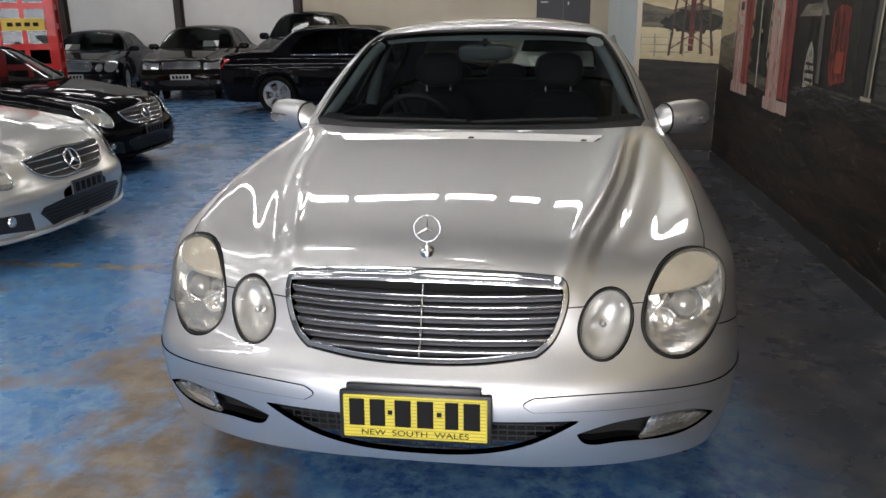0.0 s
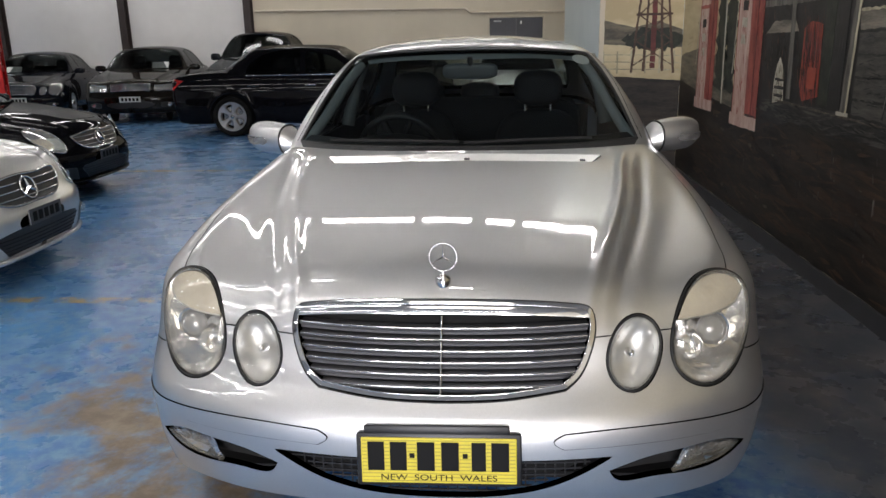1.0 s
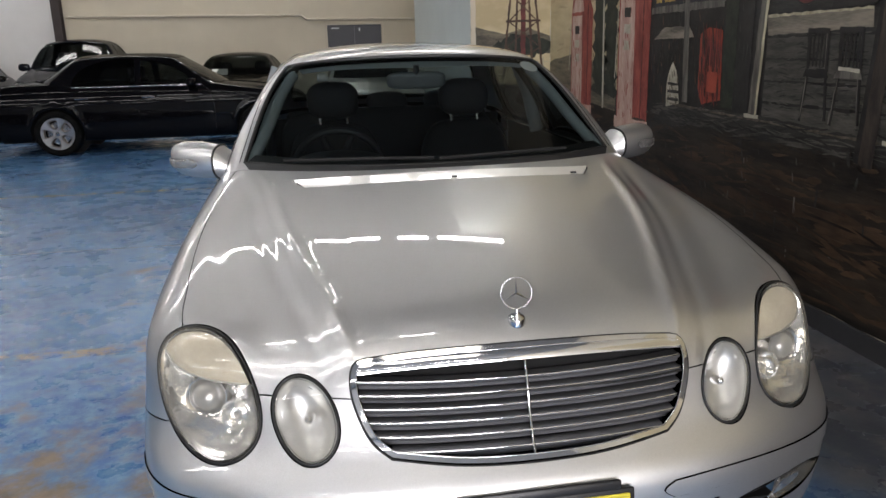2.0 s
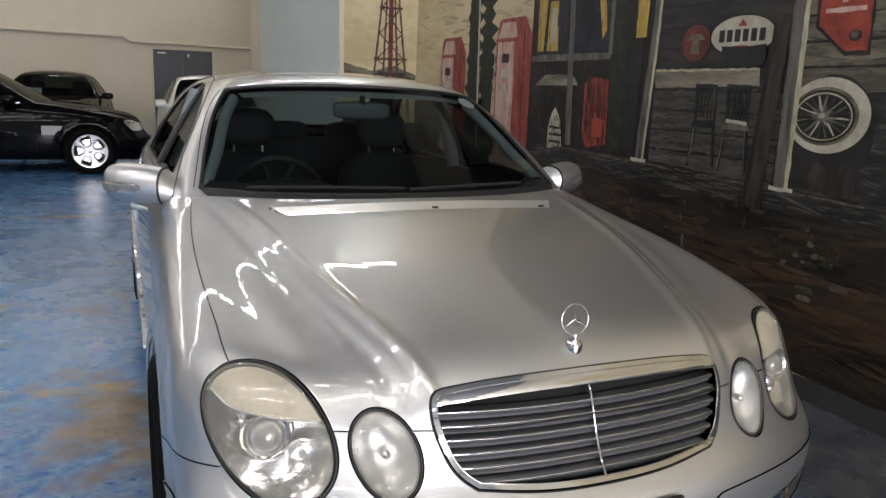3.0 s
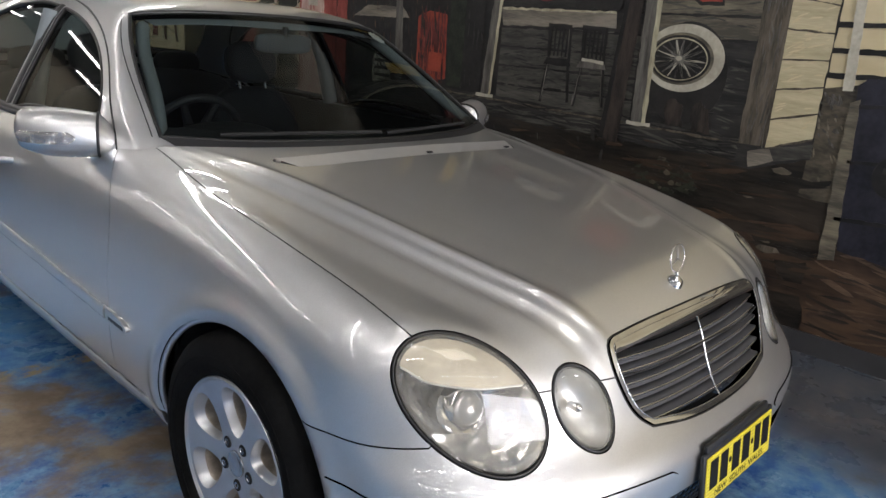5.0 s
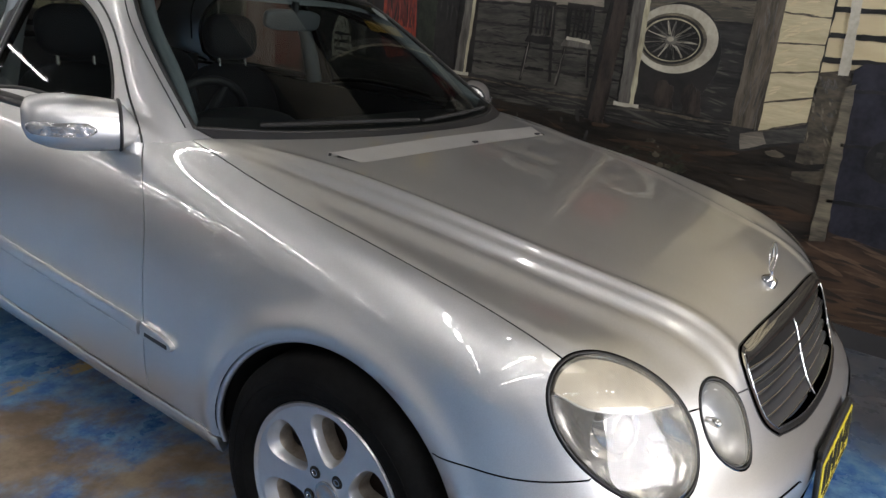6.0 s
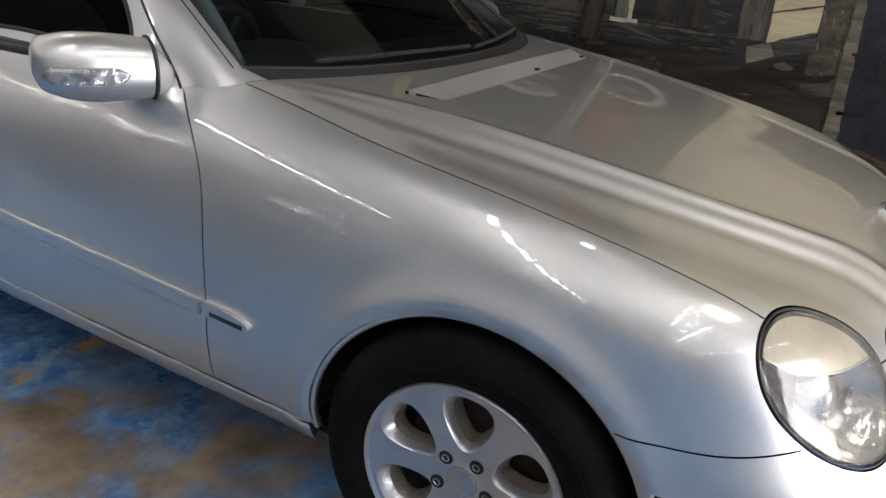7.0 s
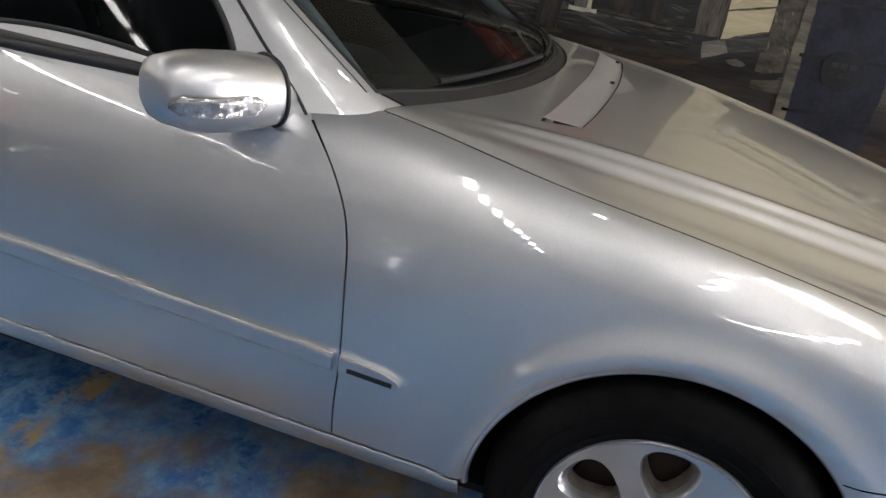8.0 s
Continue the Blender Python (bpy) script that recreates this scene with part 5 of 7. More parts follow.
def face_disc(holder, g, openings, rim_r, x_at, material, dust, hole_fn):
    """The dished wheel face with its openings cut through, and their walls."""
    r_out = rim_r - 0.007
    ring = np.array([(r_out * math.cos(a), r_out * math.sin(a)) for a in np.linspace(0, 2 * math.pi, 120, endpoint=False)])
    loops = [hole_fn(2 * math.pi * k / openings) for k in range(openings)]
    v, tri = flat_mesh(None, [ring], loops, 0.012)
    used = np.unique(tri)
    back = np.full(len(v), -1)
    back[used] = np.arange(len(used))
    v, tri = v[used], back[tri]

    def dish(q):
        r = np.linalg.norm(q, axis=-1)
        return x_at - 0.014 * np.cos(np.clip(r / r_out, 0, 1) * math.pi / 2)

    top = np.stack((g * dish(v), v[:, 0], v[:, 1]), 1)
    faces = [tuple(t) for t in tri]
    n0 = np.cross(top[tri[0, 1]] - top[tri[0, 0]], top[tri[0, 2]] - top[tri[0, 0]])[0] * g
    if n0 < 0:
        faces = [f[::-1] for f in faces]
    disc = link_mesh("wheel_face", top, faces, material, holder)
    for lp in loops:
        bm = bmesh.new()
        c = lp.mean(0)
        mid, inner = c + (lp - c) * 0.80 - c * 0.02, c + (lp - c) * 0.74 - c * 0.03
        rows = [(lp, 0.0), (c + (lp - c) * 0.97, -0.002), (c + (lp - c) * 0.90 - c * 0.01, -0.009), (mid, -0.022)]
        rings = [[bm.verts.new((g * (dish(q) + d), q[0], q[1])) for q in l] for l, d in rows]
        for p, q in zip(rings, rings[1:]):
            for i in range(len(p)):
                bm.faces.new((p[i], p[(i + 1) % len(p)], q[(i + 1) % len(p)], q[i]))
        part("opening_bevel", bm, material, disc, smooth=True, angle=60)
        bm = bmesh.new()
        rows = [(mid, -0.022), (inner, -0.034), (inner, -0.055)]
        rings = [[bm.verts.new((g * (dish(q) + d), q[0], q[1])) for q in l] for l, d in rows]
        for p, q in zip(rings, rings[1:]):
            for i in range(len(p)):
                bm.faces.new((p[i], p[(i + 1) % len(p)], q[(i + 1) % len(p)], q[i]))
        part("opening_wall", bm, dust, disc, smooth=True, angle=50)
    return disc, dish


def teardrop(a):
    """A wheel opening: broad towards the rim, narrow towards the hub."""
    u, v = np.array((math.cos(a), math.sin(a))), np.array((-math.sin(a), math.cos(a)))
    pts = []
    for t in np.linspace(0, 2 * math.pi, 36, endpoint=False):
        rad = 0.135 + 0.063 * math.cos(t)
        half = 0.060 * math.copysign(abs(math.sin(t)) ** 0.85, math.sin(t)) * (0.82 + 0.36 * math.cos(t))
        pts.append(u * rad + v * half)
    return np.array(pts)


def sedan_wheel(y, g, turn):
    w = new("road_wheel")
    w.parent = sedan
    tagged(w, "six-spoke alloy wheel with a worn black tyre")
    w.matrix_local = pose(g * 0.788, y, HUB_Z + 0.006) @ Matrix.Rotation(turn, 4, "X")
    rim = wheel_parts(w, g, 6)
    disc, dish = face_disc(rim, g, 6, 0.219, 0.096, ALLOY, DUSTY_ALLOY, teardrop)
    for k in range(5):
        a = 2 * math.pi * k / 5 + 0.3
        bm = lathe([(0.0090, g * 0.082), (0.0085, g * 0.0868), (0.006, g * 0.0868), (0.005, g * 0.0845), (0.0005, g * 0.0845)], 12, "x")
        bmesh.ops.transform(bm, matrix=Matrix.Translation((0, 0.056 * math.cos(a), 0.056 * math.sin(a))), verts=bm.verts)
        bolt = part("wheel_bolt", bm, DULL_CHROME, rim, smooth=True)
        bm = lathe([(0.0155, g * 0.0822), (0.0145, g * 0.0852), (0.0005, g * 0.0853)], 20, "x")
        bmesh.ops.transform(bm, matrix=Matrix.Translation((0, 0.056 * math.cos(a), 0.056 * math.sin(a))), verts=bm.verts)
        part("bolt_recess", bm, VOID, bolt, smooth=True)
    bm = lathe([(0.034, g * 0.080), (0.033, g * 0.0865), (0.029, g * 0.088), (0.026, g * 0.0865), (0.0005, g * 0.0875)], 32, "x")
    part("hub_cap", bm, DULL_CHROME, rim, smooth=True, angle=50)
    bm = lathe([(0.155, g * 0.0), (0.155, g * 0.012), (0.06, g * 0.014), (0.05, g * 0.03), (0.0005, g * 0.032)], 40, "x")
    part("brake_disc", bm, mat("rusty_brake_disc", (0.035, 0.022, 0.016), 0.7, 0.4, var=0.3, scale=30), w, smooth=True, angle=40)


for y in (HUB_Y, REAR_Y):
    for g in (-1, 1):
        sedan_wheel(y, g, 0.55)
        # rolled lip of the arch
        bm = bmesh.new()
        arc = np.linspace(-0.06, math.pi + 0.06, 60) if y == HUB_Y else np.linspace(0.05, math.pi - 0.02, 60)
        tube(bm, [(g * (abs(sd(y + (ARCH - 0.002) * math.cos(a), ARCH_Z + (ARCH - 0.002) * math.sin(a))[0]) - 0.0092), y + (ARCH - 0.002) * math.cos(a), ARCH_Z + (ARCH - 0.002) * math.sin(a)) for a in arc], 0.009, 10)
        part("arch_lip", bm, SILVER, sedan, smooth=True, angle=80)
        # wheel housing
        bm = lathe([(ARCH + 0.012, g * 0.845), (ARCH + 0.012, g * 0.45), (0.05, g * 0.45)], 48, "x")
        bmesh.ops.delete(bm, geom=[v for v in bm.verts if v.co.z < -0.04 and abs(v.co.x) > 0.5], context="VERTS")
        bmesh.ops.transform(bm, matrix=Matrix.Translation((0, y, ARCH_Z)), verts=bm.verts)
        part("wheel_housing", bm, VOID, sedan)

# underside and bulkheads that close the body
bm = boxes((-0.74, 0.74, 0.35, 4.6, 0.17, 0.19), (-0.70, 0.70, 1.48, 1.50, 0.19, 0.93), (-0.70, 0.70, 3.45, 3.47, 0.19, 0.98), (-0.62, 0.62, 0.42, 0.44, 0.19, 0.66))
part("underbody", bm, VOID, sedan)
# bow under the front lip and inner side walls
for g in (-1, 1):
    part("door_lining", boxes((min(g * 0.755, g * 0.770), max(g * 0.755, g * 0.770), 1.62, 3.40, 0.19, 0.935)), TRIM_DARK, sedan)

# cabin furniture
bm = bmesh.new()
prof = [(1.50, 0.925), (1.60, 0.935), (1.72, 0.940), (1.86, 0.925), (1.92, 0.87), (1.90, 0.70), (1.80, 0.55), (1.50, 0.55)]
lo = [bm.verts.new((-0.70, y, z)) for y, z in prof]
hi = [bm.verts.new((0.70, y, z)) for y, z in prof]
bm.faces.new(lo), bm.faces.new(hi[::-1])
for i in range(len(prof)):
    j = (i + 1) % len(prof)
    bm.faces.new((lo[i], hi[i], hi[j], lo[j]))
bmesh.ops.bevel(bm, geom=[e for e in bm.edges if abs(e.verts[0].co.x - e.verts[1].co.x) > 1], offset=0.03, segments=3, affect="EDGES")
dash = part("dashboard", bm, TRIM_DARK, sedan, smooth=True)
bm = bmesh.new()
bmesh.ops.create_uvsphere(bm, u_segments=24, v_segments=12, radius=1.0)
bmesh.ops.transform(bm, matrix=Matrix.Translation((-0.345, 1.80, 0.93)) @ Matrix.Diagonal((0.20, 0.13, 0.055, 1)), verts=bm.verts)
part("instrument_hood", bm, TRIM_DARK, dash, smooth=True)
sw = Matrix.Translation((-0.345, 2.03, 0.875)) @ Matrix.Rotation(radians(-68), 4, "X")
bm = bmesh.new()
tube(bm, [sw @ Vector((0.188 * math.cos(a), 0.188 * math.sin(a), 0)) for a in np.linspace(0, 2 * math.pi, 40, endpoint=False)], 0.015, 10, True)
wheel_s = part("steering_wheel", bm, TRIM_DARK, sedan, smooth=True, angle=80)
bm = bmesh.new()
for a in (0.15, math.pi - 0.15, -1.2, math.pi + 1.2):
    tube(bm, [sw @ Vector((0.05 * math.cos(a), 0.05 * math.sin(a), -0.01)), sw @ Vector((0.185 * math.cos(a), 0.185 * math.sin(a), 0))], [0.022, 0.012], 8)
part("wheel_spoke", bm, TRIM_DARK, wheel_s, smooth=True, angle=80)
bm = bmesh.new()
box(bm, -0.08, 0.08, -0.07, 0.06, -0.03, 0.02, bevel=0.025, seg=3, m=sw)
part("wheel_hub", bm, TRIM_DARK, wheel_s, smooth=True)
tube(bm := bmesh.new(), [sw @ Vector((0, 0, -0.02)), sw @ Vector((0, 0, -0.30))], 0.04, 10)
part("steering_column", bm, TRIM_DARK, wheel_s)


def soft_block(bm, sx, sy, sz, m, p=3.2, seg=20):
    r = bmesh.ops.create_uvsphere(bm, u_segments=seg * 2, v_segments=seg, radius=1.0)
    for v in r["verts"]:
        q = [math.copysign(abs(c) ** (2 / p), c) for c in v.co]
        v.co = (q[0] * sx, q[1] * sy, q[2] * sz)
    bmesh.ops.transform(bm, matrix=m, verts=r["verts"])
    return bm


def front_seat(x, y):
    s = new("front_seat")
    s.parent = sedan
    tagged(s, "dark cloth front seat with headrest on two bright posts")
    part("seat_cushion", soft_block(bmesh.new(), 0.25, 0.27, 0.10, pose(x, y - 0.27, 0.50, 6)), LEATHER, s, smooth=True, angle=80)
    part("backrest", soft_block(bmesh.new(), 0.245, 0.075, 0.33, pose(x, y + 0.02, 0.69, -14)), LEATHER, s, smooth=True, angle=80)
    hr = part("headrest", soft_block(bmesh.new(), 0.135, 0.055, 0.098, pose(x, y + 0.085, 1.125, -10), 2.8), LEATHER, s, smooth=True, angle=80)
    for d in (-0.07, 0.07):
        bm = bmesh.new()
        tube(bm, [(x + d, y + 0.055, 0.96), (x + d, y + 0.075, 1.06)], 0.008, 12)
        part("headrest_post", bm, POST, hr, smooth=True, angle=80)


front_seat(0.345, 2.65)
front_seat(-0.345, 2.70)
bench = new("rear_bench")
bench.parent = sedan
part("bench_cushion", soft_block(bmesh.new(), 0.64, 0.27, 0.10, pose(0, 3.10, 0.50)), LEATHER, bench, smooth=True, angle=80)
part("bench_back", soft_block(bmesh.new(), 0.66, 0.07, 0.30, pose(0, 3.38, 0.74, -16), 5), LEATHER, bench, smooth=True, angle=80)
for x in (-0.36, 0.0, 0.36):
    part("rear_headrest", soft_block(bmesh.new(), 0.13, 0.05, 0.065, pose(x, 3.50, 1.06, -8), 2.8), LEATHER, bench, smooth=True, angle=80)
part("parcel_shelf", boxes((-0.62, 0.62, 3.47, 3.95, 0.98, 0.995)), TRIM_DARK, sedan)
bm = bmesh.new()
soft_block(bm, 0.125, 0.018, 0.035, pose(0, 1.965, 1.248, 10), 4)
inner_mirror = part("inner_mirror", bm, mat("mirror_back_plastic", (0.07, 0.08, 0.085), 0.5), sedan, "grey rear-view mirror at the windscreen", smooth=True, angle=80)
tube(bm := bmesh.new(), [(0, 1.955, 1.27), (0, 1.95, 1.31)], 0.012, 8)
part("mirror_stalk", bm, TRIM_DARK, inner_mirror)
for g in (-1, 1):
    bm = bmesh.new()
    run = [np.array((-0.672, 1.60, 0.985)), cw(-0.62, 1.12), cw(-0.575, 1.22), cw(-0.52, 1.305)]
    pts = curve_through(CABIN.flat(np.array(run)), 0.02)
    q = on_shape(CABIN, pts, -0.030)
    tube(bm, [(-g * p[0], p[1], p[2]) for p in q], 0.022, 8)
    part("pillar_lining", bm, LINING, sedan, smooth=True, angle=80)
    bm = bmesh.new()
    tube(bm, [(g * 0.70, 2.56, 0.95), (g * 0.655, 2.57, 1.15), (g * 0.60, 2.585, 1.30)], 0.035, 8)
    part("centre_pillar_lining", bm, LINING, sedan, smooth=True, angle=80)
panel("roof_lining", CABIN, outline(CABIN, 0.03, [cw(-0.48, 1.31), cw(0, 1.325), cw(0.48, 1.31)], [cw(0.48, 1.31), cs(2.7, 1.33) * (-1, 1, 1), cb(0.46, 1.33)], [cb(0.46, 1.33), cb(0, 1.34), cb(-0.46, 1.33)], [cb(-0.46, 1.33), cs(2.7, 1.33), cw(-0.48, 1.31)]), [], 0.05, LINING, sedan, lift=-0.03, lip=0)
# permit disc stuck inside the windscreen
spot = cw(0.505, 1.297)
nrm_s = grad(cabin, spot[None])[0]
disc_on(tuple(spot - nrm_s * 0.008), tuple(nrm_s), [(0.040, 0.0), (0.040, 0.0006), (0.0005, 0.0008)], PAPER, screen, "permit_disc", "round white permit disc")
# wiper blades
for x0, x1 in ((-0.55, -0.02), (0.0, 0.50)):
    bm = bmesh.new()
    tube(bm, [tuple(cw(x, 0.994 + 0.006 * math.sin((x - x0) * 5)) + (0, -0.008, 0.004)) for x in np.linspace(x0, x1, 10)], 0.006, 6)
    part("wiper_blade", bm, VOID, screen, smooth=True, angle=80)


# ---- the other cars of the hall ----
class Barrel:
    """A chart round the car's long axis, close-meshed at its ends."""

    def __init__(self, f, zc=0.45, y0=0.052, y1=4.74):
        self.f, self.zc, self.y0, self.y1 = f, zc, y0, y1

    def flat(self, p):
        p = np.asarray(p, float)
        t = np.clip((p[..., 1] - self.y0) / (self.y1 - self.y0), 0, 1)
        return np.stack((np.arccos(1 - 2 * t) / math.pi * 6.0, np.arctan2(p[..., 0], p[..., 2] - self.zc) * 0.8), -1)

    def solid(self, q):
        y = self.y0 + (self.y1 - self.y0) * (1 - np.cos(q[..., 0] / 6.0 * math.pi)) / 2
        a = q[..., 1] / 0.8
        o = np.stack((np.zeros_like(y), y, np.full_like(y, self.zc)), -1)
        return cast(self.f, o, np.stack((np.sin(a), np.zeros_like(a), np.cos(a)), -1), 0.0, 1.4)


def closed_body(p):
    return smax(body(p), 0.20 - p[..., 2], 0.06)


BARREL = Barrel(closed_body)
shell_loop = np.concatenate((curve_through([(0.03, -2.40), (5.97, -2.40)], 0.08)[:-1], curve_through([(5.97, -2.40), (5.97, 2.40)], 0.08)[:-1], curve_through([(5.97, 2.40), (0.03, 2.40)], 0.08)[:-1], curve_through([(0.03, 2.40), (0.03, -2.40)], 0.08)[:-1]))
MASTER = new("car_master")
shell = panel("body", BARREL, shell_loop, [round_arch(BARREL, y, g) for y in (HUB_Y, REAR_Y) for g in (-1, 1)], 0.045, BLACK_PAINT, MASTER, gap=0, lip=0)
upper = panel("roof", CABIN, cabin_loop, panes, 0.05, BLACK_PAINT, MASTER, gap=0, lip=0.02)
pane_meshes = [(n, panel(n, CABIN, lp, [], 0.06, SIDE_GLASS, MASTER, lift=-0.004, lip=0).data) for n, lp in (("windscreen", screen_loop), ("rear_window", back_loop), ("side_window", front_glass), ("side_window", rear_glass), ("side_window", mirrored(front_glass)), ("side_window", mirrored(rear_glass)))]
SHELL, UPPER = shell.data, upper.data
for o in list(MASTER.children):
    bpy.data.objects.remove(o)
bpy.data.objects.remove(MASTER)
DARK_GLASS = clear("dark_car_glass", (0.18, 0.20, 0.20), ior=1.45, gloss=0.6)


def reuse(name, mesh, parent, material=None, m=None, label=""):
    ob = new(name, mesh)
    ob.parent = parent
    if material:
        ob.material_slots[0].link = "OBJECT"
        ob.material_slots[0].material = material
    if m is not None:
        ob.matrix_local = m
    if label:
        tagged(ob, label)
    return ob


def spoke_hole(a, wide=0.050, rin=0.058, rout=0.210):
    u, v = np.array((math.cos(a), math.sin(a))), np.array((-math.sin(a), math.cos(a)))
    pts = []
    for t in np.linspace(0, 2 * math.pi, 28, endpoint=False):
        rad = (rin + rout) / 2 + (rout - rin) / 2 * math.copysign(abs(math.cos(t)) ** 0.7, math.cos(t))
        half = (wide + 0.055 * (rad - rin) / (rout - rin)) * 0.82 * math.copysign(abs(math.sin(t)) ** 0.6, math.sin(t))
        pts.append(u * rad + v * half)
    return np.array(pts)


WHEEL = {}


def five_spoke(parent, y, g):
    """A five-spoke wheel; its meshes are made once for each side."""
    w = new("road_wheel")
    w.parent = parent
    w.matrix_local = pose(g * 0.785, y, HUB_Z + 0.006)
    if g not in WHEEL:
        rim = wheel_parts(w, g, 5, ALLOY, rim_r=0.232)
        face_disc(rim, g, 5, 0.232, 0.100, ALLOY, DUSTY_ALLOY, spoke_hole)
        bm = lathe([(0.16, 0.0), (0.16, g * 0.01), (0.05, g * 0.012), (0.04, g * 0.05), (0.0005, g * 0.052)], 32, "x")
        part("brake_disc", bm, DULL_CHROME, w, smooth=True, angle=40)
        bm = lathe([(0.034, g * 0.082), (0.03, g * 0.094), (0.0005, g * 0.096)], 20, "x")
        part("hub_cap", bm, DULL_CHROME, rim, smooth=True)
        WHEEL[g] = w
    else:
        made = {WHEEL[g]: w}
        for o in WHEEL[g].children_recursive:
            c = o.copy()
            scene.collection.objects.link(c)
            c.parent = made[o.parent]
            made[o] = c
    return w


def lamp_pair(parent, loop, material, name, label="", lens=None, lift=0.006):
    for s in (False, True):
        b = panel(name, NOSE, loop, [], 0.03, material, parent, label, lift=lift, lip=0.02, mirror=s)
        bead("lamp_rim", NOSE, mirrored(loop) if s else loop, 0.006, CHROME, b, lift=lift)


def poly_nose(pts, n=0.02):
    q = [fr(x, z) for x, z in pts]
    return outline(NOSE, n, *[[a, b] for a, b in zip(q, q[1:] + q[:1])])


def smooth_nose(pts, n=0.014):
    q = [fr(x, z) for x, z in pts]
    return outline(NOSE, n, q + q[:1])


LAMP_GLASS = mat("bright_lamp_glass", (0.62, 0.62, 0.60), 0.12, 0.75, coat=1.0, var=0.25, scale=18)
PLATE_DARK = mat("dark_number_plate", (0.05, 0.05, 0.055), 0.4)
PLATE_PALE = mat("pale_number_plate", (0.55, 0.55, 0.52), 0.4)


def parked_car(name, label, m, paint, scale=(1, 1, 1), nose="oval", top=True, plate=PLATE_PALE, paper=None, wheels=True, glass=DARK_GLASS):
    car = thing(name, label, "car", m @ Matrix.Diagonal((*scale, 1)), group="cars parked in the hall")
    shell = reuse("body", SHELL, car, paint)
    if top:
        reuse("roof", UPPER, car, paint)
        for n, me in pane_meshes:
            w = reuse(n, me, car, glass)
            w.visible_shadow = False
        for x in (-0.345, 0.345):
            s = part("front_seat", soft_block(bmesh.new(), 0.23, 0.08, 0.34, pose(x, 2.62, 0.72, -14), 3.2, 10), TRIM_DARK, car, smooth=True, angle=80)
            part("headrest", soft_block(bmesh.new(), 0.12, 0.05, 0.09, pose(x, 2.72, 1.13, -8), 2.8, 8), TRIM_DARK, s, smooth=True, angle=80)
        part("dashboard", boxes((-0.69, 0.69, 1.52, 1.86, 0.60, 0.935), bevel=0.04), TRIM_DARK, car, smooth=True)
        part("cabin_floor", boxes((-0.74, 0.74, 1.3, 3.5, 0.22, 0.26), (-0.68, 0.68, 3.40, 3.46, 0.26, 0.97)), VOID, car)
    else:
        reuse("windscreen", pane_meshes[0][1], car, glass).visible_shadow = False
        bead("screen_frame", CABIN, screen_loop, 0.022, paint, car, lift=-0.006)
        part("cockpit", boxes((-0.62, 0.62, 1.62, 3.3, 0.965, 0.985), bevel=0.008), TRIM_DARK, car)
        for x in (-0.345, 0.345):
            s = part("front_seat", soft_block(bmesh.new(), 0.23, 0.08, 0.20, pose(x, 2.62, 1.0, -14), 3.2, 10), TRIM_DARK, car, smooth=True, angle=80)
    part("underbody", boxes((-0.72, 0.72, 0.25, 4.5, 0.19, 0.21)), VOID, car)
    for y in (HUB_Y, REAR_Y):
        for g in (-1, 1):
            five_spoke(car, y, g)
            bm = lathe([(ARCH + 0.012, g * 0.84), (ARCH + 0.012, g * 0.5), (0.05, g * 0.5)], 28, "x")
            bmesh.ops.delete(bm, geom=[v for v in bm.verts if v.co.z < -0.10 and abs(v.co.x) > 0.55], context="VERTS")
            bmesh.ops.transform(bm, matrix=Matrix.Translation((0, y, ARCH_Z)), verts=bm.verts)
            part("wheel_housing", bm, VOID, car)
    for g in (-1, 1):
        bm = bmesh.new()
        soft_block(bm, 0.10, 0.07, 0.06, pose(g * 0.90, 1.80, 0.99), 3, 8)
        tube(bm, [(g * 0.74, 1.8, 0.95), (g * 0.82, 1.8, 0.97)], 0.03, 8)
        part("door_mirror", bm, paint, car, smooth=True, angle=80)
        for y in (2.42, 3.33):
            if top:
                q = abs(sd(y, 0.80)[0])
                part("door_handle", box(bmesh.new(), -0.008, 0.018, -0.09, 0.09, -0.011, 0.011, bevel=0.006, m=pose(g * (q + 0.008), y, 0.80)), CHROME if nose != "oval" else paint, car)
        for lp in (door_edge, [sd(2.57, z) for z in (0.94, 0.6, 0.29)]):
            q = [(g * abs(p[0]) - g * 0.001, p[1], p[2]) for p in lp]
            tube(bm := bmesh.new(), q, 0.004, 5)
            part("door_gap", bm, SEAL, car)
        bm = bmesh.new()
        tube(bm, [(g * (abs(sd(y, 0.945)[0]) + 0.002), y, 0.952) for y in np.linspace(1.68, 3.46, 12)], 0.010, 6)
        part("belt_trim", bm, CHROME if nose in ("ringed", "classic") else BLACK, car, smooth=True, angle=80)
        lp = outline(TAIL, 0.03, *[[a, b] for a, b in zip(*(lambda r: (r, r[1:] + r[:1]))([cast(body, np.array((-x, 3.6, z)), np.array((0, 1.0, 0)), 0, 2.0) for x, z in ((0.50, 0.72), (0.78, 0.74), (0.78, 0.88), (0.52, 0.86))]))])
        panel("tail_lamp", TAIL, lp, [], 0.05, TAIL_RED, car, lift=0.008, lip=0.02, mirror=g > 0)
    # the face
    if nose == "oval":
        g = poly_nose(((-0.30, 0.735), (0.30, 0.735), (0.35, 0.65), (0.29, 0.555), (-0.29, 0.555), (-0.35, 0.65)))
        lamp_pair(car, big, LAMP_GLASS, "headlamp")
        lamp_pair(car, small, LAMP_GLASS, "inner_headlamp")
    elif nose == "sport":
        g = smooth_nose(((-0.43, 0.672), (-0.22, 0.698), (0, 0.706), (0.22, 0.698), (0.43, 0.672), (0.385, 0.60), (0.28, 0.545), (0, 0.532), (-0.28, 0.545), (-0.385, 0.60)))
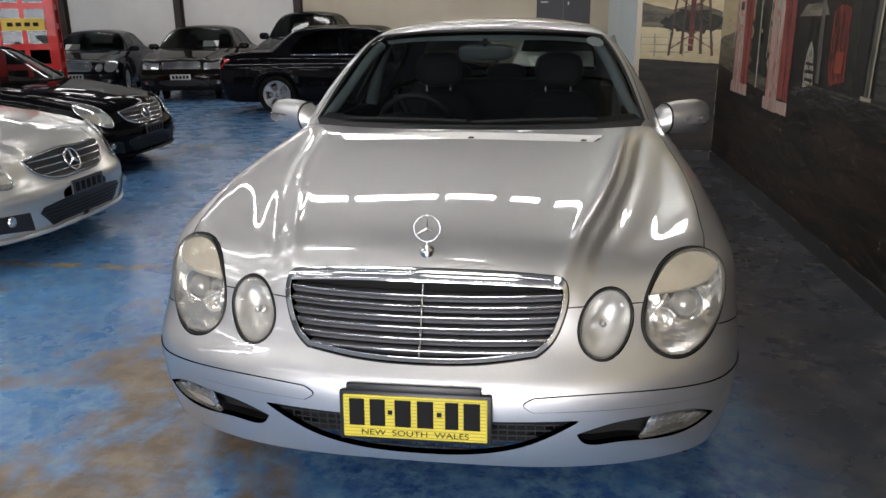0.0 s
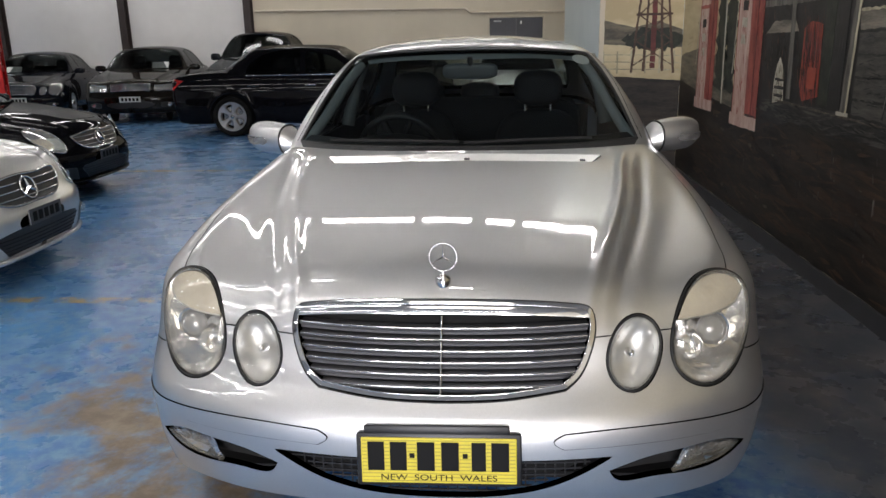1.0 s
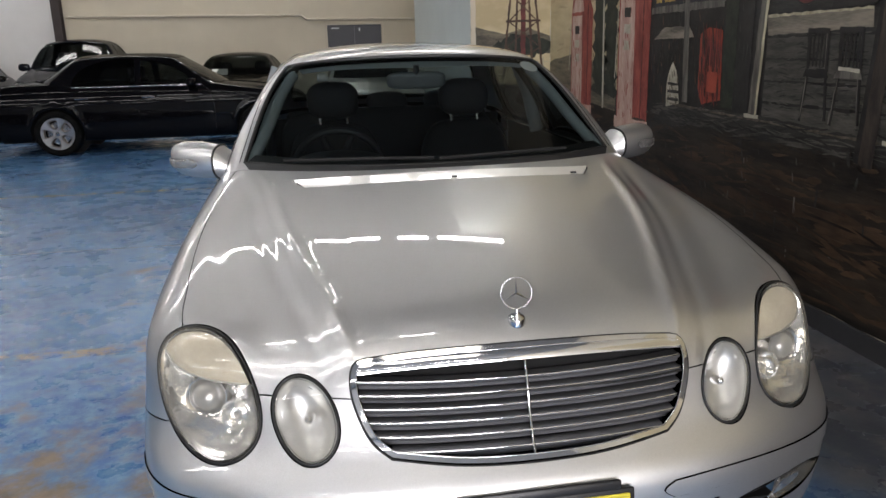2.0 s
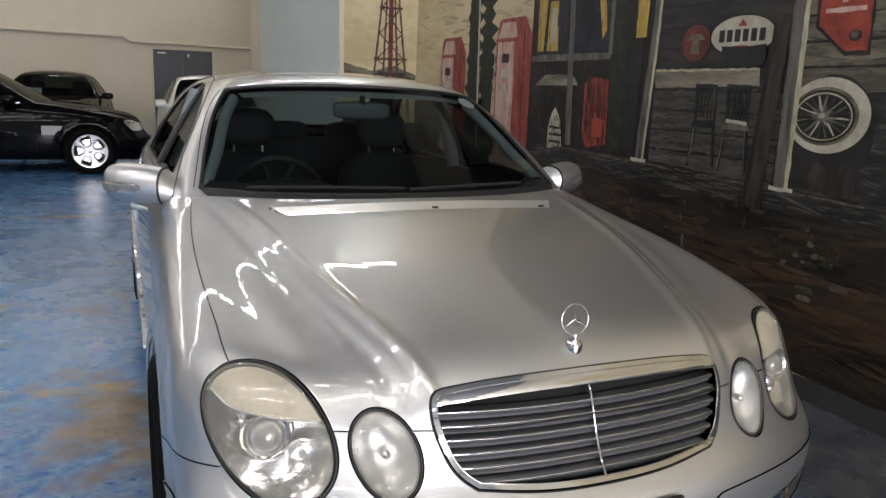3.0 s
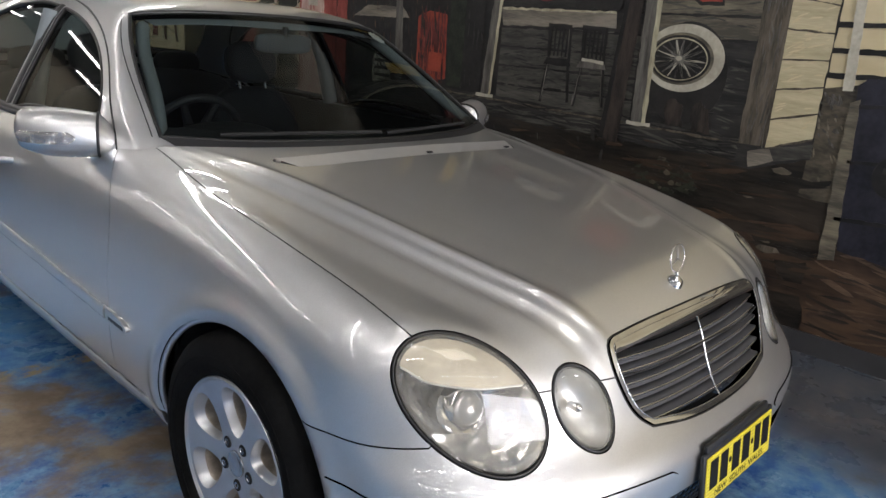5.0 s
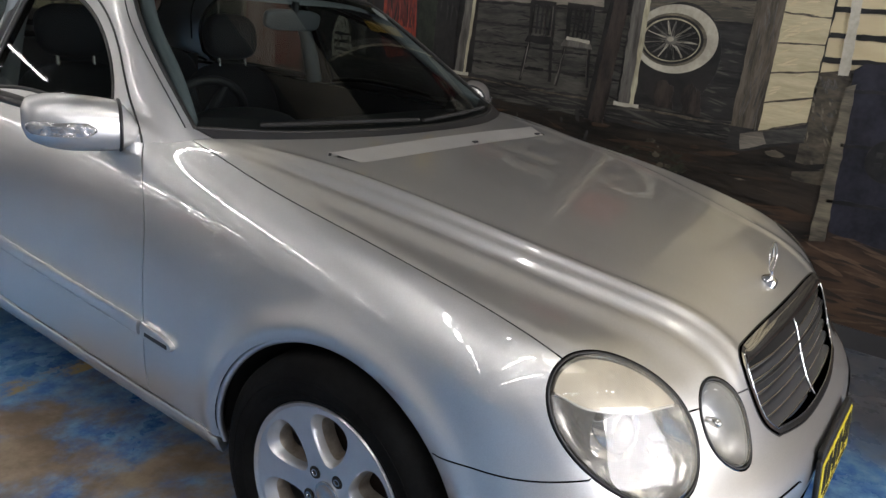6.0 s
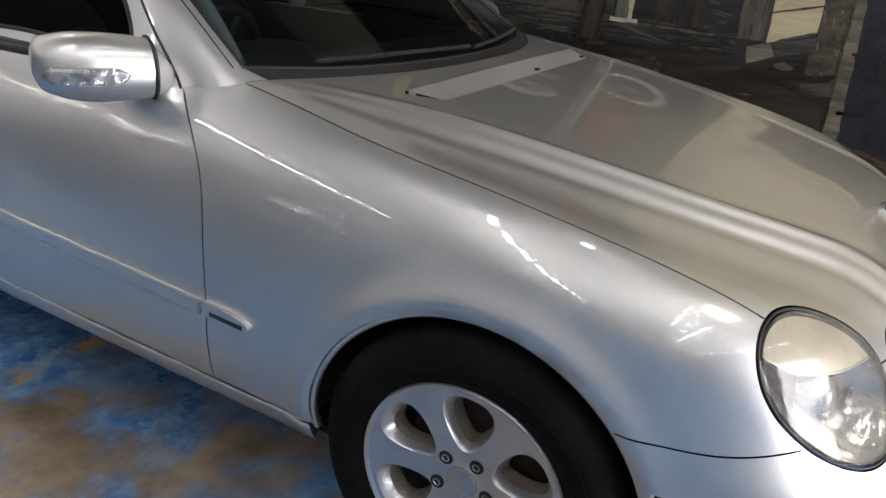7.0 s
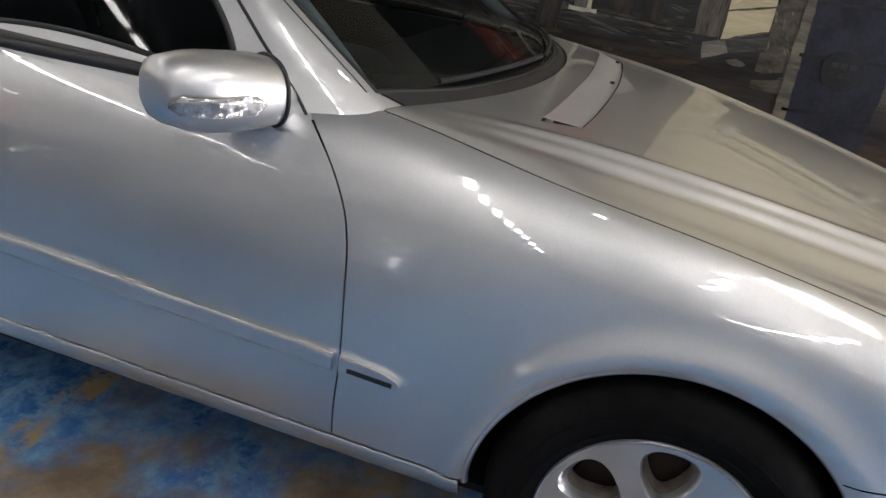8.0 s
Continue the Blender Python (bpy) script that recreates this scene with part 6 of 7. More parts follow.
        lamp_pair(car, oval((-0.335, -0.100), 0.105, 0.044, (0.577, -0.816)), LAMP_GLASS, "headlamp")
    elif nose == "classic":
        g = poly_nose(((-0.34, 0.715), (0.34, 0.715), (0.33, 0.60), (-0.33, 0.60)))
        lamp_pair(car, smooth_nose(((-0.42, 0.70), (-0.60, 0.705), (-0.72, 0.70), (-0.73, 0.61), (-0.60, 0.60), (-0.42, 0.605))), LAMP_GLASS, "headlamp")
    else:
        g = poly_nose(((-0.30, 0.72), (0.30, 0.72), (0.34, 0.62), (0.24, 0.36), (-0.24, 0.36), (-0.34, 0.62)))
        lamp_pair(car, smooth_nose(((-0.40, 0.69), (-0.62, 0.715), (-0.80, 0.72), (-0.77, 0.62), (-0.60, 0.60), (-0.42, 0.62))), LAMP_GLASS, "headlamp")
    gr = panel("grille", NOSE, g, [], 0.03, BLACK, car, "dark grille with bright bars", lift=0.004, lip=0.02)
    bead("grille_frame", NOSE, g, 0.010, CHROME, gr, lift=0.006)
    pts = NOSE.solid(g)
    z0, z1 = pts[:, 2].min(), pts[:, 2].max()
    for k in range(3 if nose == "sport" else 6):
        z = z0 + (z1 - z0) * (k + 1) / (4 if nose == "sport" else 7)
        run = [fr(x, z) + (0, -0.008, 0) for x in np.linspace(-0.40, 0.40, 33) if inside(NOSE.flat(fr(x, z))[None], g)[0]]
        if len(run) > 2:
            tube(bm := bmesh.new(), [tuple(p) for p in run], 0.007 if nose == "sport" else 0.004, 6)
            part("grille_bar", bm, CHROME, gr, smooth=True, angle=80)
    if nose == "sport":
        c = fr(0, 0.622)
        mm = pose(0, c[1] - 0.022, 0.622, -20)
        bm = bmesh.new()
        tube(bm, [mm @ Vector((0.075 * math.cos(a), 0, 0.075 * math.sin(a))) for a in np.linspace(0, 2 * math.pi, 40, endpoint=False)], 0.008, 8, True)
        ring = part("round_badge", bm, CHROME, gr, "round chrome badge on the grille", smooth=True, angle=80)
        for a in (90, 210, 330):
            u = Vector((math.cos(radians(a)), 0, math.sin(radians(a))))
            tube(bm := bmesh.new(), [mm @ Vector((0, 0, 0)), mm @ (u * 0.072)], [0.014, 0.003], 6)
            part("badge_arm", bm, CHROME, ring)
    sport = nose == "sport"
    low_in = poly_nose(((-0.44, 0.385), (0.44, 0.385), (0.47, 0.35), (0.36, 0.245), (-0.36, 0.245), (-0.47, 0.35))) if sport else smooth_nose(((-0.36, 0.395), (0, 0.41), (0.36, 0.395), (0.42, 0.36), (0.32, 0.305), (0, 0.295), (-0.32, 0.305), (-0.42, 0.36)))
    intake = panel("lower_intake", NOSE, low_in, [], 0.03, BLACK, car, lift=0.002, lip=0.012)
    if sport:
        # splitter lip below and a fine mesh in the opening
        bm = bmesh.new()
        tube(bm, [tuple(fr(x, 0.222) + (0, -0.012, 0)) for x in np.linspace(-0.74, 0.74, 31)], 0.016, 8)
        part("splitter", bm, paint, car, smooth=True, angle=80)
        for z in np.arange(0.262, 0.38, 0.024):
            run = [fr(x, z) + (0, -0.006, 0) for x in np.linspace(-0.46, 0.46, 31) if inside(NOSE.flat(fr(x, z))[None], low_in)[0]]
            if len(run) > 2:
                tube(bm := bmesh.new(), [tuple(p) for p in run], 0.003, 5)
                part("mesh_bar", bm, VOID, intake)
    for s in (False, True):
        duct = poly_nose(((-0.54, 0.375), (-0.78, 0.385), (-0.79, 0.285), (-0.50, 0.25))) if sport else smooth_nose(((-0.52, 0.385), (-0.66, 0.395), (-0.74, 0.36), (-0.66, 0.315), (-0.52, 0.310)))
        d = panel("side_duct", NOSE, duct, [], 0.03, BLACK, car, lift=0.003, lip=0.02, mirror=s)
        c = fr(-0.66 if not s else 0.66, 0.345)
        disc_on(c + (0, -0.012, 0), (0, -1, 0), [(0.034, 0.0), (0.030, 0.01), (0.001, 0.012)], LAMP_GLASS, d, "fog_lamp")
    c = fr(0, 0.46)
    pl = part("number_plate", box(bmesh.new(), -0.185, 0.185, -0.012, 0.0, -0.05, 0.05, bevel=0.003, m=pose(0, c[1] - 0.008, 0.455)), plate, car)
    for x in (-0.13, -0.065, 0.0, 0.065, 0.13):
        part("character_bar", box(bmesh.new(), x - 0.022, x + 0.022, -0.002, 0.0, -0.03, 0.03, m=pose(0, c[1] - 0.0205, 0.455)), INK, pl)
    if paper is not None:
        q = cw(paper, 1.05)
        sheet = tagged(part("price_sheet", box(bmesh.new(), -0.15, 0.15, -0.001, 0.001, -0.105, 0.105, m=m @ Matrix.Diagonal((*scale, 1)) @ Matrix.Translation(q + np.array((0, 0.02, -0.005))) @ pose(0, 0, 0, -58, 0, 4)), PAPER), "white printed sheet standing behind the windscreen", "paper sheet", "price sheets in car windscreens")
    return car


parked_car("convertible", "warm silver convertible with a wide barred grille and round badge", pose(-2.62, 2.75, 0, 0, 0, 93), SILVER_B, (0.97, 0.90, 0.93), "sport", False, PLATE_DARK)
parked_car("convertible", "gloss black convertible with its hood down", pose(-3.68, 5.55, 0, 0, 0, 92), BLACK_PAINT, (0.97, 0.88, 0.90), "sport", False, PLATE_DARK)
parked_car("saloon", "dark blue saloon with four oval headlamps", pose(-9.55, 13.0, 0, 0, 0, 16), NAVY_PAINT, (1.0, 0.85, 0.98), "oval", True, PLATE_PALE, -0.35)
parked_car("saloon", "dark stately saloon with a bright square grille", pose(-6.95, 12.5, 0, 0, 0, 11), BROWN_PAINT, (1.06, 0.90, 1.03), "classic", True, PLATE_PALE, 0.30)
parked_car("saloon", "gloss black saloon on five-spoke alloy wheels", pose(-0.47, 11.25, 0, 0, 0, 91), BLACK_PAINT, (1.02, 1.0, 1.0), "ringed", True)
parked_car("off_roader", "tall dark off-road car near the back wall", pose(-5.1, 13.6, 0, 0, 0, 0), NAVY_PAINT, (1.05, 0.65, 1.22), "classic", True)
parked_car("saloon", "dark brown saloon with a sheet behind its windscreen", pose(-2.1, 12.9, 0, 0, 0, -4), BROWN_PAINT, (1.0, 0.80, 0.99), "classic", True, PLATE_PALE, -0.30)
parked_car("off_roader", "pale silver off-road car parked behind the sedan", pose(0.36, 8.95, 0, 0, 0, 0), WHITE_PAINT, (0.82, 0.85, 1.0), "ringed", True)

# red telephone box
def phone_box(m):
    b = thing("telephone_box", "red glazed telephone box with a yellow sign band", "telephone box", m)
    w, h = 0.46, 2.45
    part("plinth", boxes((-w, w, -w, w, 0, 0.16), bevel=0.01), RED, b)
    for x in (-1, 1):
        for y in (-1, 1):
            part("corner_post", boxes((min(x * w, x * (w - 0.14)), max(x * w, x * (w - 0.14)), min(y * w, y * (w - 0.09)), max(y * w, y * (w - 0.09)), 0.16, 2.1), bevel=0.008), RED, b)
    part("roof_block", boxes((-w - 0.02, w + 0.02, -w - 0.02, w + 0.02, 2.1, 2.38), bevel=0.02), RED, b)
    bm = bmesh.new()
    soft_block(bm, w, w, 0.12, Matrix.Translation((0, 0, 2.38)), 3)
    part("roof_dome", bm, RED, b, smooth=True, angle=80)
    for k, (nx, ny) in enumerate(((0, -1), (1, 0), (0, 1), (-1, 0))):
        turn = Matrix.Rotation(math.atan2(nx, -ny), 4, "Z")
        side = new("glazed_side")
        side.parent = b
        side.matrix_local = turn
        inn = w - 0.09
        for z in np.linspace(0.20, 2.06, 7):
            part("glazing_bar", boxes((-inn, inn, -w + 0.02, -w + 0.06, z - 0.045, z + 0.045)), RED, side)
        for x in (0.0,):
            part("glazing_bar", boxes((x - 0.035, x + 0.035, -w + 0.022, -w + 0.058, 0.22, 2.05)), RED, side)
        part("pane", boxes((-inn, inn, -w + 0.038, -w + 0.042, 0.2, 2.06)), DARK_GLASS, side)
        part("sign_band", boxes((-inn + 0.03, inn - 0.03, -w - 0.026, -w - 0.021, 2.15, 2.30)), PAPER, side)
    part("sign_board", boxes((-0.30, 0.30, -w - 0.012, -w + 0.0, 1.38, 1.56)), mat("yellow_sign", (0.62, 0.42, 0.04), 0.5, var=0.1), b, "yellow sign board")
    for x in (-0.18, -0.06, 0.06, 0.18):
        part("lettering_bar", boxes((x - 0.04, x + 0.04, -w - 0.016, -w - 0.0122, 1.44, 1.50)), INK, b)


phone_box(pose(-8.15, 9.9, 0, 0, 0, 30))


# ---- the painted wall ----
def oil(name, colour, second, scale=5.0, stretch=(1, 1, 1), rough=0.52):
    """Wall paint laid on with a dry brush, light over dark."""
    m = mat(name, colour, rough, second=second, scale=scale, stretch=stretch, bump=0.05, bump_scale=40, spec=0.35, detail=9.0)
    for nd in m.node_tree.nodes:
        if nd.bl_idname == "ShaderNodeValToRGB":
            nd.color_ramp.elements[0].position, nd.color_ramp.elements[1].position = 0.56, 0.90
    return m


SKY = oil("mural_sky", (0.64, 0.55, 0.35), (0.46, 0.375, 0.22), 1.4, (1, 0.5, 1.6))
EARTH = oil("mural_earth", (0.037, 0.028, 0.020), (0.007, 0.006, 0.005), 3.0, (1, 0.5, 4))
SOIL = oil("mural_brown_soil", (0.072, 0.043, 0.025), (0.016, 0.010, 0.007), 2.6, (1, 0.6, 3))
DARKBOARD = oil("mural_dark_board", (0.035, 0.033, 0.030), (0.010, 0.010, 0.010), 6, (1, 0.6, 4))
TANBOARD = oil("mural_tan_board", (0.180, 0.156, 0.108), (0.060, 0.054, 0.042), 5, (1, 0.7, 5))
CLAP = oil("mural_cream_board", (0.52, 0.455, 0.29), (0.38, 0.325, 0.20), 6, (1, 0.6, 5))
TIMBER = oil("mural_grey_timber", (0.150, 0.142, 0.122), (0.050, 0.045, 0.040), 7, (1, 4, 0.5))
BROWNPOST = oil("mural_brown_post", (0.125, 0.105, 0.078), (0.035, 0.028, 0.020), 8, (1, 4, 0.5))
LITPOST = oil("mural_pale_post", (0.52, 0.48, 0.33), (0.26, 0.235, 0.16), 7, (1, 3, 0.6))
SHADE = oil("mural_black_shade", (0.022, 0.020, 0.019), (0.006, 0.006, 0.006), 4)
PUMPRED = oil("mural_pump_red", (0.36, 0.085, 0.065), (0.17, 0.03, 0.024), 6, (1, 2, 0.6))
PUMPPALE = oil("mural_pump_pale", (0.56, 0.43, 0.36), (0.38, 0.22, 0.18), 6, (1, 2, 0.6))
REDSIGN = oil("mural_sign_red", (0.30, 0.055, 0.030), (0.17, 0.026, 0.016), 6)
DULLRED = oil("mural_dull_red", (0.154, 0.035, 0.032), (0.070, 0.017, 0.014), 8)
OFFWHITE = oil("mural_off_white", (0.50, 0.47, 0.38), (0.32, 0.295, 0.23), 8)
TREE = oil("mural_dark_green", (0.025, 0.032, 0.020), (0.007, 0.010, 0.007), 12)
YELLOW = oil("mural_yellow", (0.480, 0.336, 0.080), (0.288, 0.192, 0.040), 8, (1, 3, 0.6))
BLUEDARK = oil("mural_night_blue", (0.022, 0.022, 0.033), (0.006, 0.006, 0.010), 7)
IRON = oil("mural_iron_brown", (0.10, 0.055, 0.035), (0.04, 0.022, 0.016), 9)
GREYGREEN = oil("mural_grey_scrub", (0.105, 0.088, 0.062), (0.026, 0.023, 0.017), 6, (1, 0.8, 2))
BUSHCOL = oil("mural_scrub_green", (0.034, 0.038, 0.024), (0.014, 0.015, 0.010), 22)

GREYBOARD = oil("mural_grey_board", (0.082, 0.078, 0.066), (0.028, 0.027, 0.024), 6, (1, 0.6, 4))
TANSKY = oil("mural_tan_cloud", (0.50, 0.41, 0.25), (0.36, 0.29, 0.17), 3)
SMEAR = oil("mural_brown_smear", (0.115, 0.075, 0.048), (0.04, 0.025, 0.017), 7, (1, 0.5, 3))
BEAM = oil("mural_grey_beam", (0.24, 0.21, 0.165), (0.09, 0.08, 0.065), 6, (1, 0.5, 4))
CARVED = oil("mural_dark_carving", (0.045, 0.034, 0.027), (0.012, 0.010, 0.009), 9, (1, 3, 0.6))

EAST = Matrix(((0, 0, -1, WALL_X), (1, 0, 0, 0), (0, 1, 0, 0), (0, 0, 0, 1)))
NIB = Matrix(((1, 0, 0, 0), (0, 0, -1, 6.4), (0, 1, 0, 0), (0, 0, 0, 1)))
mural = thing("mural", "hand-painted mural of an old roadside filling station on the wall", "mural")


def daub(name, pts, layer, material, plane=EAST, label=""):
    """One painted field, laid as a thin coat over those beneath it, its straight edges drawn by hand."""
    if len(pts) < 15:
        rnd = random.Random(len(bpy.data.meshes))
        out = []
        for (a, b), (c, d) in zip(pts, pts[1:] + pts[:1]):
            n = max(1, min(60, int(math.hypot(c - a, d - b) / 0.035)))
            for k in range(n):
                w = 0.0035 if k else 0.0
                out.append((a + (c - a) * k / n + rnd.uniform(-w, w), b + (d - b) * k / n + rnd.uniform(-w, w)))
        pts = out
    bm = bmesh.new()
    prism(bm, pts, 0.0016, plane @ Matrix.Translation((0, 0, 0.001 + 0.0017 * layer)))
    return part(name, bm, material, mural, label)


def rect(a0, a1, z0, z1):
    return [(a0, z0), (a1, z0), (a1, z1), (a0, z1)]


def rough_edge(pts, amount, n=6, seed=1):
    """A hand-drawn outline: each side broken and wavering."""
    rnd = random.Random(seed)
    out = []
    for (a, b), (c, d) in zip(pts, pts[1:] + pts[:1]):
        for k in range(n):
            t = k / n
            out.append((a + (c - a) * t + rnd.uniform(-amount, amount), b + (d - b) * t + rnd.uniform(-amount, amount)))
    return out


def brush_field(name, y0, y1, z0, z1, count, long, thick, slant, layer, material, seed, plane=EAST):
    """Many dry brush marks of one colour over a field, in one mesh."""
    rnd = random.Random(seed)
    bm = bmesh.new()
    for k in range(count):
        y, z = rnd.uniform(y0, y1), rnd.uniform(z0, z1)
        l, t, a = long * rnd.uniform(0.4, 1.2), thick * rnd.uniform(0.4, 1.3), slant + rnd.uniform(-0.25, 0.25)
        u, v = (math.cos(a) * l / 2, math.sin(a) * l / 2), (-math.sin(a) * t / 2, math.cos(a) * t / 2)
        ring = [(-1, rnd.uniform(-0.3, 0.3)), (-0.6, -rnd.uniform(0.5, 1)), (0.1, -rnd.uniform(0.6, 1)), (0.7, -rnd.uniform(0.3, 0.8)), (1, rnd.uniform(-0.3, 0.3)), (0.5, rnd.uniform(0.4, 1)), (-0.2, rnd.uniform(0.6, 1)), (-0.7, rnd.uniform(0.3, 0.8))]
        pts = [(min(max(y + u[0] * p + v[0] * q, y0), y1), z + u[1] * p + v[1] * q) for p, q in ring]
        prism(bm, pts, 0.0005, plane @ Matrix.Translation((0, 0, 0.001 + 0.0017 * layer + 0.0016 * k / count)))
    return tagged(part(name, bm, material, mural), kind="stuff")


def stroke(name, a, b, width, layer, material, plane=EAST, end=None):
    (x0, y0), (x1, y1) = a, b
    l = math.hypot(x1 - x0, y1 - y0)
    nx, ny = -(y1 - y0) / l * width / 2, (x1 - x0) / l * width / 2
    k = 1 if end is None else end / width
    return daub(name, [(x0 - nx, y0 - ny), (x1 - nx * k, y1 - ny * k), (x1 + nx * k, y1 + ny * k), (x0 + nx, y0 + ny)], layer, material, plane)


daub("painted_sky", rect(-3.2, 6.397, 0.10, 3.3), 0, SKY)
daub("painted_ground", [(-3.2, 0.10), (6.397, 0.10), (6.397, 1.00), (5.9, 0.98), (5.2, 0.97), (4.2, 1.0), (3.0, 1.0), (0.9, 1.0), (0.3, 0.96), (-3.2, 0.95)], 1, EARTH)
daub("painted_scrub", rough_edge([(-3.2, 0.80), (0.62, 0.72), (0.62, 1.24), (-0.6, 1.36), (-3.2, 1.30)], 0.02, 6, 3), 2, GREYGREEN)
daub("painted_hill", rough_edge([(4.6, 0.84), (6.39, 0.98), (6.39, 1.22), (5.6, 1.30), (4.6, 1.18)], 0.012, 5, 8), 2, TANBOARD)
for k in range(16):
    rnd = random.Random(40 + k)
    y, z = rnd.uniform(0.7, 4.6), rnd.uniform(0.16, 0.72)
    stroke("rut_stroke", (y, z), (y + rnd.uniform(0.3, 0.9), z + rnd.uniform(0.0, 0.05)), rnd.uniform(0.012, 0.035), 2.1 + 0.05 * k, rnd.choice((SOIL, EARTH, SOIL)), end=0.004)
for k in range(9):
    rnd = random.Random(90 + k)
    y, z = rnd.uniform(1.6, 4.4), rnd.uniform(0.30, 0.72)
    stroke("gleam_stroke", (y, z), (y + rnd.uniform(-0.01, 0.01), z - rnd.uniform(0.04, 0.13)), 0.010, 3.1 + 0.05 * k, TIMBER, end=0.004)
for k in range(70):
    rnd = random.Random(500 + k)
    y, z, w = rnd.uniform(0.65, 5.2), rnd.uniform(0.15, 0.90), rnd.uniform(0.012, 0.06)
    daub("earth_dab", rough_edge(ellipse(y, z, w, w * rnd.uniform(0.12, 0.35), 8), 0.005, 1, k), 4.1 + 0.04 * k, rnd.choice((SOIL, SOIL, GREYGREEN, BROWNPOST)))
daub("painted_bank", rough_edge([(-3.2, 0.10), (0.50, 0.10), (0.54, 0.44), (0.42, 0.54), (-0.4, 0.60), (-3.2, 0.55)], 0.012, 7, 5), 3, SOIL)
daub("painted_road_edge", rough_edge([(0.56, 0.30), (3.4, 0.52), (3.4, 0.60), (0.9, 0.55)], 0.015, 8, 6), 2, SOIL)

# the station's front
daub("station_wall", rect(0.61, 3.98, 0.90, 3.3), 2, SHADE)
for k in range(20):
    z = 0.95 + 0.112 * k
    if z < 1.55 or z > 1.75:
        daub("weatherboard", [(0.95, z + 0.006), (1.48, z + 0.002), (1.48, z + 0.102), (0.95, z + 0.106)], 3, DARKBOARD if k < 4 else TANBOARD if k < 9 else DARKBOARD)
    else:
        daub("weatherboard", [(0.95, z + 0.006), (1.48, z + 0.002), (1.48, z + 0.102), (0.95, z + 0.106)], 3, TANBOARD)
    daub("weatherboard", [(1.56, z + 0.004), (2.50, z), (2.50, z + 0.100), (1.56, z + 0.104)], 3, GREYBOARD if k < 4 else DARKBOARD)
daub("porch_deck", [(0.61, 0.995), (0.61, 0.90), (0.88, 0.81), (1.67, 0.845), (3.3, 0.865), (4.05, 0.72), (4.02, 0.80), (3.6, 0.975), (2.6, 0.985), (1.67, 0.955), (0.94, 0.925)], 3.4, DARKBOARD)
daub("porch_edge", [(0.77, 0.868), (0.883, 0.82), (0.898, 0.895), (0.80, 0.925)], 5, BEAM)
daub("porch_side", [(0.61, 0.905), (0.77, 0.865), (0.80, 0.925), (0.61, 0.97)], 4.8, GREYBOARD)
stroke("porch_board", (0.95, 0.925), (3.6, 0.978), 0.012, 5, BROWNPOST)
stroke("porch_board", (0.95, 0.872), (3.5, 0.905), 0.010, 5, SHADE)
# clapboard end wall
for k in range(17):
    zr, zl = 0.990 + 0.1165 * k, 0.919 + 0.137 * k
    daub("clapboard", [(0.617, zr + 0.004), (0.820, zl + 0.004), (0.820, zl + 0.137), (0.617, zr + 0.1165)], 4, CLAP)
    stroke("board_shadow", (0.617, zr), (0.820, zl), 0.007, 5, BROWNPOST)
daub("corner_post", [(0.822, 0.93), (0.952, 0.925), (0.93, 3.3), (0.818, 3.3)], 5, BROWNPOST)
daub("porch_post", [(1.462, 0.945), (1.545, 0.945), (1.575, 3.3), (1.470, 3.3)], 7, TIMBER)
daub("post_light", [(1.458, 0.945), (1.482, 0.945), (1.498, 3.3), (1.468, 3.3)], 8, LITPOST)
daub("post_foot", rect(1.43, 1.57, 0.935, 0.955), 8, OFFWHITE)
daub("porch_post", [(2.545, 0.975), (2.625, 0.975), (2.555, 1.80), (2.535, 3.3), (2.455, 3.3), (2.495, 1.72)], 6, TIMBER)
daub("post_light", [(2.545, 0.975), (2.560, 0.975), (2.515, 1.72), (2.470, 3.3), (2.452, 3.3), (2.492, 1.72)], 7, LITPOST)
daub("post_foot", rect(2.52, 2.66, 0.965, 0.985), 7, OFFWHITE)
daub("porch_post", [(3.35, 1.0), (3.42, 1.0), (3.46, 1.95), (3.50, 3.3), (3.42, 3.3), (3.40, 1.9)], 6, TIMBER)
daub("doorway", rect(2.64, 2.94, 0.98, 3.3), 4, SHADE)
daub("door_leaf", rect(2.80, 2.93, 1.0, 3.2), 5, TREE)
daub("lit_window", rect(2.615, 2.715, 1.69, 2.2), 5, YELLOW)
stroke("carved_post", (1.67, 0.83), (1.60, 1.75), 0.115, 9, CARVED, end=0.09)
stroke("post_shadow", (1.715, 0.84), (1.645, 1.70), 0.03, 10, SHADE, end=0.02)
# shop window with curtains, oil cabinet, bottle display
daub("shop_window", rect(3.47, 3.90, 1.60, 2.3), 4, BLUEDARK)
daub("curtain", [(3.80, 1.64), (3.88, 1.64), (3.89, 2.3), (3.74, 2.3)], 5, YELLOW)
daub("curtain", [(3.60, 1.64), (3.75, 1.64), (3.73, 1.98), (3.62, 1.98)], 5, YELLOW)
daub("window_card", rect(3.63, 3.70, 1.70, 1.934), 6, OFFWHITE)
daub("window_sill", rect(2.96, 3.95, 1.57, 1.615), 5, TIMBER)
daub("shop_window", rect(2.97, 3.40, 1.62, 2.3), 4, BLUEDARK)
daub("curtain", [(3.02, 1.75), (3.06, 1.70), (3.20, 2.3), (3.10, 2.3)], 5, YELLOW)
daub("window_frame", rect(2.945, 2.985, 1.60, 2.3), 5, TIMBER)
daub("hood_panel", [(3.31, 1.405), (3.89, 1.40), (3.74, 1.475), (3.38, 1.475)], 5, BEAM)
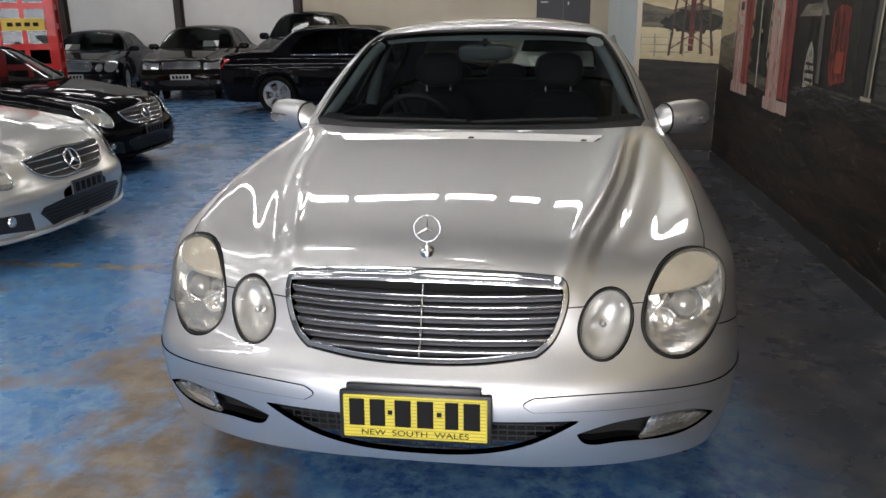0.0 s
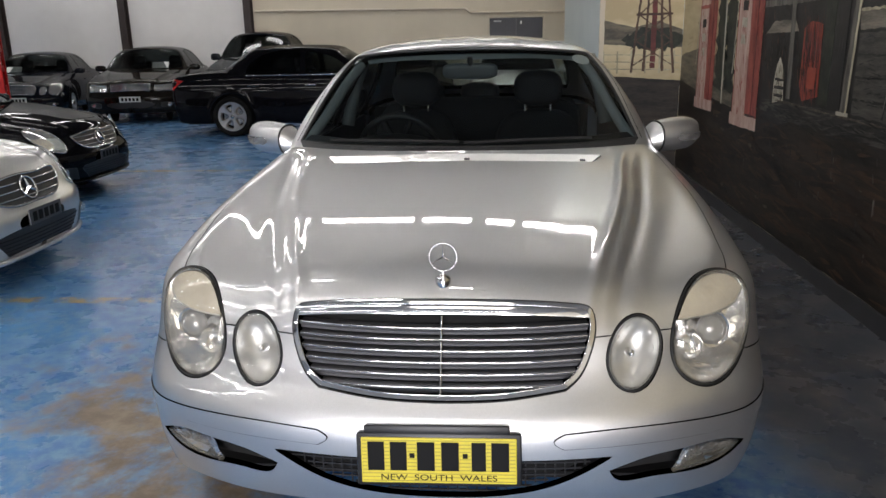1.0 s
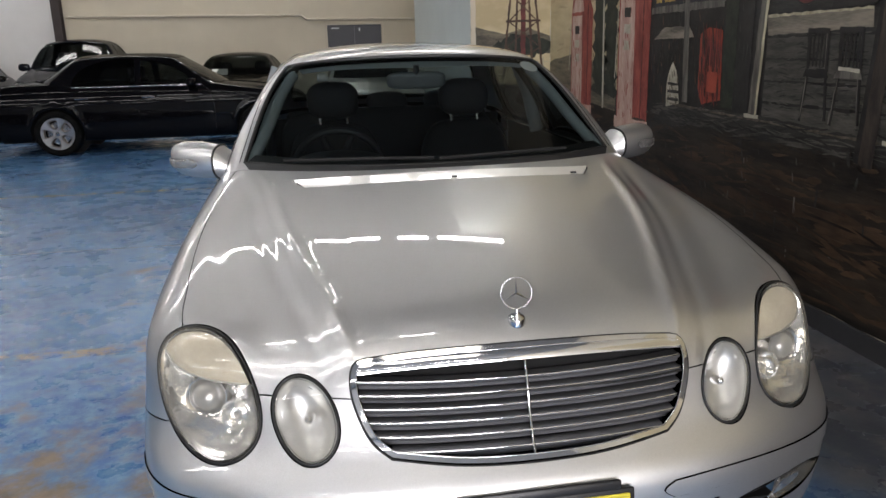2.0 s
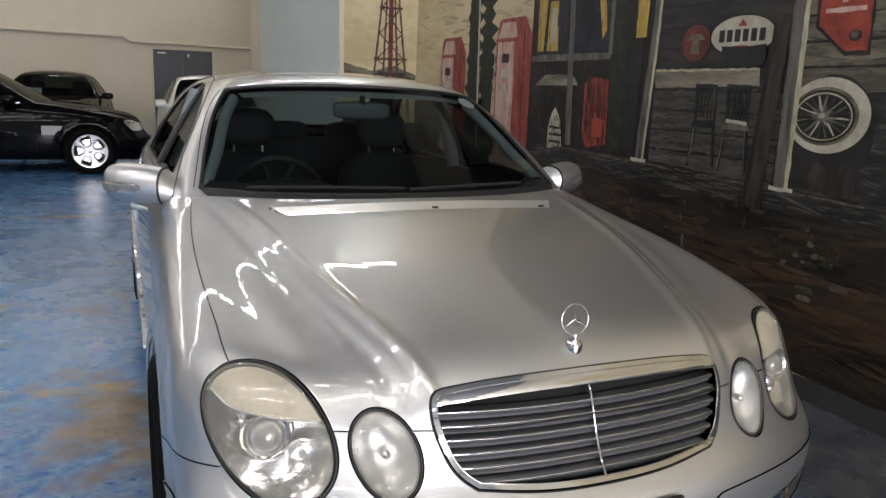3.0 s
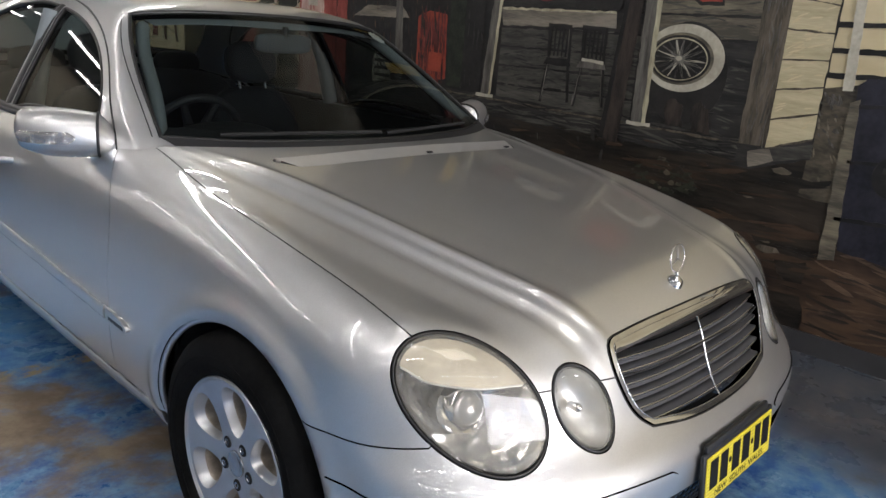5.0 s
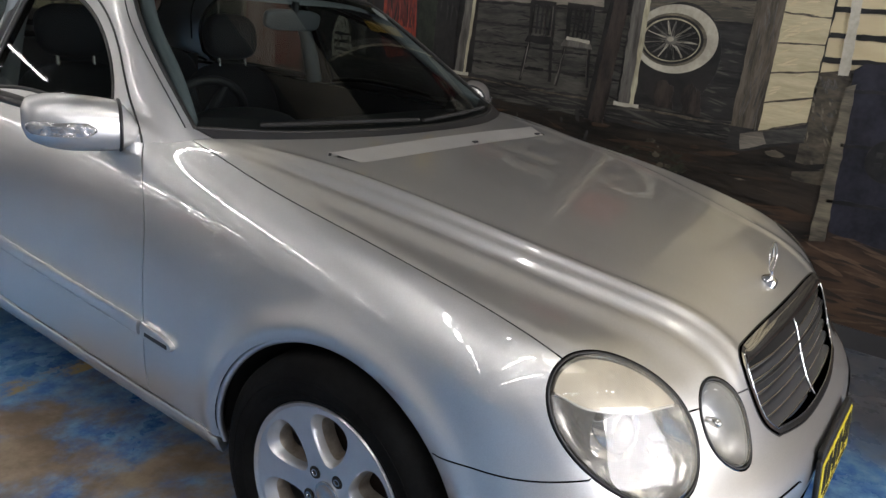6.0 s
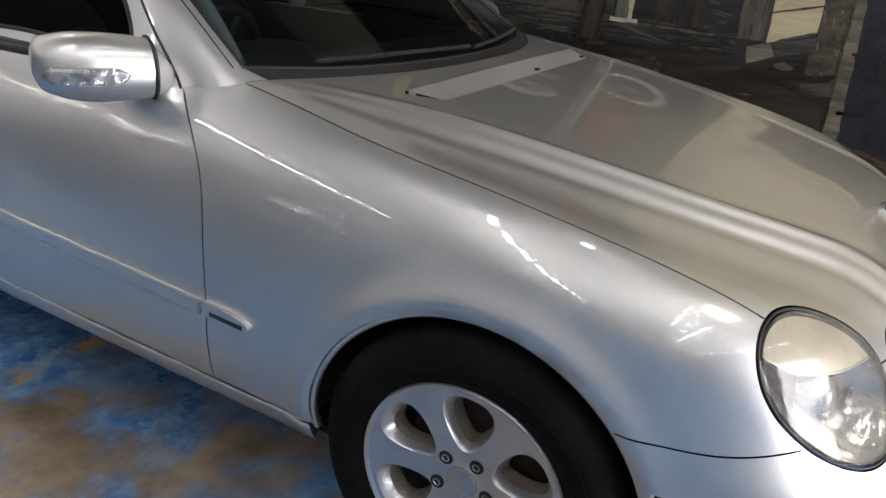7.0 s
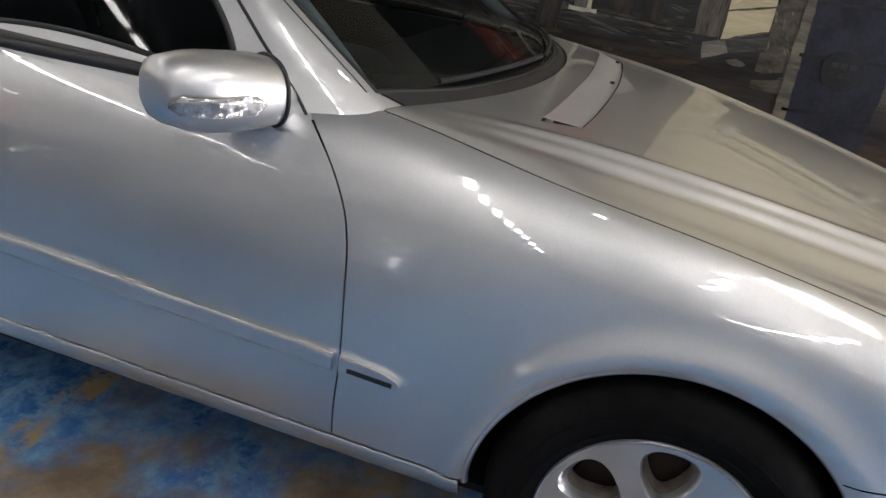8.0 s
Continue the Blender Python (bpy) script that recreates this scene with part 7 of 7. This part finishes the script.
daub("oil_bottle", [(3.47, 0.98), (3.66, 0.955), (3.66, 1.10), (3.63, 1.19), (3.58, 1.25), (3.53, 1.20), (3.49, 1.10)], 5, OFFWHITE)
brush_field("bottle_brushing", 3.48, 3.65, 0.97, 1.20, 30, 0.06, 0.012, 1.3, 6.2, TANBOARD, 31)
for z in (1.0, 1.05, 1.10):
    daub("label_bar", rect(3.48, 3.64, z, z + 0.018), 6, SHADE)
daub("oil_cabinet", [(2.94, 1.04), (3.16, 1.0), (3.22, 1.10), (3.22, 1.42), (3.12, 1.46), (2.96, 1.44)], 5, REDSIGN)
brush_field("cabinet_brushing", 2.96, 3.20, 1.05, 1.42, 110, 0.16, 0.020, 1.5, 5.8, DULLRED, 32)
brush_field("cabinet_brushing", 2.96, 3.20, 1.03, 1.44, 34, 0.14, 0.012, 1.5, 7.4, CARVED, 33)
for k in range(3):
    stroke("cabinet_rib", (3.0 + 0.07 * k, 1.06), (3.02 + 0.07 * k, 1.42), 0.008, 7.6, PUMPRED, end=0.003)
daub("cabinet_door", rect(2.98, 3.10, 1.08, 1.20), 8, REDSIGN)
# bench beam, signs and chairs
daub("bench_beam", [(1.71, 1.42), (2.49, 1.40), (2.51, 1.50), (1.72, 1.505)], 5, BEAM)
stroke("beam_light", (1.72, 1.50), (2.50, 1.497), 0.012, 6, LITPOST)
daub("round_sign_edge", ellipse(2.19, 1.64, 0.116, 0.104), 4.6, SHADE)
daub("round_sign", ellipse(2.19, 1.64, 0.108, 0.096), 5, DULLRED)
daub("sign_mark", [(2.12, 1.655), (2.26, 1.655), (2.23, 1.685), (2.15, 1.685)], 6, TANBOARD)
daub("sign_mark", [(2.17, 1.66), (2.155, 1.585), (2.225, 1.585), (2.21, 1.66)], 6, TANBOARD)
daub("oval_sign_edge", ellipse(1.86, 1.665, 0.222, 0.104), 6, SHADE)
daub("oval_sign", ellipse(1.86, 1.665, 0.212, 0.095), 7, OFFWHITE)
for k in range(6):
    y = 1.86 + 0.135 - 0.054 * k
    daub("lettering_bar", rect(y - 0.018, y + 0.018, 1.635, 1.695), 8, SHADE)
daub("sign_mark", rect(1.81, 1.91, 1.598, 1.615), 8, REDSIGN)
daub("sign_mark", [(1.83, 1.71), (1.89, 1.71), (1.86, 1.745)], 8, REDSIGN)
daub("oil_drum_shape", rough_edge(rect(1.69, 1.98, 1.515, 1.615), 0.006, 4, 2), 9, SHADE)
for x0 in (1.74, 1.97):
    w = 0.19
    for a, b in (((x0, 1.0), (x0 + 0.02, 1.22)), ((x0 + w, 0.985), (x0 + w - 0.03, 1.22)), ((x0 + 0.02, 1.22), (x0 + 0.03, 1.42)), ((x0 + w - 0.03, 1.22), (x0 + w - 0.02, 1.42)), ((x0 + 0.05, 1.06), (x0 + w - 0.04, 1.06))):
        stroke("chair_leg", a, b, 0.018, 6, SHADE)
    daub("chair_seat", [(x0, 1.20), (x0 + w, 1.20), (x0 + w - 0.02, 1.24), (x0 + 0.02, 1.24)], 7, TIMBER if x0 < 1.9 else SHADE)
    for k in range(5):
        stroke("chair_spindle", (x0 + 0.045 + 0.027 * k, 1.25), (x0 + 0.045 + 0.027 * k, 1.40), 0.010, 6, SHADE)
    stroke("chair_rail", (x0 + 0.02, 1.41), (x0 + w - 0.01, 1.415), 0.026, 7, SHADE)
for a, b in (((1.745, 1.0), (1.765, 1.21)), ((2.0, 1.24), (2.005, 1.40)), ((2.155, 1.0), (2.13, 1.20)), ((1.9345, 0.99), (1.90, 1.20))):
    stroke("chair_glint", a, b, 0.006, 8, TIMBER, end=0.003)
stroke("chair_light", (1.76, 1.235), (1.90, 1.245), 0.018, 8, OFFWHITE)
# white-wall wheel leaning on the boards
daub("painted_tyre", ellipse(1.285, 1.225, 0.222, 0.252), 4, SHADE)
daub("white_wall", ellipse(1.305, 1.298, 0.217, 0.166), 5, OFFWHITE)
daub("white_wall_shade", ellipse(1.318, 1.294, 0.176, 0.128), 5.6, TANBOARD)
daub("wheel_rim", ellipse(1.322, 1.293, 0.164, 0.116), 6, SHADE)
daub("chrome_ring", ellipse(1.322, 1.293, 0.150, 0.105), 6.5, LITPOST)
daub("wheel_dish", ellipse(1.320, 1.292, 0.143, 0.099), 7, SHADE)
for k in range(40):
    a, sway = 2 * math.pi * k / 40, 0.22 if k % 2 else -0.22
    stroke("wire_spoke", (1.320 + 0.022 * math.cos(a), 1.292 + 0.016 * math.sin(a)), (1.320 + 0.136 * math.cos(a + sway), 1.292 + 0.093 * math.sin(a + sway)), 0.0042, 8 + 0.02 * k, (TIMBER, OFFWHITE, GREYBOARD)[k % 3], end=0.0022)
daub("wheel_hub_shade", ellipse(1.320, 1.292, 0.030, 0.021), 9, TIMBER)
daub("wheel_hub", ellipse(1.323, 1.296, 0.017, 0.012), 10, OFFWHITE)
daub("boot_shape", rough_edge([(1.25, 0.955), (1.35, 0.965), (1.365, 1.07), (1.32, 1.10), (1.27, 1.07)], 0.008, 4, 9), 6, CARVED)
daub("boot_shape", rough_edge([(1.10, 0.945), (1.20, 0.95), (1.215, 1.07), (1.17, 1.10), (1.13, 1.06)], 0.008, 4, 10), 6, CARVED)
daub("sign_edge", [(1.135, 1.555), (1.255, 1.552), (1.425, 1.678), (1.44, 2.02), (1.15, 2.02)], 5.5, SHADE)
daub("red_sign", [(1.149, 1.572), (1.249, 1.570), (1.406, 1.685), (1.42, 2.0), (1.16, 2.0)], 6, REDSIGN)
daub("sign_mark", ellipse(1.215, 1.635, 0.030, 0.024), 7, CARVED)
daub("sign_mark", ellipse(1.218, 1.637, 0.018, 0.014), 7.5, TANBOARD)
daub("sign_mark", rect(1.18, 1.38, 1.735, 1.755), 7, PUMPPALE)
daub("sign_mark", rect(1.22, 1.30, 1.82, 1.845), 7, PUMPPALE)
daub("sign_mark", rect(1.275, 1.30, 1.775, 1.82), 7, PUMPPALE)
# dry brush work over the boards, the porch and the earth
brush_field("board_brushing", 1.56, 2.50, 0.98, 2.2, 260, 0.11, 0.010, 0.0, 3.9, DARKBOARD, 1)
brush_field("board_brushing", 1.60, 2.46, 1.00, 1.44, 120, 0.09, 0.008, 0.0, 4.0, GREYBOARD, 2)
brush_field("board_brushing", 0.96, 1.46, 0.98, 2.2, 160, 0.10, 0.012, 0.0, 3.7, GREYBOARD, 3)
brush_field("board_brushing", 2.64, 3.94, 1.00, 1.56, 150, 0.10, 0.014, 1.5, 4.6, DARKBOARD, 4)
brush_field("board_brushing", 2.96, 3.94, 1.00, 1.56, 60, 0.08, 0.010, 1.5, 4.8, IRON, 5)
brush_field("window_brushing", 2.98, 3.90, 1.62, 2.25, 110, 0.10, 0.012, 1.4, 5.2, BLUEDARK, 6)
brush_field("window_brushing", 3.0, 3.88, 1.62, 2.25, 26, 0.07, 0.009, 1.2, 5.4, TIMBER, 7)
brush_field("porch_brushing", 0.95, 3.9, 0.86, 0.97, 90, 0.30, 0.014, 0.03, 5.2, GREYBOARD, 8)
brush_field("porch_brushing", 0.95, 3.9, 0.83, 0.97, 130, 0.14, 0.012, 0.03, 5.4, SHADE, 9)
brush_field("earth_brushing", 0.5, 5.6, 0.13, 0.80, 260, 0.42, 0.030, 0.03, 4.8, SOIL, 10)
brush_field("earth_brushing", 0.5, 6.2, 0.13, 0.84, 420, 0.40, 0.034, 0.03, 5.0, EARTH, 11)
brush_field("earth_brushing", 1.6, 5.8, 0.28, 0.86, 60, 0.09, 0.020, 1.5, 5.6, DARKBOARD, 12)
brush_field("earth_gleam", 1.6, 5.6, 0.30, 0.80, 14, 0.05, 0.008, 1.45, 5.9, TIMBER, 13)
brush_field("bank_brushing", -3.0, 0.50, 0.12, 0.52, 130, 0.36, 0.030, 0.03, 4.0, SMEAR, 14)
brush_field("bank_brushing", -3.0, 0.50, 0.12, 0.52, 160, 0.22, 0.022, 0.03, 4.2, EARTH, 15)
brush_field("grass_brushing", -2.6, 0.62, 0.78, 1.22, 220, 0.05, 0.012, 1.2, 3.2, TANBOARD, 16)
brush_field("grass_brushing", 0.50, 0.62, 0.98, 1.22, 22, 0.04, 0.016, 0.8, 3.6, TIMBER, 17)
brush_field("sky_brushing", 4.0, 6.38, 1.30, 2.6, 120, 0.28, 0.030, 0.05, 0.9, TANSKY, 18)
brush_field("tree_brushing", 4.56, 5.12, 1.0, 2.5, 150, 0.07, 0.014, 1.3, 4.0, TREE, 19)
brush_field("tree_brushing", 4.56, 5.12, 1.0, 2.5, 60, 0.05, 0.010, 1.2, 4.2, GREYBOARD, 20)
brush_field("pump_brushing", 4.0, 4.52, 0.82, 1.72, 60, 0.08, 0.012, 1.5, 7.2, PUMPRED, 21)
brush_field("pump_brushing", 5.18, 5.66, 0.86, 1.62, 50, 0.08, 0.012, 1.5, 7.2, PUMPRED, 22)
brush_field("clapboard_brushing", 0.63, 0.81, 1.02, 2.4, 110, 0.07, 0.008, -0.33, 4.7, SKY, 23)
brush_field("post_brushing", 0.83, 0.93, 0.96, 2.6, 80, 0.12, 0.008, 1.57, 6.2, TIMBER, 24)

# scrub, fence, barrel
daub("scrub_bush", rough_edge(ellipse(1.32, 0.675, 0.19, 0.098, 14), 0.022, 4, 12), 4, BUSHCOL)
for k in range(46):
    rnd = random.Random(200 + k)
    a, r = rnd.uniform(0, 2 * math.pi), rnd.uniform(0.1, 1.0) ** 0.5
    y, z, w = 1.32 + 0.185 * r * math.cos(a), 0.68 + 0.088 * r * math.sin(a), rnd.uniform(0.008, 0.022)
    daub("scrub_leaf", rough_edge(ellipse(y, z, w, w * 0.6, 7), 0.004, 1, k), 5 + 0.06 * k, rnd.choice((BUSHCOL, BUSHCOL, GREYGREEN, EARTH)))
stroke("fence_post", (0.515, 1.22), (0.535, 1.60), 0.042, 4, OFFWHITE)
stroke("fence_post", (-0.30, 1.22), (-0.29, 1.62), 0.045, 4, OFFWHITE)
for z in (1.28, 1.385, 1.495):
    stroke("fence_rail", (-1.2, z + 0.03), (0.61, z), 0.024, 3, SHADE)
daub("barrel", [(0.06, 0.48), (0.415, 0.52), (0.455, 0.90), (0.475, 1.25), (0.44, 1.28), (0.10, 1.30), (0.05, 0.9)], 5, BLUEDARK)
for z in (0.66, 0.92, 1.16):
    stroke("barrel_hoop", (0.06, z + 0.02), (0.455, z), 0.016, 6, SHADE)
daub("barrel_label_edge", ellipse(0.25, 0.88, 0.094, 0.098), 7, DARKBOARD)
daub("barrel_label", ellipse(0.25, 0.88, 0.090, 0.094), 8, SHADE)
for y in (0.29, 0.25, 0.21):
    daub("lettering_bar", rect(y - 0.014, y + 0.014, 0.89, 0.915), 9, DARKBOARD)
    daub("lettering_bar", rect(y - 0.014, y + 0.014, 0.845, 0.868), 9, DARKBOARD)
daub("pale_stake", [(0.417, 0.47), (0.487, 0.455), (0.493, 1.171), (0.454, 1.19)], 6, TANBOARD)

# fuel pumps, trees and the pole
def pump(y0, y1, z0, z1):
    w = y1 - y0
    daub("pump_body", [(y0, z0), (y1, z0), (y1, z1 - 0.16), (y1 - 0.04, z1 - 0.02), (y1 - 0.15 * w, z1), (y0 + 0.2 * w, z1), (y0, z1 - 0.14)], 5, PUMPRED)
    daub("pump_face", [(y0 + 0.44 * w, z0 + 0.02), (y1 - 0.02, z0 + 0.02), (y1 - 0.03, z1 - 0.18), (y0 + 0.48 * w, z1 - 0.18)], 6, PUMPPALE)
    daub("pump_cap", [(y0 + 0.40 * w, z1 - 0.15), (y1 - 0.02, z1 - 0.15), (y1 - 0.10, z1 - 0.03), (y0 + 0.46 * w, z1 - 0.03)], 6, PUMPPALE)
    for k in range(3):
        daub("dial_bar", rect(y0 + 0.60 * w, y0 + 0.80 * w, z1 - 0.34 - 0.12 * k, z1 - 0.27 - 0.12 * k), 7, OFFWHITE if k else SHADE)
    stroke("pump_edge", (y0 + 0.20 * w, z0 + 0.04), (y0 + 0.20 * w, z1 - 0.1), 0.02, 6, DULLRED)
    daub("pump_foot", rect(y0 - 0.02, y1 + 0.03, z0 - 0.03, z0 + 0.06), 7, PUMPPALE)
    stroke("pump_hose", (y1 + 0.01, z1 - 0.25), (y1 + 0.05, z0 + 0.35), 0.014, 7, OFFWHITE)


pump(5.15, 5.70, 0.80, 1.81)
pump(3.97, 4.55, 0.76, 1.91)
rnd = random.Random(77)
for cy in (4.98, 4.72):
    pts = [(cy - 0.10, 0.95)]
    for k in range(14):
        z = 1.0 + k * 0.12
        half = 0.19 * (1 - 0.35 * k / 14)
        pts += [(cy + half * rnd.uniform(0.7, 1.25), z), (cy + half * rnd.uniform(0.35, 0.7), z + 0.06)]
    for k in reversed(range(14)):
        z = 1.0 + k * 0.12
        half = 0.19 * (1 - 0.35 * k / 14)
        pts += [(cy - half * rnd.uniform(0.35, 0.7), z + 0.06), (cy - half * rnd.uniform(0.7, 1.25), z)]
    daub("painted_tree", pts, 3, TREE)
stroke("white_pole", (4.86, 0.86), (4.94, 3.2), 0.030, 5, OFFWHITE)

# the return: oil derrick over the plain
def on_nib(name, pts, layer, material):
    return daub(name, pts, layer, material, NIB)


on_nib("painted_sky", rect(1.113, 1.934, 0.10, 3.3), 0, SKY)
on_nib("painted_ground", [(1.113, 0.10), (1.934, 0.10), (1.934, 0.98), (1.113, 1.04)], 1, EARTH)
on_nib("painted_hill", [(1.113, 1.03), (1.934, 0.97), (1.934, 1.47), (1.70, 1.56), (1.45, 1.50), (1.113, 1.58)], 1, TANBOARD)
on_nib("painted_meadow", [(1.113, 1.035), (1.934, 0.975), (1.934, 1.30), (1.113, 1.34)], 2, SKY)
bush = rough_edge(ellipse(1.66, 1.38, 0.31, 0.11, 16), 0.025, 3, 21)
on_nib("painted_bush", bush, 3, TREE)
for a, b in (((1.44, 1.06), (1.60, 2.7)), ((1.86, 1.05), (1.68, 2.7)), ((1.56, 1.07), (1.62, 2.7)), ((1.75, 1.07), (1.66, 2.7))):
    stroke("derrick_leg", a, b, 0.026, 5, IRON, NIB, end=0.014)
for k in range(6):
    z0, z1 = 1.12 + 0.25 * k, 1.37 + 0.25 * k
    e0, e1 = 0.205 - 0.028 * k, 0.205 - 0.028 * (k + 1)
    stroke("derrick_brace", (1.65 - e0, z0), (1.65 + e1, z1), 0.012, 4, IRON, NIB)
    stroke("derrick_brace", (1.65 + e0, z0), (1.65 - e1, z1), 0.012, 4, IRON, NIB)
    if k in (1, 3, 5):
        stroke("derrick_girt", (1.65 - e1 - 0.03, z1), (1.65 + e1 + 0.03, z1 + 0.004), 0.022, 6, IRON, NIB)
stroke("derrick_drum", (1.65, 1.10), (1.65, 2.4), 0.05, 3.5, DULLRED, NIB)
for z in (1.10, 1.17, 1.24):
    stroke("fence_rail", (1.115, z), (1.915, z - 0.02), 0.010, 4, LITPOST, NIB)
for k in range(6):
    stroke("fence_post", (1.16 + 0.14 * k, 1.05), (1.16 + 0.14 * k, 1.27), 0.014, 4, LITPOST, NIB)
on_nib("pale_margin", rect(1.113, 1.16, 0.10, 3.3), 6, CREAM)
# skirting below the paintings
tagged(part("skirting", boxes((WALL_X - 0.022, WALL_X - 0.002, -8.9, 6.375, 0.0, 0.098)), SKIRT), "dark painted skirting along the mural wall", "skirting", kind="structure")
tagged(part("skirting_return", boxes((1.112, 1.915, 6.378, 6.398, 0.0, 0.098)), SKIRT), "dark painted skirting below the derrick painting", "skirting", kind="structure")
